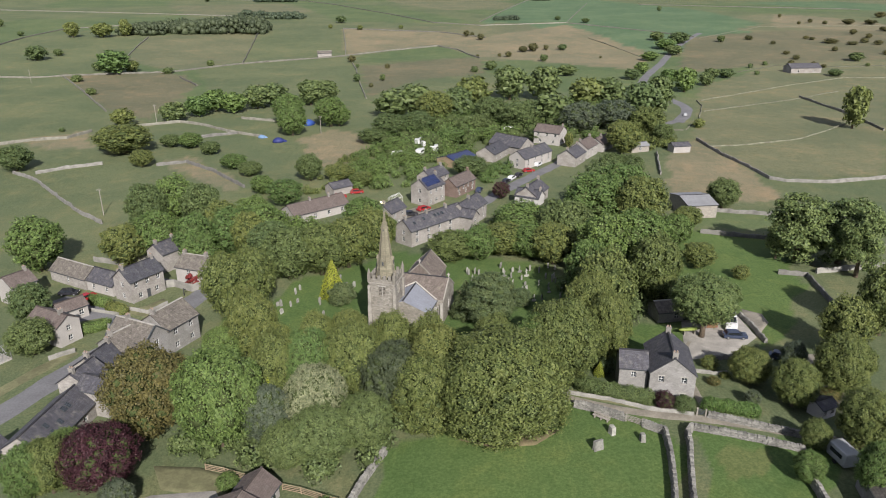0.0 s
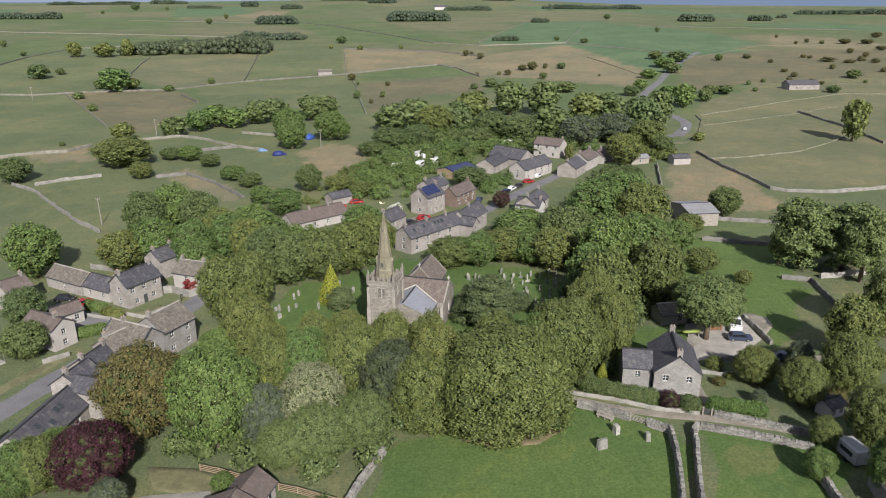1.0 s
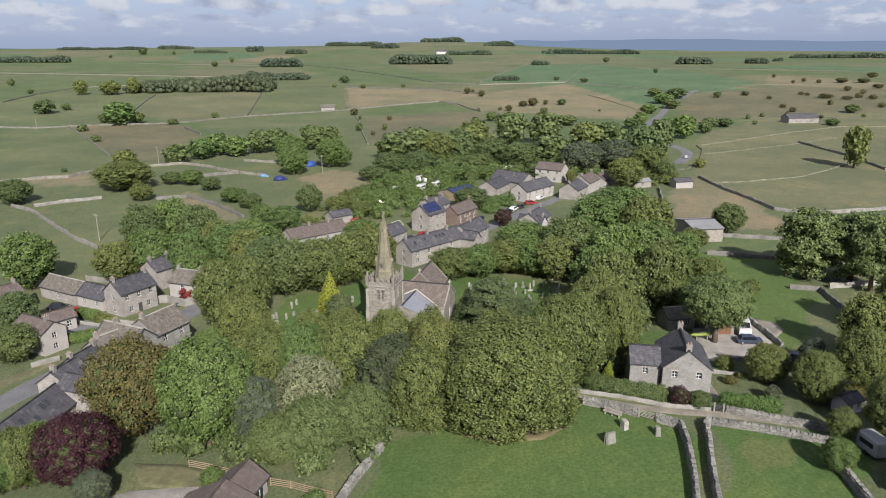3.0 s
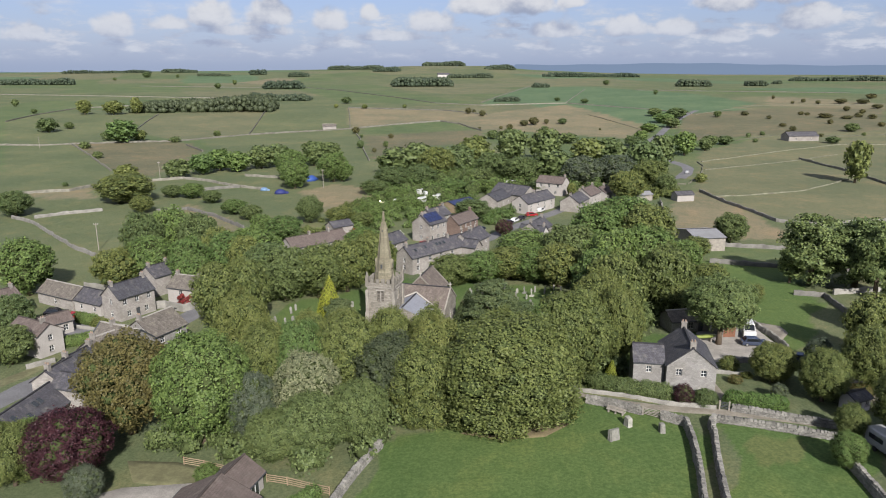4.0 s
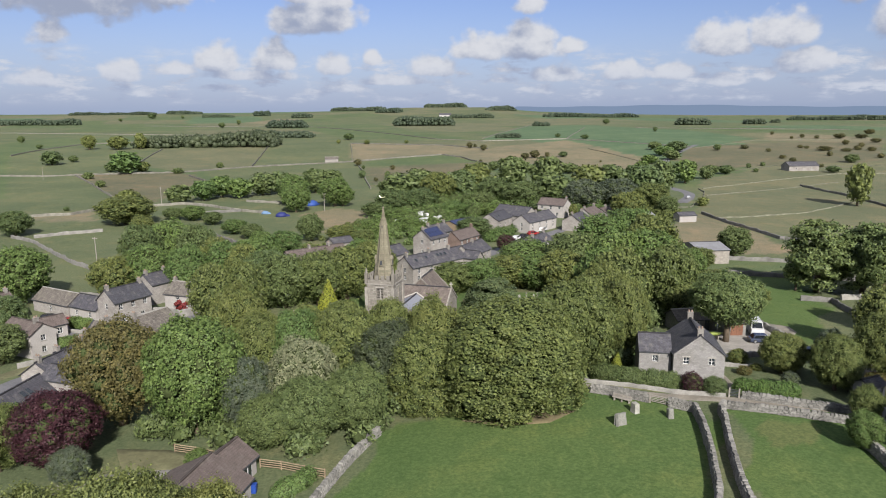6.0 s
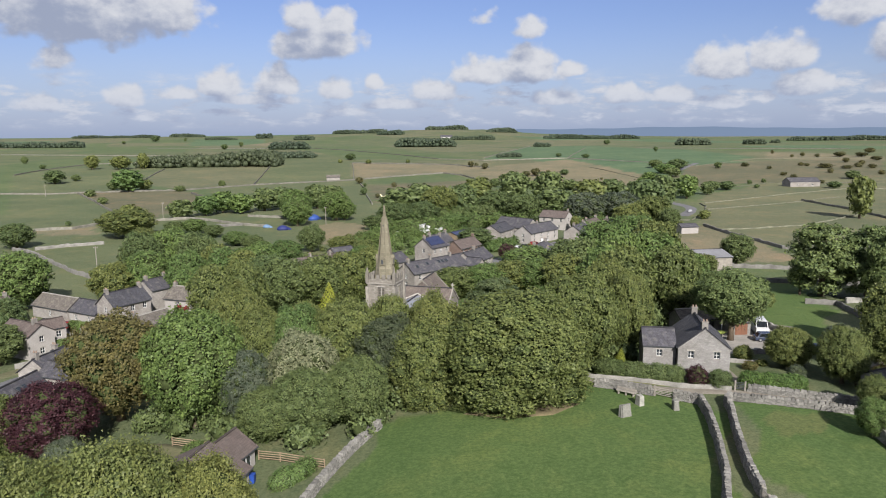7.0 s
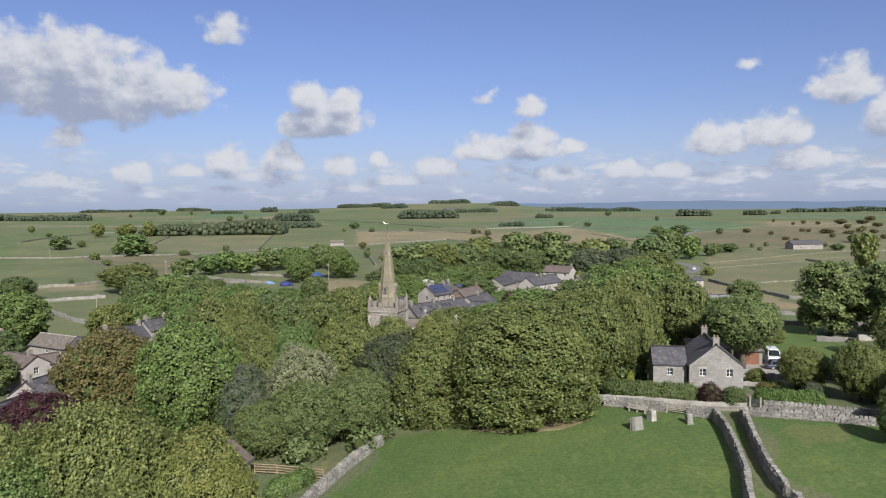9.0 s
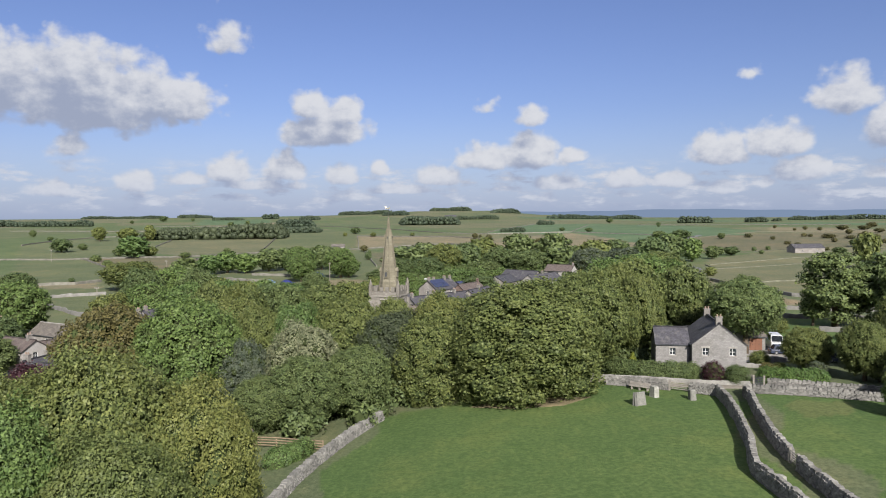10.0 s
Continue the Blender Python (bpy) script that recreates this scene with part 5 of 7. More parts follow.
house("cottage", -56.6, 100.2, 76, 6.0, 5.4, 4.0, 1.9, LIMESTONE, DARKSLATE, "slate roofed roadside cottage with coped gable", chimneys=(0.05, 0.95), group=WEST)
house("cottage_wing", -55.1, 101.9, -9, 5.0, 4.4, 3.2, 1.6, WHITEWALL, DARKSLATE, "whitewashed rear wing with slate roof", front=(0, 2), right=(0, 1), group=WEST)
house("cottage", -62.5, 79.7, 84, 3.0, 3.0, 2.6, 1.6, LIMESTONE, SLATE, "small stone roadside outbuilding", front=(0, 1), group=WEST, category="outbuilding")
house("cottage", -60.1, 144.6, -18, 6.5, 6.5, 4.3, 2.0, RENDERED, STONEROOF, "pale cottage with flag roof and red creeper", front=(1, 1), chimneys=(0.05, 0.95), group=WEST)
house("cottage", -65.3, 150.9, 60, 6.0, 5.5, 4.6, 2.0, LIMESTONE, SLATE, "stone cottage behind the lane with slate roof", chimneys=(0.1, 0.9), group=WEST)
# bungalow by the field
house("bungalow", -22.7, 69.3, 75, 4.6, 4.8, 2.4, 1.7, RENDERED, BROWNTILE, "rendered bungalow wing with brown tiles and white doors", front=(0, 0), door=None, over=0.3, category="bungalow")
house("bungalow", -22.7, 57.2, 80, 11.5, 9.0, 2.4, 2.3, RENDERED, BROWNTILE, "brown tiled bungalow beside the drive", front=(0, 3), over=0.35, chimneys=(), category="bungalow")
# village beyond the church
ROW = "slate roofed houses of the village street"
house("cottage_row", -7.9, 165.1, 45, 20.0, 6.2, 4.2, 2.3, LIMESTONE, SLATE, "long limestone cottage row with slate roof", front=(5, 5), left=(1, 1), chimneys=(0.03, 0.4, 0.75), skylights=((0.12, 0.5), (0.3, 0.6), (0.5, 0.6), (0.56, 0.6), (0.63, 0.6)), group=ROW)
house("cottage_row", 6.9, 178, 62, 11.5, 6.0, 4.4, 2.3, LIMESTONE, SLATE, "stone end of the cottage row with gabled porch", front=(3, 3), chimneys=(0.5,), group=ROW)
gable_house("cottage_porch", 7.8, 175.2, 9.6, 178.1, 4.0, 4.0, 1.6, LIMESTONE, SLATE, "gabled stone porch of the cottage row", left=(1, 1), group=ROW)
house("cottage", -14, 179.6, 59, 7.2, 5.6, 4.5, 2.0, LIMESTONE, SLATE, "small limestone house with slate roof and chimney", front=(2, 1), chimneys=(0.05,), group=ROW)
house("house", -4.4, 198.9, 53, 8.2, 6.6, 5.4, 2.4, LIMESTONE, SLATE, "two storey stone house with solar panel roof", front=(3, 3), left=(1, 1), chimneys=(0.03, 0.97), group=ROW)
house("house", -3.6, 213.5, 53, 9.0, 6.0, 4.6, 2.2, LIMESTONE, SLATE, "stone house with slate roof behind the cottages", front=(3, 2), chimneys=(0.05, 0.95), group=ROW)
house("house", 4.1, 207.4, 57, 11.6, 5.4, 3.7, 2.2, BRICK, BROWNTILE, "red brick fronted house with brown tiled roof", front=(4, 3), chimneys=(0.95,), group=ROW)
house("bungalow", -41.2, 183.8, 41, 18.0, 7.4, 2.6, 2.2, RENDERED, BROWNTILE, "long brown tiled bungalow behind trees", front=(0, 4), chimneys=(0.4, 0.75), group=ROW, category="bungalow")
house("house", 29.2, 242.8, 49, 17.3, 7.0, 4.0, 2.4, RENDERED, SLATE, "long pale rendered house with slate roof on the street", front=(4, 4), left=(1, 1), chimneys=(0.5,), group=ROW)
house("house", 37.5, 286, -31, 11.2, 8.0, 5.0, 2.3, RENDERED, BROWNTILE, "square rendered house with brown roof", front=(3, 2), right=(1, 1), chimneys=(0.97,), group=ROW)
gable_house("barn", 29.4, 263.2, 35.7, 270.2, 15.0, 3.2, 3.0, LIMESTONE, SLATE, "broad stone barn with grey slate roof", left=(0, 1), skylights=((0.4, 0.5),), group=ROW, category="barn")
house("barn", 19, 253.5, 62, 13.0, 7.5, 3.0, 2.3, LIMESTONE, DARKSLATE, "dark slate roofed farm range", front=(0, 3), skylights=((0.2, 0.5), (0.35, 0.5)), group=ROW, category="barn")
house("shed", 4.6, 244.5, 50, 12.0, 9.0, 2.6, 1.4, TIMBER, SOLAR, "low farm shed with blue black solar roof", front=(0, 2), group=ROW, category="shed")
house("house", 27.5, 197.8, 63, 11.0, 6.4, 3.2, 2.3, LIMESTONE, SLATE, "slate roofed stone house beside the street", front=(0, 3), left=(0, 2), chimneys=(0.08, 0.92), group=ROW)
house("house", 21.5, 200.8, -28, 7.5, 5.0, 2.6, 1.8, WHITEWALL, DARKSLATE, "low pale house with dark slate roof", front=(0, 2), chimneys=(0.95,), group=ROW)
house("house", 47.8, 246.6, 60, 11.0, 7.0, 3.6, 2.3, LIMESTONE, SLATE, "stone house on the upper street, slate roofed", front=(3, 3), chimneys=(0.05, 0.95), group=ROW)
house("house", 54.4, 258.5, 58, 11.0, 7.0, 4.0, 2.4, RENDERED, BROWNTILE, "brown roofed house on the upper street", front=(3, 3), chimneys=(0.05, 0.95), group=ROW)
house("house", 62.5, 269.5, 54, 10.0, 6.5, 3.2, 2.0, RENDERED, BROWNTILE, "low tiled house at the village edge", front=(0, 3), chimneys=(0.5,), group=ROW)
house("shed", 73.7, 268.4, 20, 8.0, 5.0, 2.4, 1.0, OLDWOOD, SHEETMETAL, "grey sheet roofed timber shed", front=(0, 1), group=ROW, category="shed")
house("shed", 90.1, 268.4, 10, 7.0, 5.0, 2.6, 1.0, RENDERED, SLATE, "small pale walled shed in a field corner", group=ROW, category="shed")
house("field_barn", 68.8, 186.5, 8, 8.6, 12.0, 3.9, 1.2, OLDWOOD, SHEETMETAL, "open fronted farm barn with grey sheet roof", front=(0, 0), category="barn")
house("field_barn", 238.8, 491.7, 6, 22.0, 10.0, 3.4, 2.6, LIMESTONE, SLATE, "isolated stone field barn with slate roof", front=(0, 2), category="barn")
house("field_barn", -101, 582.5, 8, 11.0, 6.0, 3.2, 1.6, LIMESTONE, STONEROOF, "small stone field barn beside a wall", category="barn")
house("farmhouse", -22, 2010, 5, 34.0, 12.0, 7.0, 5.0, WHITEWALL, SLATE, "distant white farmhouse under the ridge", category="house")
house("shed", -34.2, 210.1, 40, 7.0, 5.0, 2.4, 1.4, LIMESTONE, SLATE, "small stone shed in an orchard", category="shed")

# ---- the church: tower and spire, nave, lead roofed aisle, chancel ----
def merge(root, into):
    """Make the parts of one building parts of another."""
    bpy.context.view_layer.update()
    m = into.matrix_world.inverted() @ root.matrix_world
    for c in list(root.children):
        local = m @ c.matrix_local
        c.parent = into
        c.matrix_local = local
    bpy.data.objects.remove(root)


CH_X, CH_Y, CH_ANG = -13.4, 116.0, -15.0
church = thing("church", "medieval gritstone church with octagonal spire in a churchyard", "church", CH_X, CH_Y, -1.1, CH_ANG)


def church_at(u, v):
    c, s = math.cos(radians(CH_ANG)), math.sin(radians(CH_ANG))
    return CH_X + c * u - s * v, CH_Y + s * u + c * v


def build_tower():
    W, TOP = 4.8, 11.0
    bm = bmesh.new()
    uv = bm.loops.layers.uv.new("UVMap")
    belfry = (W / 2 - 0.6, W / 2 + 0.6, 7.6, 9.6)
    for o, d, inward in (((0, 0), (1, 0), (0, 1)), ((W, 0), (0, 1), (-1, 0)), ((W, W), (-1, 0), (0, -1)), ((0, W), (0, -1), (1, 0))):
        panel(bm, uv, o, d, W, -2.5, TOP, [belfry, (W / 2 - 0.3, W / 2 + 0.3, 3.2, 4.4)], inward, 0.35)
    quad_uv(bm, uv, [(0, 0, TOP - 0.6), (W, 0, TOP - 0.6), (W, W, TOP - 0.6), (0, W, TOP - 0.6)], [(0, 0)] * 4)
    part("tower_wall", bm, CHURCHSTONE, church)
    for px, py, turn in ((W / 2, 0, 0), (W, W / 2, 90), (W / 2, W, 180), (0, W / 2, 270)):
        lv = part("belfry_window", boxed(-0.06, 0.06, 0.12, 0.3, 7.6, 9.6), COPING, church, "stone mullioned belfry opening")
        lv.matrix_local = pose(px, py, 0, 0, 0, turn)
        for k in range(7):
            sl = part("louvre", boxed(-0.58, 0.58, 0.16, 0.34, 7.66 + 0.28 * k, 7.74 + 0.28 * k), OLDWOOD, lv)
            sl.matrix_local = pose(0, 0, 0)
        head = bmesh.new()
        box(head, -0.8, 0.8, -0.08, 0.04, 9.6, 9.76)
        part("hood_mould", head, COPING, lv)
        sm = part("slit_window", boxed(-0.28, 0.28, 0.25, 0.3, 3.2, 4.4), PANE, church)
        sm.matrix_local = pose(px, py, 0, 0, 0, turn)
    for z, e in ((5.6, 0.1), (10.1, 0.16)):
        bm = bmesh.new()
        for a in ((-e, W + e, -e, 0.0), (-e, W + e, W, W + e), (-e, 0.0, 0.0, W), (W, W + e, 0.0, W)):
            box(bm, *a, z, z + 0.2)
        part("string_course", bm, QUOIN, church, "projecting stone string course")
    for x, y in ((-0.35, -0.35), (W - 0.35, -0.35), (-0.35, W - 0.35), (W - 0.35, W - 0.35)):
        bm = bmesh.new()
        box(bm, x, x + 0.7, y, y + 0.7, -2.5, 5.6)
        box(bm, x + 0.08, x + 0.62, y + 0.08, y + 0.62, 5.6, 9.6)
        part("buttress", bm, QUOIN, church)
        bm = bmesh.new()
        box(bm, x + 0.1, x + 0.6, y + 0.1, y + 0.6, 10.3, 12.1)
        tube(bm, (x + 0.35, y + 0.35, 12.1), (x + 0.35, y + 0.35, 13.0), 0.3, 0.03, 4)
        part("pinnacle", bm, CHURCHSTONE, church, "crocketed corner pinnacle")
    for s in range(4):
        for k in range(4):
            u = 0.63 + 1.0 * k
            m = part("merlon", boxed(u, u + 0.55, -0.1, 0.22, 11.0, 11.7), CHURCHSTONE, church)
            m.matrix_local = pose(*((0, 0, 0), (W, 0, 0), (W, W, 0), (0, W, 0))[s], 0, 0, 90 * s)
    # spire
    bm = bmesh.new()
    uv = bm.loops.layers.uv.new("UVMap")
    zs, rs = [10.4, 12.7, 16.4, 21.1, 21.3, 22.9], [1.80, 1.46, 0.97, 0.39, 0.22, 0.07]
    for (za, ra), (zb, rb) in zip(zip(zs, rs), list(zip(zs, rs))[1:]):
        for i in range(8):
            a0, a1 = 2 * math.pi * (i + 0.5) / 8, 2 * math.pi * (i + 1.5) / 8
            p = [(W / 2 + r * math.cos(a), W / 2 + r * math.sin(a), z) for r, a, z in ((ra, a0, za), (ra, a1, za), (rb, a1, zb), (rb, a0, zb))]
            quad_uv(bm, uv, p, [(-ra * 0.4, za), (ra * 0.4, za), (rb * 0.4, zb), (-rb * 0.4, zb)])
    part("spire", bm, SPIRESTONE, church, "octagonal lichened stone spire")
    for i in range(8):
        a = 2 * math.pi * (i + 0.5) / 8
        pts = [(W / 2 + (r + 0.02) * math.cos(a), W / 2 + (r + 0.02) * math.sin(a), z) for r, z in zip(rs, zs)]
        bm = bmesh.new()
        for p, q in zip(pts, pts[1:]):
            tube(bm, p, q, 0.075, 0.06, 6)
        part("spire_rib", bm, SPIRESTONE, church)
    for z, r, s in ((13.2, 1.27, 0.9), (19.6, 0.54, 0.4)):
        for turn in (0, 90, 180, 270):
            bm = bmesh.new()
            box(bm, -0.36 * s, 0.36 * s, -r - 0.32 * s, -r + 0.5 * s, 0, 1.15 * s)
            v = [bm.verts.new(c) for c in ((-0.46 * s, -r - 0.4 * s, 1.15 * s), (0.46 * s, -r - 0.4 * s, 1.15 * s), (0, -r - 0.4 * s, 1.8 * s), (-0.46 * s, -r + 0.7 * s, 1.15 * s), (0.46 * s, -r + 0.7 * s, 1.15 * s), (0, -r + 0.7 * s, 1.8 * s))]
            for f in ((0, 1, 2), (3, 5, 4), (0, 2, 5, 3), (1, 4, 5, 2), (0, 3, 4, 1)):
                bm.faces.new([v[k] for k in f])
            lu = part("lucarne", bm, SPIRESTONE, church, "gabled stone spire light")
            lu.matrix_local = pose(W / 2, W / 2, z, 0, 0, turn)
            # solid dark panel stands in for the shade of an opening
            part("lucarne_light", boxed(-0.2 * s, 0.2 * s, -r - 0.335 * s, -r - 0.3 * s, 0.2 * s, 1.0 * s), DARKPAINT, lu, "dark panel in place of a shaded opening")
    bm = bmesh.new()
    bmesh.ops.create_icosphere(bm, subdivisions=2, radius=0.2, matrix=Matrix.Translation((W / 2, W / 2, 23.0)))
    part("finial", bm, SPIRESTONE, church)
    vane = part("weathervane", tube(bmesh.new(), (W / 2, W / 2, 22.9), (W / 2, W / 2, 24.6), 0.035, 0.025, 6), IRON, church)
    bm = bmesh.new()
    for a, b, r in (((-0.42, 0, 24.75), (0.1, 0, 24.7), 0.1), ((0.1, 0, 24.7), (0.34, 0, 24.95), 0.09), ((-0.42, 0, 24.75), (-0.62, 0, 25.05), 0.12)):
        tube(bm, (W / 2 + a[0], W / 2, a[2]), (W / 2 + b[0], W / 2, b[2]), r, r * 0.45, 6)
    part("cockerel", bm, GILT, vane, "gilded weathercock")


build_tower()
for u, v, ang, long, deep, eaves, rise, wall, roof, kw in (
        (-0.4, 8.0, 0, 12.2, 8.0, 4.3, 2.9, CHURCHSTONE, CHURCHTILE, dict(front=(0, 4), right=(0, 1), win=(1.0, 1.9), verge=QUOIN, over=0.12)),
        (7.8, 17.0, 90, 8.0, 6.8, 3.9, 3.4, CHURCHTILE, CHURCHTILE, dict(verge=CHURCHSTONE, over=0.1)),
        (10.5, 2.2, 90, 9.0, 9.8, 4.05, 2.0, CHURCHSTONE, LEAD, dict(left=(0, 1), front=(0, 2), win=(1.1, 1.8), over=0.1))):
    x, y = church_at(u, v)
    merge(house("nave", x, y, CH_ANG + ang, long, deep, eaves, rise, wall, roof, "nave", z=-1.1, **kw), church)
for a, b in (((5.6, 10.55, 6.3), (0.6, 7.9, 4.35)), ((5.6, 10.55, 6.3), (10.5, 7.9, 4.35))):
    part("flashing", tube(bmesh.new(), a, b, 0.17, 0.17, 4), COPING, church, "pale stone weathering course")
for v in (3.6, 6.0, 8.2):
    part("buttress", boxed(10.5, 11.1, v, v + 0.5, -2.5, 3.6), COPING, church)
for u in (11.3,):
    part("buttress", boxed(u, u + 0.5, 7.4, 8.0, -2.5, 3.6), COPING, church)
for u, v, z in ((4.4, 17.0, 7.4), (11.75, 12.0, 7.3)):
    bm = bmesh.new()
    box(bm, u - 0.08, u + 0.08, v - 0.08, v + 0.08, z, z + 1.0)
    box(bm, u - 0.32, u + 0.32, v - 0.07, v + 0.07, z + 0.5, z + 0.68)
    part("gable_cross", bm, COPING, church, "stone gable cross")

# gravestones
GRAVES = []


def grave_meshes():
    for k, (w, h, t, shape) in enumerate(((0.75, 1.1, 0.14, 0), (0.65, 1.35, 0.15, 1), (0.9, 0.9, 0.16, 0), (0.5, 1.5, 0.2, 2))):
        bm = bmesh.new()
        if shape == 2:
            box(bm, -0.45, 0.45, -0.35, 0.35, -0.3, 0.25)
            box(bm, -0.1, 0.1, -0.09, 0.09, 0.25, h)
            box(bm, -0.36, 0.36, -0.08, 0.08, h - 0.55, h - 0.36)
        else:
            n = 7
            top = [(-w / 2 + w * i / n, h - (0.0 if shape == 0 else 0.0) + (0.22 * math.sin(math.pi * i / n) if shape == 0 else 0.3 * (1 - abs(2 * i / n - 1)))) for i in range(n + 1)]
            ring = [(-w / 2, -0.3)] + top + [(w / 2, -0.3)]
            f = [bm.verts.new((x, -t / 2, z)) for x, z in ring]
            b = [bm.verts.new((x, t / 2, z)) for x, z in ring]
            bm.faces.new(f)
            bm.faces.new(b[::-1])
            for i in range(len(ring)):
                j = (i + 1) % len(ring)
                bm.faces.new((f[j], f[i], b[i], b[j]))
        GRAVES.append(to_mesh("gravestone", bm, GRAVE))


grave_meshes()


def gravestones():
    rng = random.Random(5)
    spots = [(4.2, 130.3), (5.6, 145.8), (7.2, 145.5), (10.7, 141.1), (13.3, 149.0), (14.4, 139.8), (21.7, 145.2), (20.7, 137.7), (16.8, 134.4), (23.9, 139.5), (24.2, 148.3), (-33.9, 132.3), (-30.8, 133.9), (-23.4, 145.5), (-21.2, 140.2), (-26.2, 134.1)]
    for row in range(7):
        for k in range(9):
            spots.append((6.5 + k * 2.3 + rng.uniform(-0.7, 0.7), 128.5 + row * 2.7 + k * 0.25 + rng.uniform(-0.6, 0.6)))
    for row in range(6):
        for k in range(6):
            spots.append((-36 + k * 3.0 + rng.uniform(-1, 1) + row * 0.8, 126 + row * 3.0 + rng.uniform(-0.8, 0.8)))
    for row in range(3):
        for k in range(4):
            spots.append((-12 + k * 3 + rng.uniform(-1, 1), 146 + row * 3.2 + rng.uniform(-1, 1)))
    for i, (x, y) in enumerate(spots):
        if i > 16 and rng.random() < (0.3 if x > 0 else 0.62):
            continue
        if -16 < x < 2 and y < 146:
            continue
        k = rng.choice((0, 0, 1, 1, 2, 3))
        g = new("gravestone", GRAVES[k])
        g.matrix_world = pose(x, y, gz(x, y), rng.uniform(-6, 6), rng.uniform(-4, 4), 60 + rng.uniform(-9, 9)) @ Matrix.Diagonal((*[rng.uniform(0.8, 1.15)] * 3, 1))
        tagged(g, "weathered grey cross gravestone in mown churchyard grass" if k == 3 else "weathered lichened headstone in mown churchyard grass", "gravestone", "gravestones of the churchyard")


gravestones()

# ---- drystone walls ----
def wall_line(name, pts, label, tall=1.2, thick=0.55, step=0.6, rough=0.07, material=None, group="", coursed=False, seed=0):
    """A rough stone wall along a line on the ground; coursed: built of separate stones."""
    rng = random.Random(seed + int(pts[0][0] * 10))
    line = resample(pts, step)
    verts, faces = [], []
    ox, oy = line[0]
    oz = gz(ox, oy)
    drift = 0.0
    for i, (x, y) in enumerate(line):
        ax, ay = line[max(0, i - 1)]
        bx, by = line[min(len(line) - 1, i + 1)]
        d = Vector((bx - ax, by - ay)).normalized()
        drift = 0.8 * drift + rng.uniform(-rough, rough) * 1.3
        h = tall * (1 + rng.uniform(-rough, rough)) + drift * 0.3
        z = gz(x, y) - oz
        for s, zz in ((-1, -0.3), (-0.92, h * 0.5), (-0.72, h * 0.9), (-0.35, h), (0.35, h), (0.72, h * 0.9), (0.92, h * 0.5), (1, -0.3)):
            w = thick / 2 * s * (1 + rng.uniform(-rough, rough) * 1.6) + drift
            verts.append((x - d.y * w - ox, y + d.x * w - oy, z + zz + rng.uniform(-rough, rough) * 0.5))
        if i:
            b = (i - 1) * 8
            faces += [(b + k, b + k + 8, b + k + 9, b + k + 1) for k in range(7)]
    faces.append(tuple(range(8)))
    faces.append(tuple(range(len(verts) - 1, len(verts) - 9, -1)))
    if not coursed:
        ob = new(name, from_arrays(name, verts, faces, material or FARSTONE))
        ob.location = (ox, oy, oz)
        return tagged(ob, label, "wall", group)
    root = thing(name, label, "wall", ox, oy, oz, 0.0, group)
    part("core", from_arrays("core", [(v[0], v[1], v[2] * 0.94) for v in verts], faces, DRYSTONE), None, root, "packed rubble core")
    # faced stones on both sides, as loose pieces of one mesh
    sv, sf = [], []

    def stone(c, dx, dy, l, w, h):
        b = len(sv)
        for sx, sy, sz in ((-1, -1, -1), (1, -1, -1), (1, 1, -1), (-1, 1, -1), (-0.8, -0.75, 1), (0.8, -0.8, 1), (0.75, 0.8, 1), (-0.8, 0.75, 1)):
            jx, jy, jz = (sx * l / 2 * rng.uniform(0.8, 1.1), sy * w / 2 * rng.uniform(0.8, 1.1), sz * h / 2 * rng.uniform(0.8, 1.15))
            sv.append((c[0] + dx[0] * jx + dy[0] * jy, c[1] + dx[1] * jx + dy[1] * jy, c[2] + jz))
        sf.extend([tuple(b + i for i in f) for f in ((3, 2, 1, 0), (4, 5, 6, 7), (0, 1, 5, 4), (1, 2, 6, 5), (2, 3, 7, 6), (3, 0, 4, 7))])

    run = [0.0]
    for (ax, ay), (bx, by) in zip(line, line[1:]):
        run.append(run[-1] + math.hypot(bx - ax, by - ay))
    lx, ly = [p[0] for p in line], [p[1] for p in line]

    def spot(s):
        x, y = np.interp(s, run, lx), np.interp(s, run, ly)
        x2, y2 = np.interp(min(s + 0.5, run[-1]), run, lx), np.interp(min(s + 0.5, run[-1]), run, ly)
        x1, y1 = np.interp(max(s - 0.5, 0), run, lx), np.interp(max(s - 0.5, 0), run, ly)
        d = Vector((x2 - x1, y2 - y1)).normalized()
        return float(x) - ox, float(y) - oy, gz(x, y) - oz, (d.x, d.y), (-d.y, d.x)

    for side in (-1, 1):
        zc = 0.05
        while zc < tall * 0.86:
            hh = rng.uniform(0.11, 0.19)
            s = rng.uniform(0, 0.3)
            while s < run[-1]:
                l = rng.uniform(0.18, 0.46)
                x, y, z, dx, dy = spot(s)
                off = side * thick / 2 * (1 - 0.28 * zc / tall) + rng.uniform(-0.03, 0.03)
                stone((x + dy[0] * off, y + dy[1] * off, z + zc + hh / 2 + rng.uniform(-0.03, 0.03)), dx, dy, l, 0.28, hh)
                s += l
            zc += hh
    part("wall_stones", from_arrays("wall_stones", sv, sf, DRYSTONE), None, root)["kind"] = "stuff"
    # upright coping stones, each its own piece
    s = 0.15
    while s < run[-1]:
        l = rng.uniform(0.28, 0.5)
        x, y, z, dx, dy = spot(s)
        c = new("coping_stone", COPES[rng.randrange(len(COPES))])
        c.parent = root
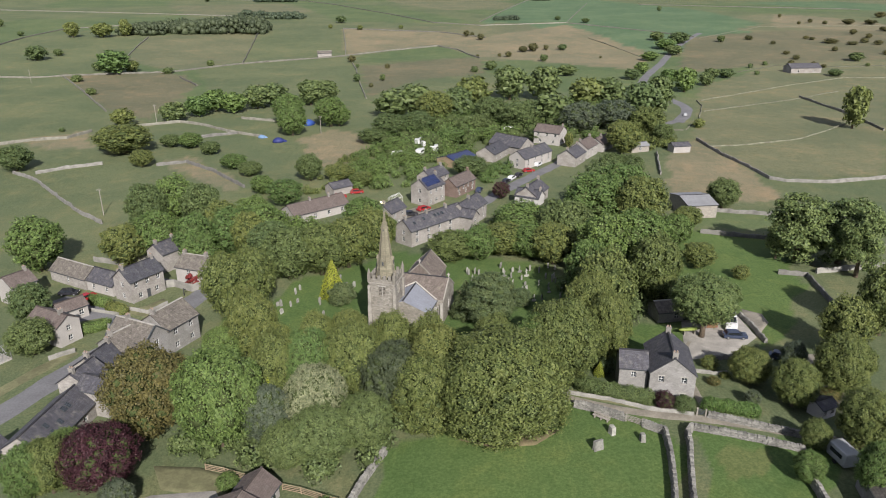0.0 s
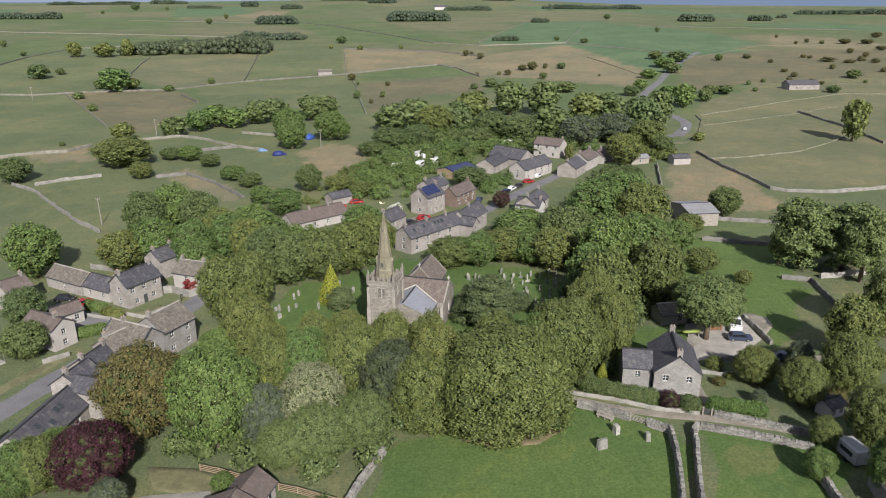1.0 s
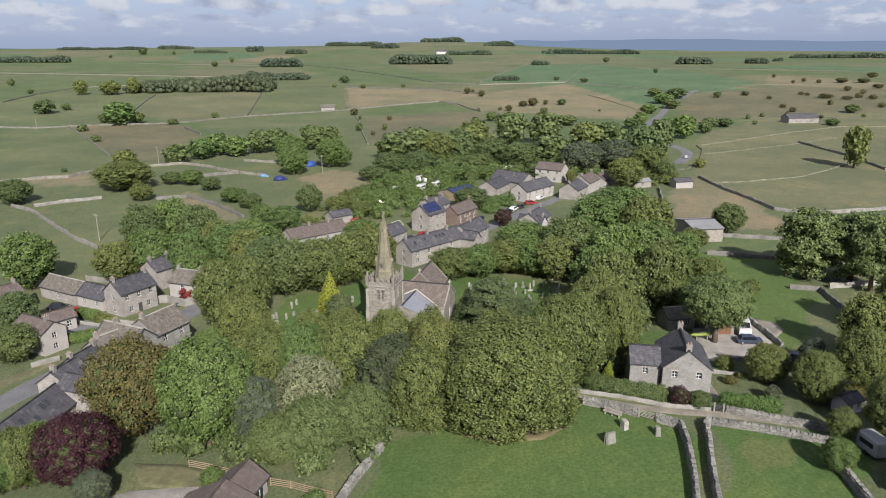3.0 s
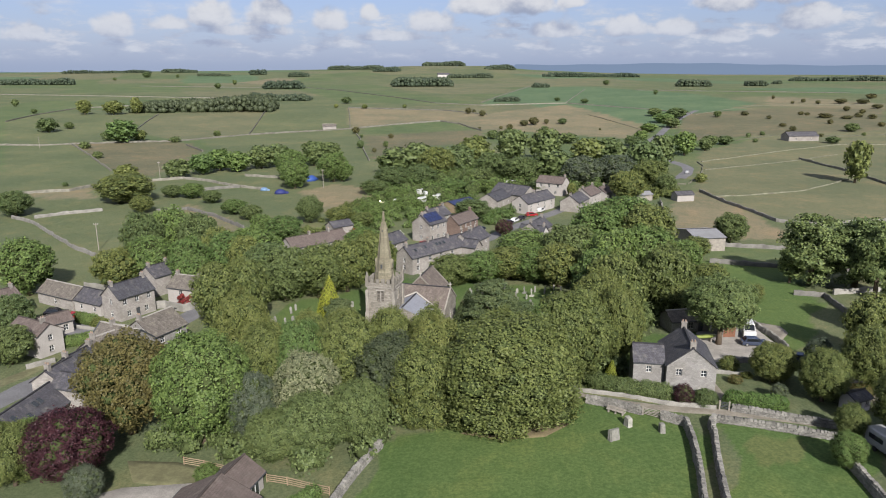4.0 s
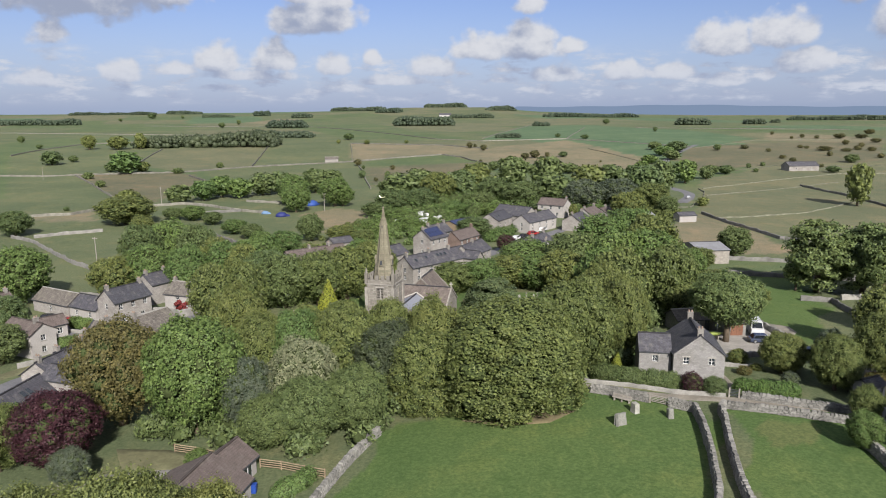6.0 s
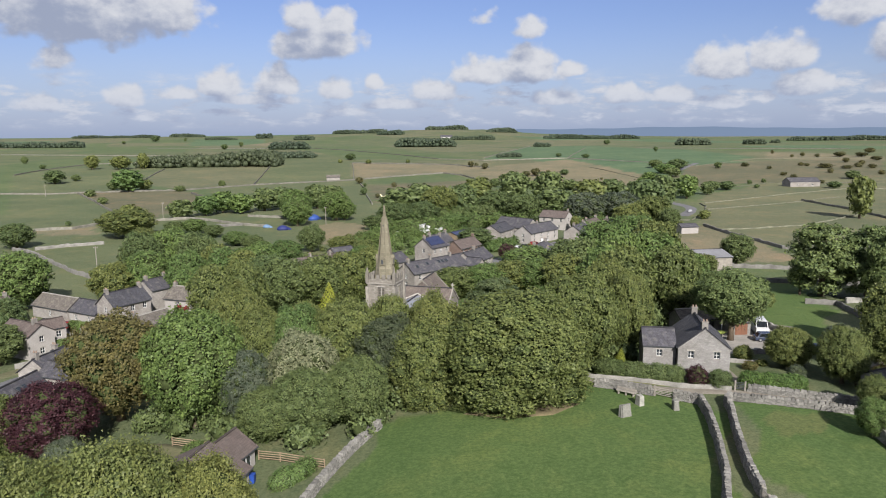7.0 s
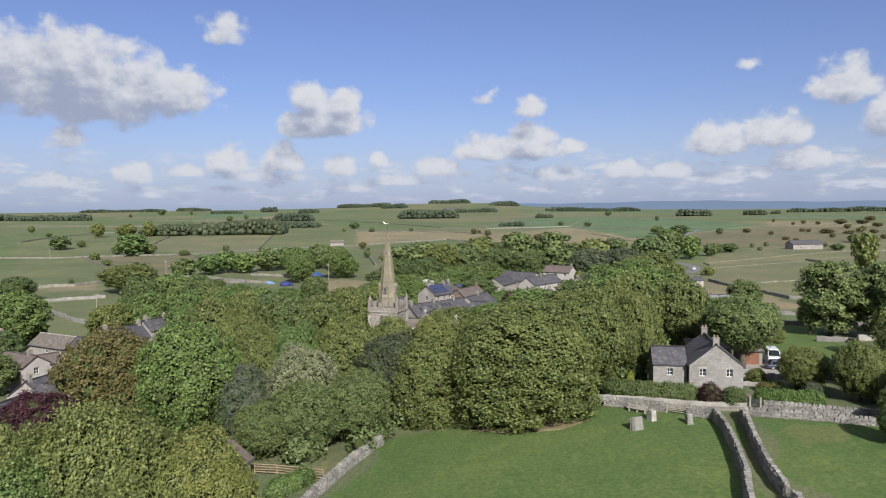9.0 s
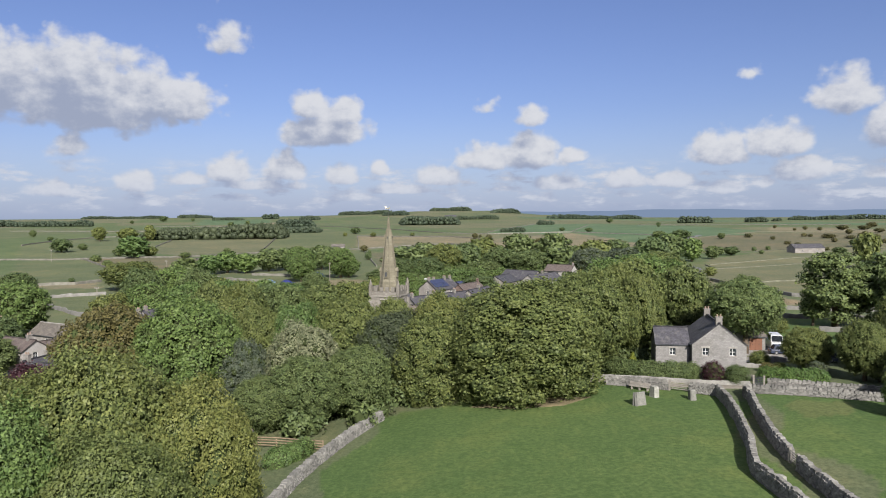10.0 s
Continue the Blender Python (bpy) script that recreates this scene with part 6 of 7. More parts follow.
        c.matrix_local = pose(x, y, z + tall * 0.86, rng.uniform(-7, 7), rng.uniform(-9, 9), math.degrees(math.atan2(dx[1], dx[0]))) @ Matrix.Diagonal((l, thick * rng.uniform(0.85, 1.1), rng.uniform(0.24, 0.36), 1))
        s += l * 1.03
    return root


COPES = []
for k in range(6):
    rng_c = random.Random(k)
    bm = bmesh.new()
    box(bm, -0.5, 0.5, -0.5, 0.5, 0, 1.0, 0.12)
    for v in bm.verts:
        v.co += Vector([rng_c.uniform(-0.1, 0.1) for _ in range(3)])
    COPES.append(to_mesh("coping_stone", bm, DRYSTONE))

LANE = "drystone walls of the lane"
wall_line("drystone_wall", [(19.9, 89.6), (23.0, 88.2), (26.5, 85.9)], "low drystone wall with stone bench at the field edge", 1.1, 0.5, group=LANE, coursed=True)
wall_line("drystone_wall", [(28.8, 84.4), (29.9, 83.5), (31.4, 82.5)], "short drystone wall beside the field gate", 1.15, 0.5, group=LANE, coursed=True)
wall_line("drystone_wall", [(31.4, 82.4), (30.9, 78.5), (30.1, 74.6), (29.2, 70.8), (28.1, 66.8), (27.2, 63.4), (25.8, 59.9), (24.8, 56.6), (24.9, 53.9), (25.0, 51.4), (25.1, 48.0)], "winding grey drystone wall of a walled path", 1.2, 0.55, group=LANE, coursed=True)
wall_line("drystone_wall", [(35.2, 83.0), (34.4, 82.0), (34.0, 79.5), (32.7, 75.3), (31.2, 69.9), (29.9, 64.6), (29.1, 60.0)], "winding grey drystone wall with a gap at its end", 1.2, 0.55, group=LANE, coursed=True)
wall_line("drystone_wall", [(28.8, 57.6), (28.5, 54.6), (28.3, 49.8), (28.4, 46.0)], "grey drystone wall beside the grassy path", 1.2, 0.55, group=LANE, coursed=True)
wall_line("drystone_wall", [(35.4, 83.5), (39.7, 82.1), (43.0, 80.8), (46.2, 79.4), (49.2, 78.2)], "mortared grey limestone wall along the lane", 0.85, 0.5, rough=0.03, group=LANE, coursed=True)
wall_line("drystone_wall", [(38.9, 86.4), (41.5, 85.3), (44.4, 84.0), (48.3, 82.3), (50.9, 81.1), (55.0, 79.7)], "grey limestone garden wall along the lane", 0.85, 0.5, rough=0.03, group=LANE, coursed=True)
wall_line("garden_wall", [(17.0, 94.5), (22.2, 92.3), (25.4, 91.1), (28.4, 89.8), (31.3, 88.5), (34.4, 87.7), (37.0, 86.9)], "low pale retaining wall below a clipped hedge", 0.6, 0.5, group=LANE, material=DRYSTONE)
wall_line("drystone_wall", [(-8.2, 81.3), (-9.5, 78.2), (-10.9, 74.6), (-12.0, 71.0), (-13.2, 66.8), (-14.1, 62.6), (-14.7, 58.0), (-15.6, 52.0)], "pale tumbled drystone wall along the pasture", 1.0, 0.6, group=LANE, coursed=True)
wall_line("drystone_wall", [(47.2, 74.6), (46.9, 70.0), (46.6, 66.0), (46.0, 58.0)], "drystone wall of the paddock below a shrub", 1.2, 0.6, group=LANE, coursed=True)
FAR_WALLS_EAST = [
    [(75.9, 145.5), (82.1, 144.1), (80.1, 133.5), (77.9, 123.5), (74.8, 112)], [(84.8, 145.7), (93, 147.9), (109.9, 152.6)], [(67, 195.9), (82.9, 192.4), (96.9, 189.8), (120.9, 186.5)], [(68.1, 173.9), (74.5, 171.3), (87.6, 168.7), (112.1, 163.1)],
    [(106.6, 291.2), (107.6, 265.4), (110.8, 247.2), (111.8, 231.4), (116, 228.2), (130.3, 226.6), (163.7, 235.3)], [(83.2, 267.6), (77.3, 242.7), (76.2, 236.3)], [(200.4, 398), (202.4, 351), (197.3, 310.6)]]
FAR_WALLS_DALE = [
    [(132.1, 356.2), (164.5, 375.3), (193, 390.8), (231.9, 416.8)], [(108.1, 278.9), (128.4, 283.7), (151.8, 293.8), (192.7, 328.6)], [(141.7, 388), (177.2, 413.7), (217.4, 442.7), (263.8, 469.8), (323.3, 467.8)],
    [(203.7, 497.4), (246.8, 531.9), (288.3, 522.7), (352.3, 529.5)], [(108.7, 311.7), (122.7, 335), (137, 371.8), (139.3, 388.1)], [(86.6, 307.3), (99.4, 310.2), (107.5, 310.2)], [(243.6, 695.6), (353.3, 814.1), (498.8, 814.3)], [(141, 705.8), (153, 635.3), (161.5, 576.2)]]
FAR_WALLS_WEST = [
    [(-151.2, 238.8), (-137.9, 229.3), (-119.1, 208.1), (-104.1, 191.9), (-95.5, 184.6)], [(-142.7, 237.8), (-136.4, 244.8), (-125.3, 251.2)], [(-181.4, 282.3), (-172.3, 290.7), (-159.9, 294.2), (-155.4, 307.7)], [(-104.7, 248.9), (-95.1, 253.6), (-80.2, 239.6), (-64.9, 219.7)],
    [(-333.3, 474.6), (-271.7, 468.6), (-253.9, 477.8), (-209.4, 413.5), (-171, 356.5)], [(-253.9, 477.8), (-188.5, 497.1), (-152.7, 540.4), (-110.8, 568.7), (-79.4, 590.6)], [(-173.6, 471.9), (-152.2, 438.3)]]
FAR_WALLS_UPLAND = [
    [(-248.7, 564.8), (-266.8, 631.2), (-283.3, 701.7)], [(-152.5, 548.6), (-169.1, 639.2), (-193.3, 773.3)], [(-383.5, 618.1), (-397.7, 695.7), (-401.7, 780.3), (-324, 852.6)], [(-140.1, 319), (-123.8, 327.9), (-111.1, 321.5), (-93.6, 306.4), (-76, 295.3)], [(-106.3, 293.5), (-90, 303.6)], [(-97, 336.9), (-75.6, 328.9)],
    [(-107.7, 789.5), (-90.6, 673.5), (-79.7, 590.4)], [(-79.7, 590.4), (-47.3, 622.1), (-5, 651.3), (12.1, 630.3), (29.3, 575.7)], [(-68.7, 547), (-57.8, 486.7), (-50.8, 437.9), (-42.8, 395.4)]]
FAR_WALLS_PLATEAU = [
    [(-108.7, 797.3), (-3, 758.2), (41.3, 711.8)], [(-301, 1460), (-180, 1248), (-117, 1106), (-11, 873.8), (42.2, 835.6)], [(44.2, 882.5), (103, 1153), (167, 1437)], [(145.6, 867.5), (193, 1058), (251, 1296)], [(42.2, 835.6), (145.6, 867.5), (217.5, 762.4), (243.6, 705.7)], [(-700, 1100), (-420, 1020), (-260, 960)], [(-640, 1500), (-350, 1400)], [(330, 1250), (620, 1100)]]
for line in FAR_WALLS_EAST + FAR_WALLS_WEST + FAR_WALLS_UPLAND + FAR_WALLS_PLATEAU:
    far = math.hypot(*line[0])
    wall_line("field_wall", line, "pale limestone field wall across grazed pasture", 1.15 if far < 500 else 1.1, 0.55 if far < 500 else 0.65, 1.2 if far < 300 else 3.0 if far < 700 else 10.0, 0.14, DRYSTONE if far < 320 else FARSTONE, "field walls of the dale")
# dale walls sized low and thin, and dulled, to look faint from the camera
for line in FAR_WALLS_DALE:
    wall_line("field_wall", line, "low thin limestone wall on the dale side", 0.45, 0.45, 3.0, 0.2, DULLSTONE, group="field walls of the dale")

# ---- hedges ----
def hedge(pts, wide, tall, kind, label, seed, group="garden hedges", size=0.12):
    """A clipped hedge along a line."""
    rng = np.random.default_rng(seed)
    line = resample(pts, 0.55)
    ox, oy = line[0]
    oz = gz(ox, oy)
    cs, rs = [], []
    for x, y in line:
        z = gz(x, y) - oz
        for k in range(4):
            cs.append((x - ox + rng.uniform(-0.15, 0.15), y - oy + rng.uniform(-0.15, 0.15), z + tall * (0.12 + 0.2 * k)))
            rs.append(wide / 2 * rng.uniform(0.85, 1.12))
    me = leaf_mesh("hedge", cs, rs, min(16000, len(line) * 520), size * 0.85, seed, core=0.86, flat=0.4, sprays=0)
    me.materials[0] = LEAF[kind]
    ob = new("hedge", me)
    ob.location = (ox, oy, oz)
    return tagged(ob, label, "hedge", group)


hedge([(21.5, 94.3), (24.5, 92.8), (28, 91.2), (31, 90)], 1.9, 2.1, "d", "clipped dark green hedge above the lane wall", 1)
hedge([(39.2, 88.5), (42.5, 87.6), (45.8, 86.6)], 1.3, 1.9, "h", "bright green clipped hedge behind the lane wall", 2)
hedge([(-74.6, 134.3), (-70.3, 132.5)], 1.6, 2.2, "g", "green garden hedge beside a cottage drive", 4)
hedge([(-69.7, 131.5), (-66, 129.6)], 2.0, 1.6, "y", "rounded yellow green garden shrubs", 5)
hedge([(-70.1, 120.7), (-66.4, 123.3)], 1.8, 1.8, "g", "garden shrubs between cottages", 6)
hedge([(-69.3, 168), (-60.9, 171.3), (-54.5, 178.1)], 2.5, 3.0, "d", "tall hedge behind the cottages", 7)
hedge([(-17.5, 67.7), (-15.6, 69.8), (-15, 71)], 2.2, 1.0, "g", "rounded green bramble mound in the garden", 10)
for x, y, tall, r, k, form in ((33.2, 88.9, 2.6, 1.35, "k", "bush"), (35.9, 88.1, 2.3, 1.5, "d", "bush"), (26.8, 99.0, 3.0, 1.2, "c", "bush"), (28.3, 107.6, 3.0, 1.3, "l", "bush"), (44.3, 101.0, 2.0, 1.4, "o", "bush"), (43.0, 95.5, 1.2, 1.0, "b", "bush"), (45.6, 97.5, 1.0, 0.8, "y", "bush"), (46.6, 89.5, 2.4, 1.1, "s", "bush"), (59.0, 91.0, 2.0, 1.5, "b", "bush"), (-29.0, 75.8, 2.0, 1.4, "g", "bush"), (-25.5, 76.0, 1.8, 1.2, "y", "bush"), (-20, 90, 7.5, 1.6, "l", "cone"), (-26.5, 91.0, 8.0, 1.5, "l", "cone")):
    tree(x, y, tall, r, k, "garden shrubs", "fine", form)

# ---- field stones, bench, gates, fences ----
def boulder(name, x, y, w, d, h, label, seed, turn=0.0, category="stone"):
    rng = random.Random(seed)
    bm = boxed(-w / 2, w / 2, -d / 2, d / 2, -0.25, h, bevel=min(w, d, h) * 0.2, taper=min(w, d) * 0.08)
    for v in bm.verts:
        v.co += Vector([rng.uniform(-0.06, 0.06) for _ in range(3)]) * min(w, h)
    ob = new(name, to_mesh(name, bm, GRAVE))
    ob.matrix_world = pose(x, y, gz(x, y), rng.uniform(-5, 5), rng.uniform(-4, 4), turn)
    return tagged(ob, label, category, "standing stones of the field")


boulder("standing_stone", 21.4, 79.3, 1.5, 0.6, 1.5, "broad upright limestone slab in mown grass", 1, 25)
boulder("standing_stone", 24.0, 82.8, 0.8, 1.1, 1.3, "upright grey limestone block in mown grass", 2, 20)
boulder("standing_stone", 27.9, 81.0, 0.75, 0.9, 1.2, "pale square limestone block in mown grass", 3, 5)
boulder("boulder", -12.6, 56.0, 1.4, 1.0, 0.7, "grey boulder beside the drystone wall", 4, 40)
boulder("boulder", 26.2, 55.6, 0.9, 0.7, 0.45, "fallen grey wall stone on bare soil", 5, 10)
boulder("boulder", 29.3, 58.2, 0.6, 0.5, 1.0, "pale gatepost stone beside the wall gap", 6, 10)
bench = thing("bench", "weathered stone bench against the drystone wall", "bench", 23.2, 86.2, None, -36)
part("seat", boxed(-1.3, 1.3, -0.25, 0.25, 0.42, 0.54, bevel=0.02), OLDWOOD, bench)
part("backrest", boxed(-1.3, 1.3, 0.2, 0.27, 0.6, 0.9, bevel=0.02), OLDWOOD, bench)
for s in (-1.0, 0, 1.0):
    part("leg", boxed(s - 0.07, s + 0.07, -0.2, 0.2, 0, 0.42), OLDWOOD, bench)


def gate(x, y, turn, wide, label, material=OLDWOOD):
    g = thing("field_gate", label, "gate", x, y, None, turn)
    for s in (0, wide):
        part("gatepost", boxed(s - 0.1, s + 0.1, -0.1, 0.1, -0.3, 1.35), OLDWOOD, g)
    for k in range(5):
        part("rail", boxed(0.12, wide - 0.12, -0.03, 0.03, 0.25 + 0.21 * k, 0.33 + 0.21 * k), material, g)
    part("brace", tube(bmesh.new(), (0.15, 0, 0.3), (wide - 0.15, 0, 1.1), 0.03, 0.03, 5), material, g)


gate(26.7, 85.7, -33, 2.4, "timber field gate between drystone walls")
gate(28.9, 59.6, -95, 1.7, "weathered timber gate in a drystone wall gap")
gate(37.4, 86.8, -20, 1.2, "small timber garden gate by the house", DARKPAINT)


def fence(pts, label, tall=1.15, rails=4):
    ox, oy = pts[0]
    root = thing("fence", label, "fence", ox, oy, None, 0.0, "timber garden fences")
    oz = gz(ox, oy)
    line = resample(pts, 1.7)
    for x, y in line:
        z = gz(x, y) - oz
        part("post", boxed(x - ox - 0.06, x - ox + 0.06, y - oy - 0.06, y - oy + 0.06, z - 0.3, z + tall), TIMBER, root)
    for (ax, ay), (bx, by) in zip(line, line[1:]):
        za, zb = gz(ax, ay) - oz, gz(bx, by) - oz
        for k in range(rails):
            h = tall * (0.22 + 0.24 * k)
            part("rail", tube(bmesh.new(), (ax - ox, ay - oy - 0.07, za + h), (bx - ox, by - oy - 0.07, zb + h), 0.07, 0.07, 4), TIMBER, root)


fence([(-21.4, 74.9), (-18.7, 73.9), (-15.7, 72.4), (-13.2, 71.2)], "new timber post and rail garden fence")
fence([(-33.1, 79.4), (-30.2, 78.5), (-27, 77.2)], "timber rail fence behind the bungalow garden")
bin_ = thing("wheelie_bin", "blue plastic wheelie bin beside the bungalow", "bin", -20.6, 69.2)
BLUEPLASTIC = plain("blue plastic", (0.02, 0.06, 0.28), 0.5, 0.05)
part("bin_body", boxed(-0.28, 0.28, -0.32, 0.32, 0.08, 0.95, taper=-0.04), BLUEPLASTIC, bin_)
part("lid", boxed(-0.33, 0.33, -0.38, 0.38, 0.96, 1.04, bevel=0.02), BLUEPLASTIC, bin_)
for s in (-0.22, 0.22):
    part("wheel", tube(bmesh.new(), (s - 0.03, 0.3, 0.1), (s + 0.03, 0.3, 0.1), 0.1, 0.1, 10), RUBBER, bin_)
doors = thing("patio_doors", "white framed glazed patio doors of the bungalow", "door", -22.05, 71.2, None, 75)
for s in (-0.9, 0.0, 0.9):
    leaf = part("door_leaf", boxed(s - 0.42, s + 0.42, -0.05, 0.02, 0.05, 2.0), WHITEPAINT, doors)
    part("pane", boxed(s - 0.33, s + 0.33, -0.06, -0.052, 0.2, 1.88), PANE, leaf)

# ---- vehicles ----
CAR_PAINT = {}


def car(x, y, turn, color, label, kind="car", group="parked cars"):
    """A car with body, glasshouse, windows, wheels and lamps. It faces along its x."""
    if color not in CAR_PAINT:
        CAR_PAINT[color] = plain("car paint %s" % (color,), color, 0.25, 0.02, 1.0, 8.0, 0.01, 0.0, 0.6)
    paint = CAR_PAINT[color]
    van = kind == "van"
    c = thing(kind, label, kind, x, y, gz(x, y) + 0.06, turn, group)
    L, W, H = (5.4, 2.1, 2.6) if van else (4.2, 1.75, 1.45)
    bm = boxed(-L / 2, L / 2, -W / 2, W / 2, 0.25, H * (0.62 if van else 0.58), bevel=0.12)
    part("body", bm, paint, c)
    bm = bmesh.new()
    a, b = (-L / 2 + 0.1, L / 2 - 1.0) if van else (-L / 2 + 0.35, L / 2 - 1.15)
    z0, z1 = H * (0.6 if van else 0.56), H
    v = [bm.verts.new(p) for p in ((a, -W / 2 + 0.06, z0), (b + 0.3, -W / 2 + 0.06, z0), (b + 0.3, W / 2 - 0.06, z0), (a, W / 2 - 0.06, z0), (a + 0.35, -W / 2 + 0.2, z1), (b - 0.45, -W / 2 + 0.2, z1), (b - 0.45, W / 2 - 0.2, z1), (a + 0.35, W / 2 - 0.2, z1))]
    for f in ((3, 2, 1, 0), (4, 5, 6, 7), (0, 1, 5, 4), (1, 2, 6, 5), (2, 3, 7, 6), (3, 0, 4, 7)):
        bm.faces.new([v[i] for i in f])
    bmesh.ops.bevel(bm, geom=bm.edges[:], offset=0.06, segments=2, affect="EDGES")
    cabin = part("cabin", bm, paint, c)
    zm, zt = z0 + 0.1, z1 - 0.1
    bm = bmesh.new()
    vv = [bm.verts.new(p) for p in ((b + 0.28, -W / 2 + 0.2, zm), (b + 0.28, W / 2 - 0.2, zm), (b - 0.36, W / 2 - 0.28, zt), (b - 0.36, -W / 2 + 0.28, zt))]
    bm.faces.new(vv)
    bmesh.ops.solidify(bm, geom=bm.faces[:], thickness=0.05)
    part("windscreen", bm, PANE, cabin)
    for s in (-1, 1):
        bm = bmesh.new()
        y0, y1 = s * (W / 2 - 0.05), s * (W / 2 - 0.17)
        bm.faces.new([bm.verts.new(p) for p in ((a + 0.3, y0, zm), (b + 0.1, y0, zm), (b - 0.4, y1, zt), (a + 0.5, y1, zt))])
        bmesh.ops.solidify(bm, geom=bm.faces[:], thickness=0.03)
        part("side_window", bm, PANE, cabin)
        for px in (-L * 0.31, L * 0.31):
            wh = part("wheel", tube(bmesh.new(), (px, s * (W / 2 - 0.2), 0.31), (px, s * (W / 2 + 0.01), 0.31), 0.31, 0.31, 14), RUBBER, c)
            part("rim", tube(bmesh.new(), (px, s * (W / 2), 0.31), (px, s * (W / 2 + 0.025), 0.31), 0.19, 0.17, 10), STEEL, wh)
        part("headlight", boxed(L / 2 - 0.06, L / 2 + 0.02, s * (W / 2 - 0.35) - 0.15, s * (W / 2 - 0.35) + 0.15, 0.62, 0.76), WHITEPAINT, c)
        part("tail_light", boxed(-L / 2 - 0.02, -L / 2 + 0.06, s * (W / 2 - 0.3) - 0.12, s * (W / 2 - 0.3) + 0.12, 0.65, 0.85), BRICK, c)
    return c


RED, BLACK, WHITE, NAVY, SILVER = (0.27, 0.018, 0.02), (0.02, 0.02, 0.024), (0.56, 0.56, 0.56), (0.03, 0.04, 0.07), (0.32, 0.33, 0.34)
car(21, 224.9, 60, BLACK, "black hatchback parked on the village street")
car(23.2, 229.1, 60, WHITE, "white hatchback parked on the village street")
car(26, 233.2, 60, BLACK, "black estate car parked on the village street")
car(30.1, 239.7, 20, RED, "bright red car parked by the white house")
car(11.5, 214, 75, NAVY, "dark car parked beside the brick house")
car(34.6, 248.6, 60, WHITE, "white car parked on the upper street")
car(-5.7, 195.3, 40, RED, "bright red car parked behind the cottages")
car(-9.3, 190.7, 15, BLACK, "black car parked behind the cottages")
car(-27.4, 213.3, 15, RED, "red car parked in an orchard yard")
car(-32.1, 208.5, 15, RED, "red car parked beside a small shed")
car(-82, 139.1, 5, BLACK, "black and white car parked in the yard")
car(-76.9, 136.5, 60, RED, "dark red car parked by a cottage wall")
car(-83.6, 126.9, 30, SILVER, "silver car parked beneath trees")
car(52.9, 112.2, -5, NAVY, "dark navy car parked on the gravel drive")
car(54, 117.4, -104, WHITE, "white camper van parked on the gravel drive", "van")
car(57.7, 103.9, -30, NAVY, "dark car parked under garden trees")
car(40.9, 308.8, 45, SILVER, "silver car parked in the caravan field")
car(70.6, 289.5, 50, SILVER, "silver car parked at the village edge")
car(119.4, 344.9, 70, SILVER, "silver car parked beside the dale road")
car(92.1, 271.2, 20, WHITE, "white car parked beside a small shed")


def caravan(x, y, turn, label, color=WHITE, L=5.5):
    c = thing("caravan", label, "caravan", x, y, None, turn, "caravans of the camp site")
    paint = CAR_PAINT[color]
    bm = boxed(-L / 2, L / 2, -1.1, 1.1, 0.45, 2.55, bevel=0.3)
    part("shell", bm, paint, c)
    for s in (-1, 1):
        part("window", boxed(-L * 0.3, L * 0.3, s * 1.11 - 0.015, s * 1.11 + 0.015, 1.4, 2.0), PANE, c)
        part("wheel", tube(bmesh.new(), (0, s * 0.95, 0.33), (0, s * 1.12, 0.33), 0.33, 0.33, 12), RUBBER, c)
    part("drawbar", tube(bmesh.new(), (L / 2, 0, 0.5), (L / 2 + 1.0, 0, 0.45), 0.06, 0.05, 6), STEEL, c)
    part("support", boxed(L / 2 + 0.8, L / 2 + 0.95, -0.06, 0.06, 0, 0.5), STEEL, c)


for x, y, a in ((-17.7, 262, 20), (-8.9, 265.1, 70), (-6.4, 278.9, 30), (-3.1, 270.6, 60), (2.2, 295.1, 15), (-9.4, 283.5, 50), (-15.9, 273, 5), (56.3, 376.3, 10), (28.6, 306.8, 20), (15.3, 327, 10)):
    caravan(x, y, a, "white touring caravan among camp site bushes", WHITE, 4.6)
caravan(52.9, 76.0, 100, "pale silver caravan parked beneath roadside trees", SILVER, 3.6)


def tent(x, y, turn, color, label, s=1.0):
    t = thing("tent", label, "tent", x, y, None, turn, "tents of the camp site")
    m = plain("tent cloth %s" % (color,), color, 0.6, 0.08, 0.5, 4.0)
    bm = bmesh.new()
    bmesh.ops.create_icosphere(bm, subdivisions=2, radius=1.0)
    for v in bm.verts:
        v.co = Vector((v.co.x * 2.6 * s, v.co.y * 1.9 * s, max(-0.02, v.co.z) * 2.0 * s))
    part("canopy", bm, m, t, smooth=True)
    part("porch", tube(bmesh.new(), (2.0 * s, 0, 0.05), (3.4 * s, 0, 0.05), 1.1 * s, 0.5 * s, 8), m, t)


tent(-68.5, 287.5, 20, (0.02, 0.028, 0.12), "dark blue dome tent on the camp field", 1.0)
tent(-77.2, 295.5, 0, (0.12, 0.20, 0.32), "pale blue dome tent on the camp field", 0.7)
tent(-62.3, 322.9, 60, (0.03, 0.07, 0.26), "blue family tent under trees", 1.3)


def pole(x, y, tall, label):
    p = thing("utility_pole", label, "pole", x, y, None, 0, "utility poles")
    part("pole", tube(bmesh.new(), (0, 0, -0.5), (0, 0, tall), 0.14, 0.1, 8), OLDWOOD, p)
    part("crossarm", boxed(-0.7, 0.7, -0.05, 0.05, tall - 0.5, tall - 0.38), OLDWOOD, p)
    for s in (-0.55, 0.55):
        part("insulator", tube(bmesh.new(), (s, 0, tall - 0.38), (s, 0, tall - 0.2), 0.05, 0.04, 6), WHITEPAINT, p)


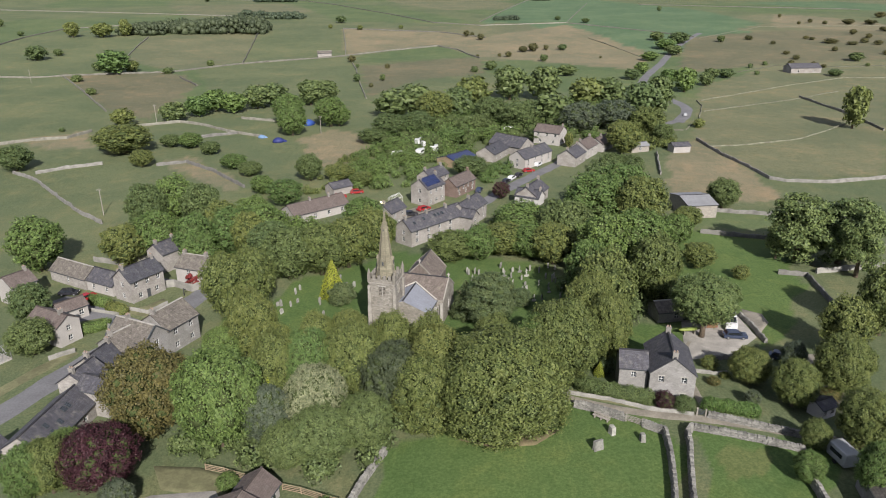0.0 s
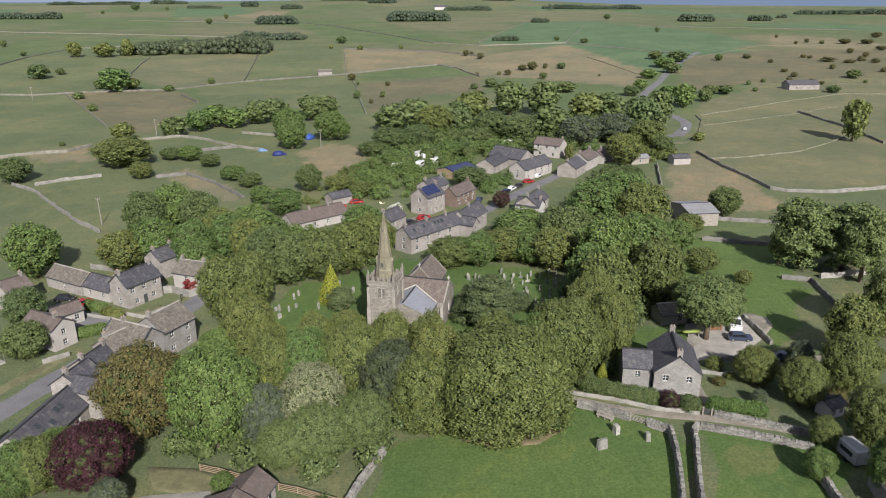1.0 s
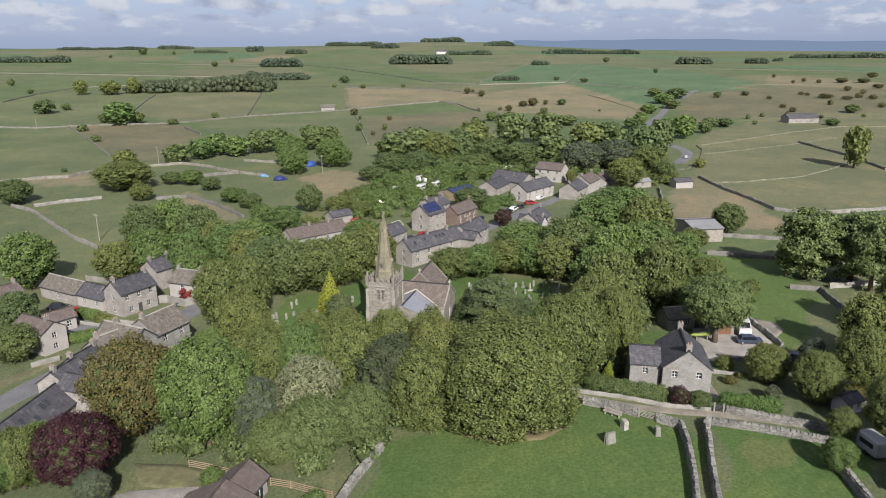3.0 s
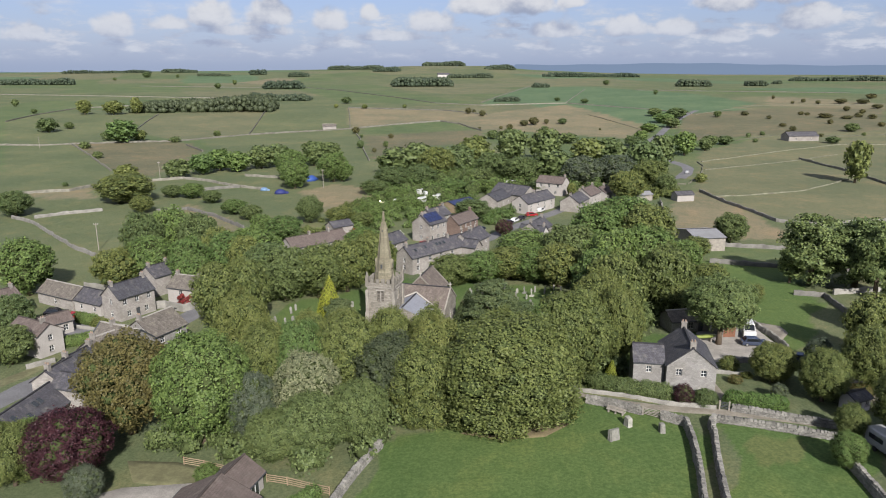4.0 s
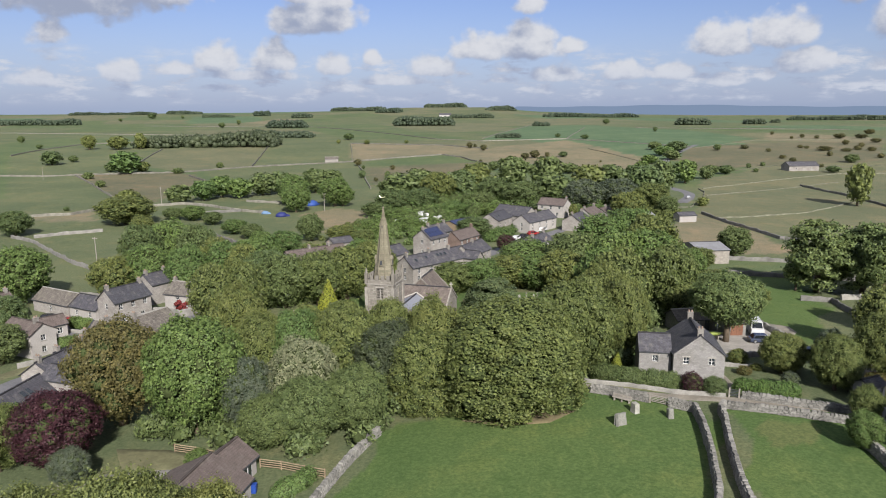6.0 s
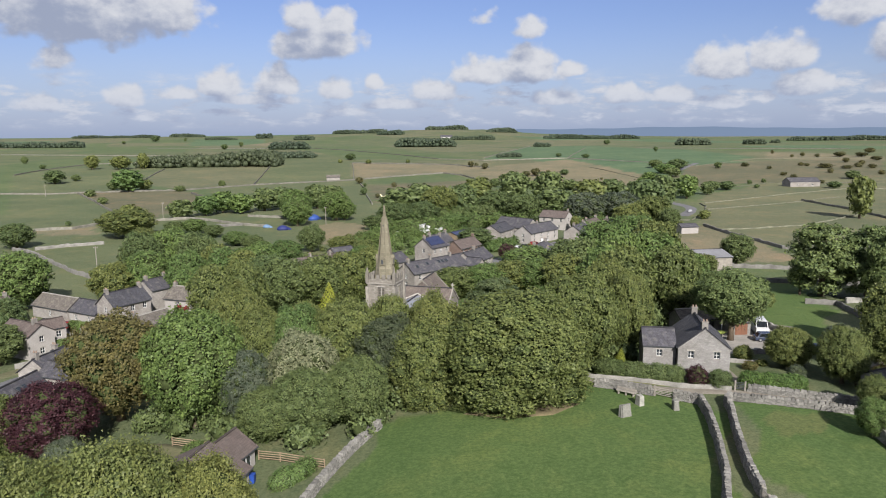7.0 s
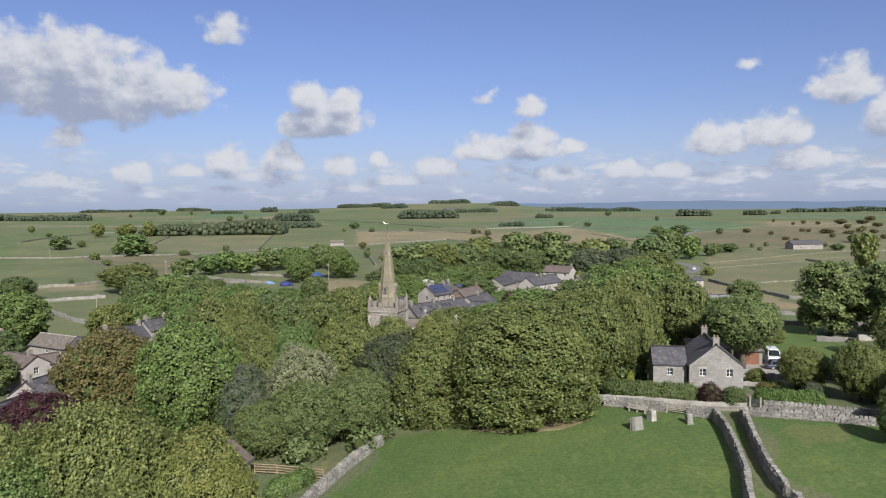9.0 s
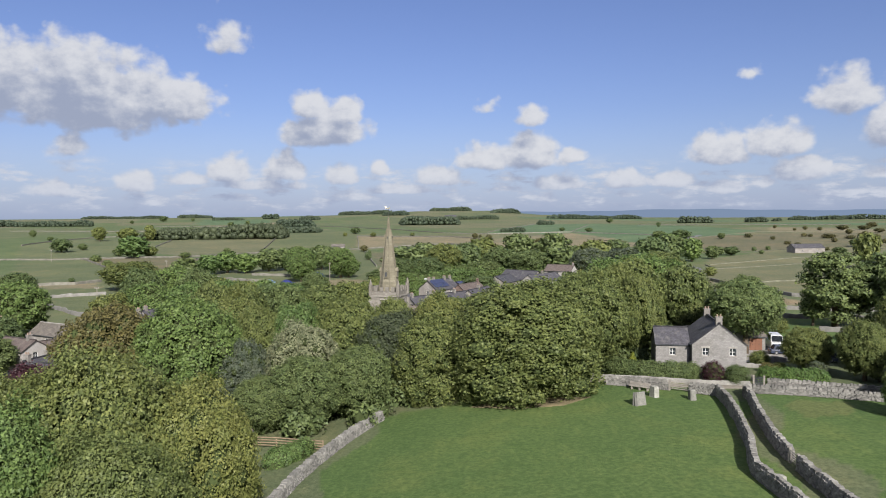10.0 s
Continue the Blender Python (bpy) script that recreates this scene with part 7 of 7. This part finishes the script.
pole(-98.4, 192.4, 8.0, "wooden utility pole in the pasture")
pole(-135.8, 331, 8.0, "wooden utility pole beside a field wall")
pole(-260.6, 451.1, 8.0, "wooden utility pole in the western pasture")
pole(-53.2, 302.7, 8.0, "wooden utility pole beside the camp field")

# solar panels, red creeper, greenhouse, glasshouse frame, oil tank
def solar_array():
    s = thing("solar_array", "dark blue solar panels mounted on a slate roof", "solar panel", -4.4, 198.9, gz(-4.6, 204.1), 53)
    slope = math.degrees(math.atan2(2.4, 3.3))
    for i in range(4):
        for k in range(2):
            f = 0.22 + 0.42 * k
            p = part("solar_panel", boxed(-0.78, 0.78, -0.82, 0.82, 0.0, 0.05), SOLAR, s)
            p.matrix_local = pose(1.2 + 1.62 * i, 3.3 * (f + 0.14), 5.4 + 2.4 * (f + 0.14) + 0.24, slope, 0, 0)
            p["label"] = "dark blue solar panel"


solar_array()
creeper = new("creeper", leaf_mesh("creeper", [(-57.6 + 0.38 * k, 143.35 - 0.12 * k, -3.6 + 0.5 * ((k * 3) % 5)) for k in range(9)], [0.35 + 0.05 * (k % 4) for k in range(9)], 1500, 0.13, 9))
creeper.data.materials[0] = REDLEAF
tagged(creeper, "red autumn creeper covering a cottage porch", "creeper")


def greenhouse(x, y, turn, L, label, material=WHITEPAINT):
    g = thing("greenhouse", label, "greenhouse", x, y, None, turn)
    W, E, R = 2.6, 1.7, 2.7
    for i in range(int(L / 0.75) + 1):
        u = i * 0.75
        bm = bmesh.new()
        for a, b in (((u, 0, 0), (u, 0, E)), ((u, W, 0), (u, W, E)), ((u, 0, E), (u, W / 2, R)), ((u, W, E), (u, W / 2, R))):
            tube(bm, a, b, 0.05, 0.05, 4)
        part("rib", bm, material, g)
    for a, b in (((0, 0, E), (L, 0, E)), ((0, W, E), (L, W, E)), ((0, W / 2, R), (L, W / 2, R))):
        part("bar", tube(bmesh.new(), a, b, 0.05, 0.05, 4), material, g)
    part("base", boxed(-0.05, L + 0.05, -0.05, W + 0.05, -0.3, 0.25), COPING, g)


greenhouse(-80.7, 107.1, 60, 4.5, "small metal framed greenhouse in a cottage garden", STEEL)
greenhouse(-66.0, 164.5, 40, 6.0, "bare white greenhouse frame behind the cottages")
greenhouse(-14.5, 200.9, 55, 4.0, "white framed conservatory beside the stone house")
shed_x = thing("canoe", "bright green plastic canoe on a garden heap", "canoe", 45.0, 113.5, None, 10)
bm = bmesh.new()
bmesh.ops.create_icosphere(bm, subdivisions=2, radius=1.0)
for v in bm.verts:
    v.co = Vector((v.co.x * 2.2, v.co.y * 0.5, v.co.z * 0.35 + 1.1))
part("hull", bm, plain("lime plastic", (0.17, 0.21, 0.05), 0.5, 0.05), shed_x, smooth=True)
for s in (-1.0, 1.0):
    part("trestle", boxed(s - 0.08, s + 0.08, -0.4, 0.4, 0, 0.8), OLDWOOD, shed_x)
post = thing("sign_post", "dark iron finger post beside the lane", "sign", -56.5, 138.3)
part("post", tube(bmesh.new(), (0, 0, -0.3), (0, 0, 1.7), 0.12, 0.1, 8), IRON, post)
part("finger", boxed(-0.1, 0.5, -0.05, 0.05, 1.35, 1.65), IRON, post)
house("shed", 55.0, 85.5, 25, 3.0, 2.4, 1.9, 0.6, WHITEWALL, SLATE, "small pale garden shed in deep shade", front=(0, 2), win=(0.7, 0.7), category="shed")
house("stone_barn", 56.0, 64.0, 80, 6.5, 5.0, 3.0, 2.0, GREYSTONE, STONEROOF, "old stone barn with flag roof beside the lane", left=(0, 1), category="barn", sink=1.5)
patch("flower_bed", [(-41, 80.5), (-34, 80), (-27.5, 77), (-29, 73.6), (-38, 75.4)], VERGE, "dry brown garden grass behind the bungalow", "garden bed", 0.05)
patch("cottage_yard", [(-14.5, 191.1), (-8.3, 198.5), (-0, 195.7), (12.3, 211.4), (8.2, 195.1), (-4.1, 184.1), (-10.4, 184.7)], TRACK, "stony yard behind the cottage row", "yard", 0.04)

# garden and yard walls of the western lane, ruined outbuilding behind
GARDEN_WALLS = "garden walls of the western lane"
for k, (pts, tall) in enumerate((([(-70.4, 120.8), (-67.2, 123.6), (-64.6, 121.8)], 1.3), ([(-62.8, 142.6), (-60.3, 143.4), (-55.5, 140.5), (-53.5, 143.0)], 1.7), ([(-85.3, 158), (-78.7, 156), (-72.5, 158.5)], 1.3), ([(-71.5, 110.5), (-68.2, 113.6)], 0.9), ([(-66.3, 131.6), (-61.0, 129.6), (-58.6, 134)], 0.8), ([(-74.5, 131.2), (-66.6, 128.9)], 0.7))):
    wall_line("garden_wall", pts, "low grey limestone garden wall beside the cottages", tall, 0.4, 0.6, 0.05, DRYSTONE, GARDEN_WALLS, False, 60 + k)
house("outbuilding", -71.6, 165.5, 30, 5.5, 4.0, 2.4, 0.4, WHITEWALL, LEAD, "flat roofed white outbuilding behind the cottages", front=(0, 1), category="outbuilding")
boulder("rubble_heap", -66.5, 170.2, 2.2, 1.6, 1.2, "pale rubble heap beside the outbuilding", 31, 15, "rubble")
patch("garden_path", [(-66.8, 130.4), (-60.4, 127.6), (-57.2, 133.6), (-60.6, 137.0), (-62.6, 133.6)], VERGE, "mown garden with dry grass before the cottage", "garden", 0.03)
wall_line("garden_wall", [(45.3, 103.2), (47.6, 104.2), (50.6, 104.9)], "tumbled limestone wall beside the gravel drive", 0.8, 0.7, 0.5, 0.14, DRYSTONE, "", False, 91)
wall_line("garden_wall", [(57.9, 110.2), (58.0, 117.0), (57.8, 123.0)], "tumbled limestone wall beside the gravel drive", 1.0, 0.6, 0.5, 0.12, DRYSTONE, "", False, 92)
wall_line("garden_wall", [(40.1, 99.6), (43.0, 99.2), (46.4, 98.8)], "low limestone terrace wall in the garden", 0.6, 0.5, 0.5, 0.1, DRYSTONE, "", False, 93)
garage = house("garage", 48.7, 116.2, 5, 3.3, 3.4, 2.4, 0.9, GREYSTONE, STONEROOF, "small stone garage with brown double doors beside the drive", category="garage")
BROWNDOOR = plain("brown door paint", (0.16, 0.075, 0.045), 0.7, 0.1)
for s in (0.55, 1.66):
    leaf = part("door_leaf", boxed(s, s + 1.08, -0.06, -0.004, 0.05, 2.1), BROWNDOOR, garage, "brown painted boarded door")
    part("handle", boxed(s + 0.5, s + 0.58, -0.1, -0.062, 1.0, 1.15), IRON, leaf)
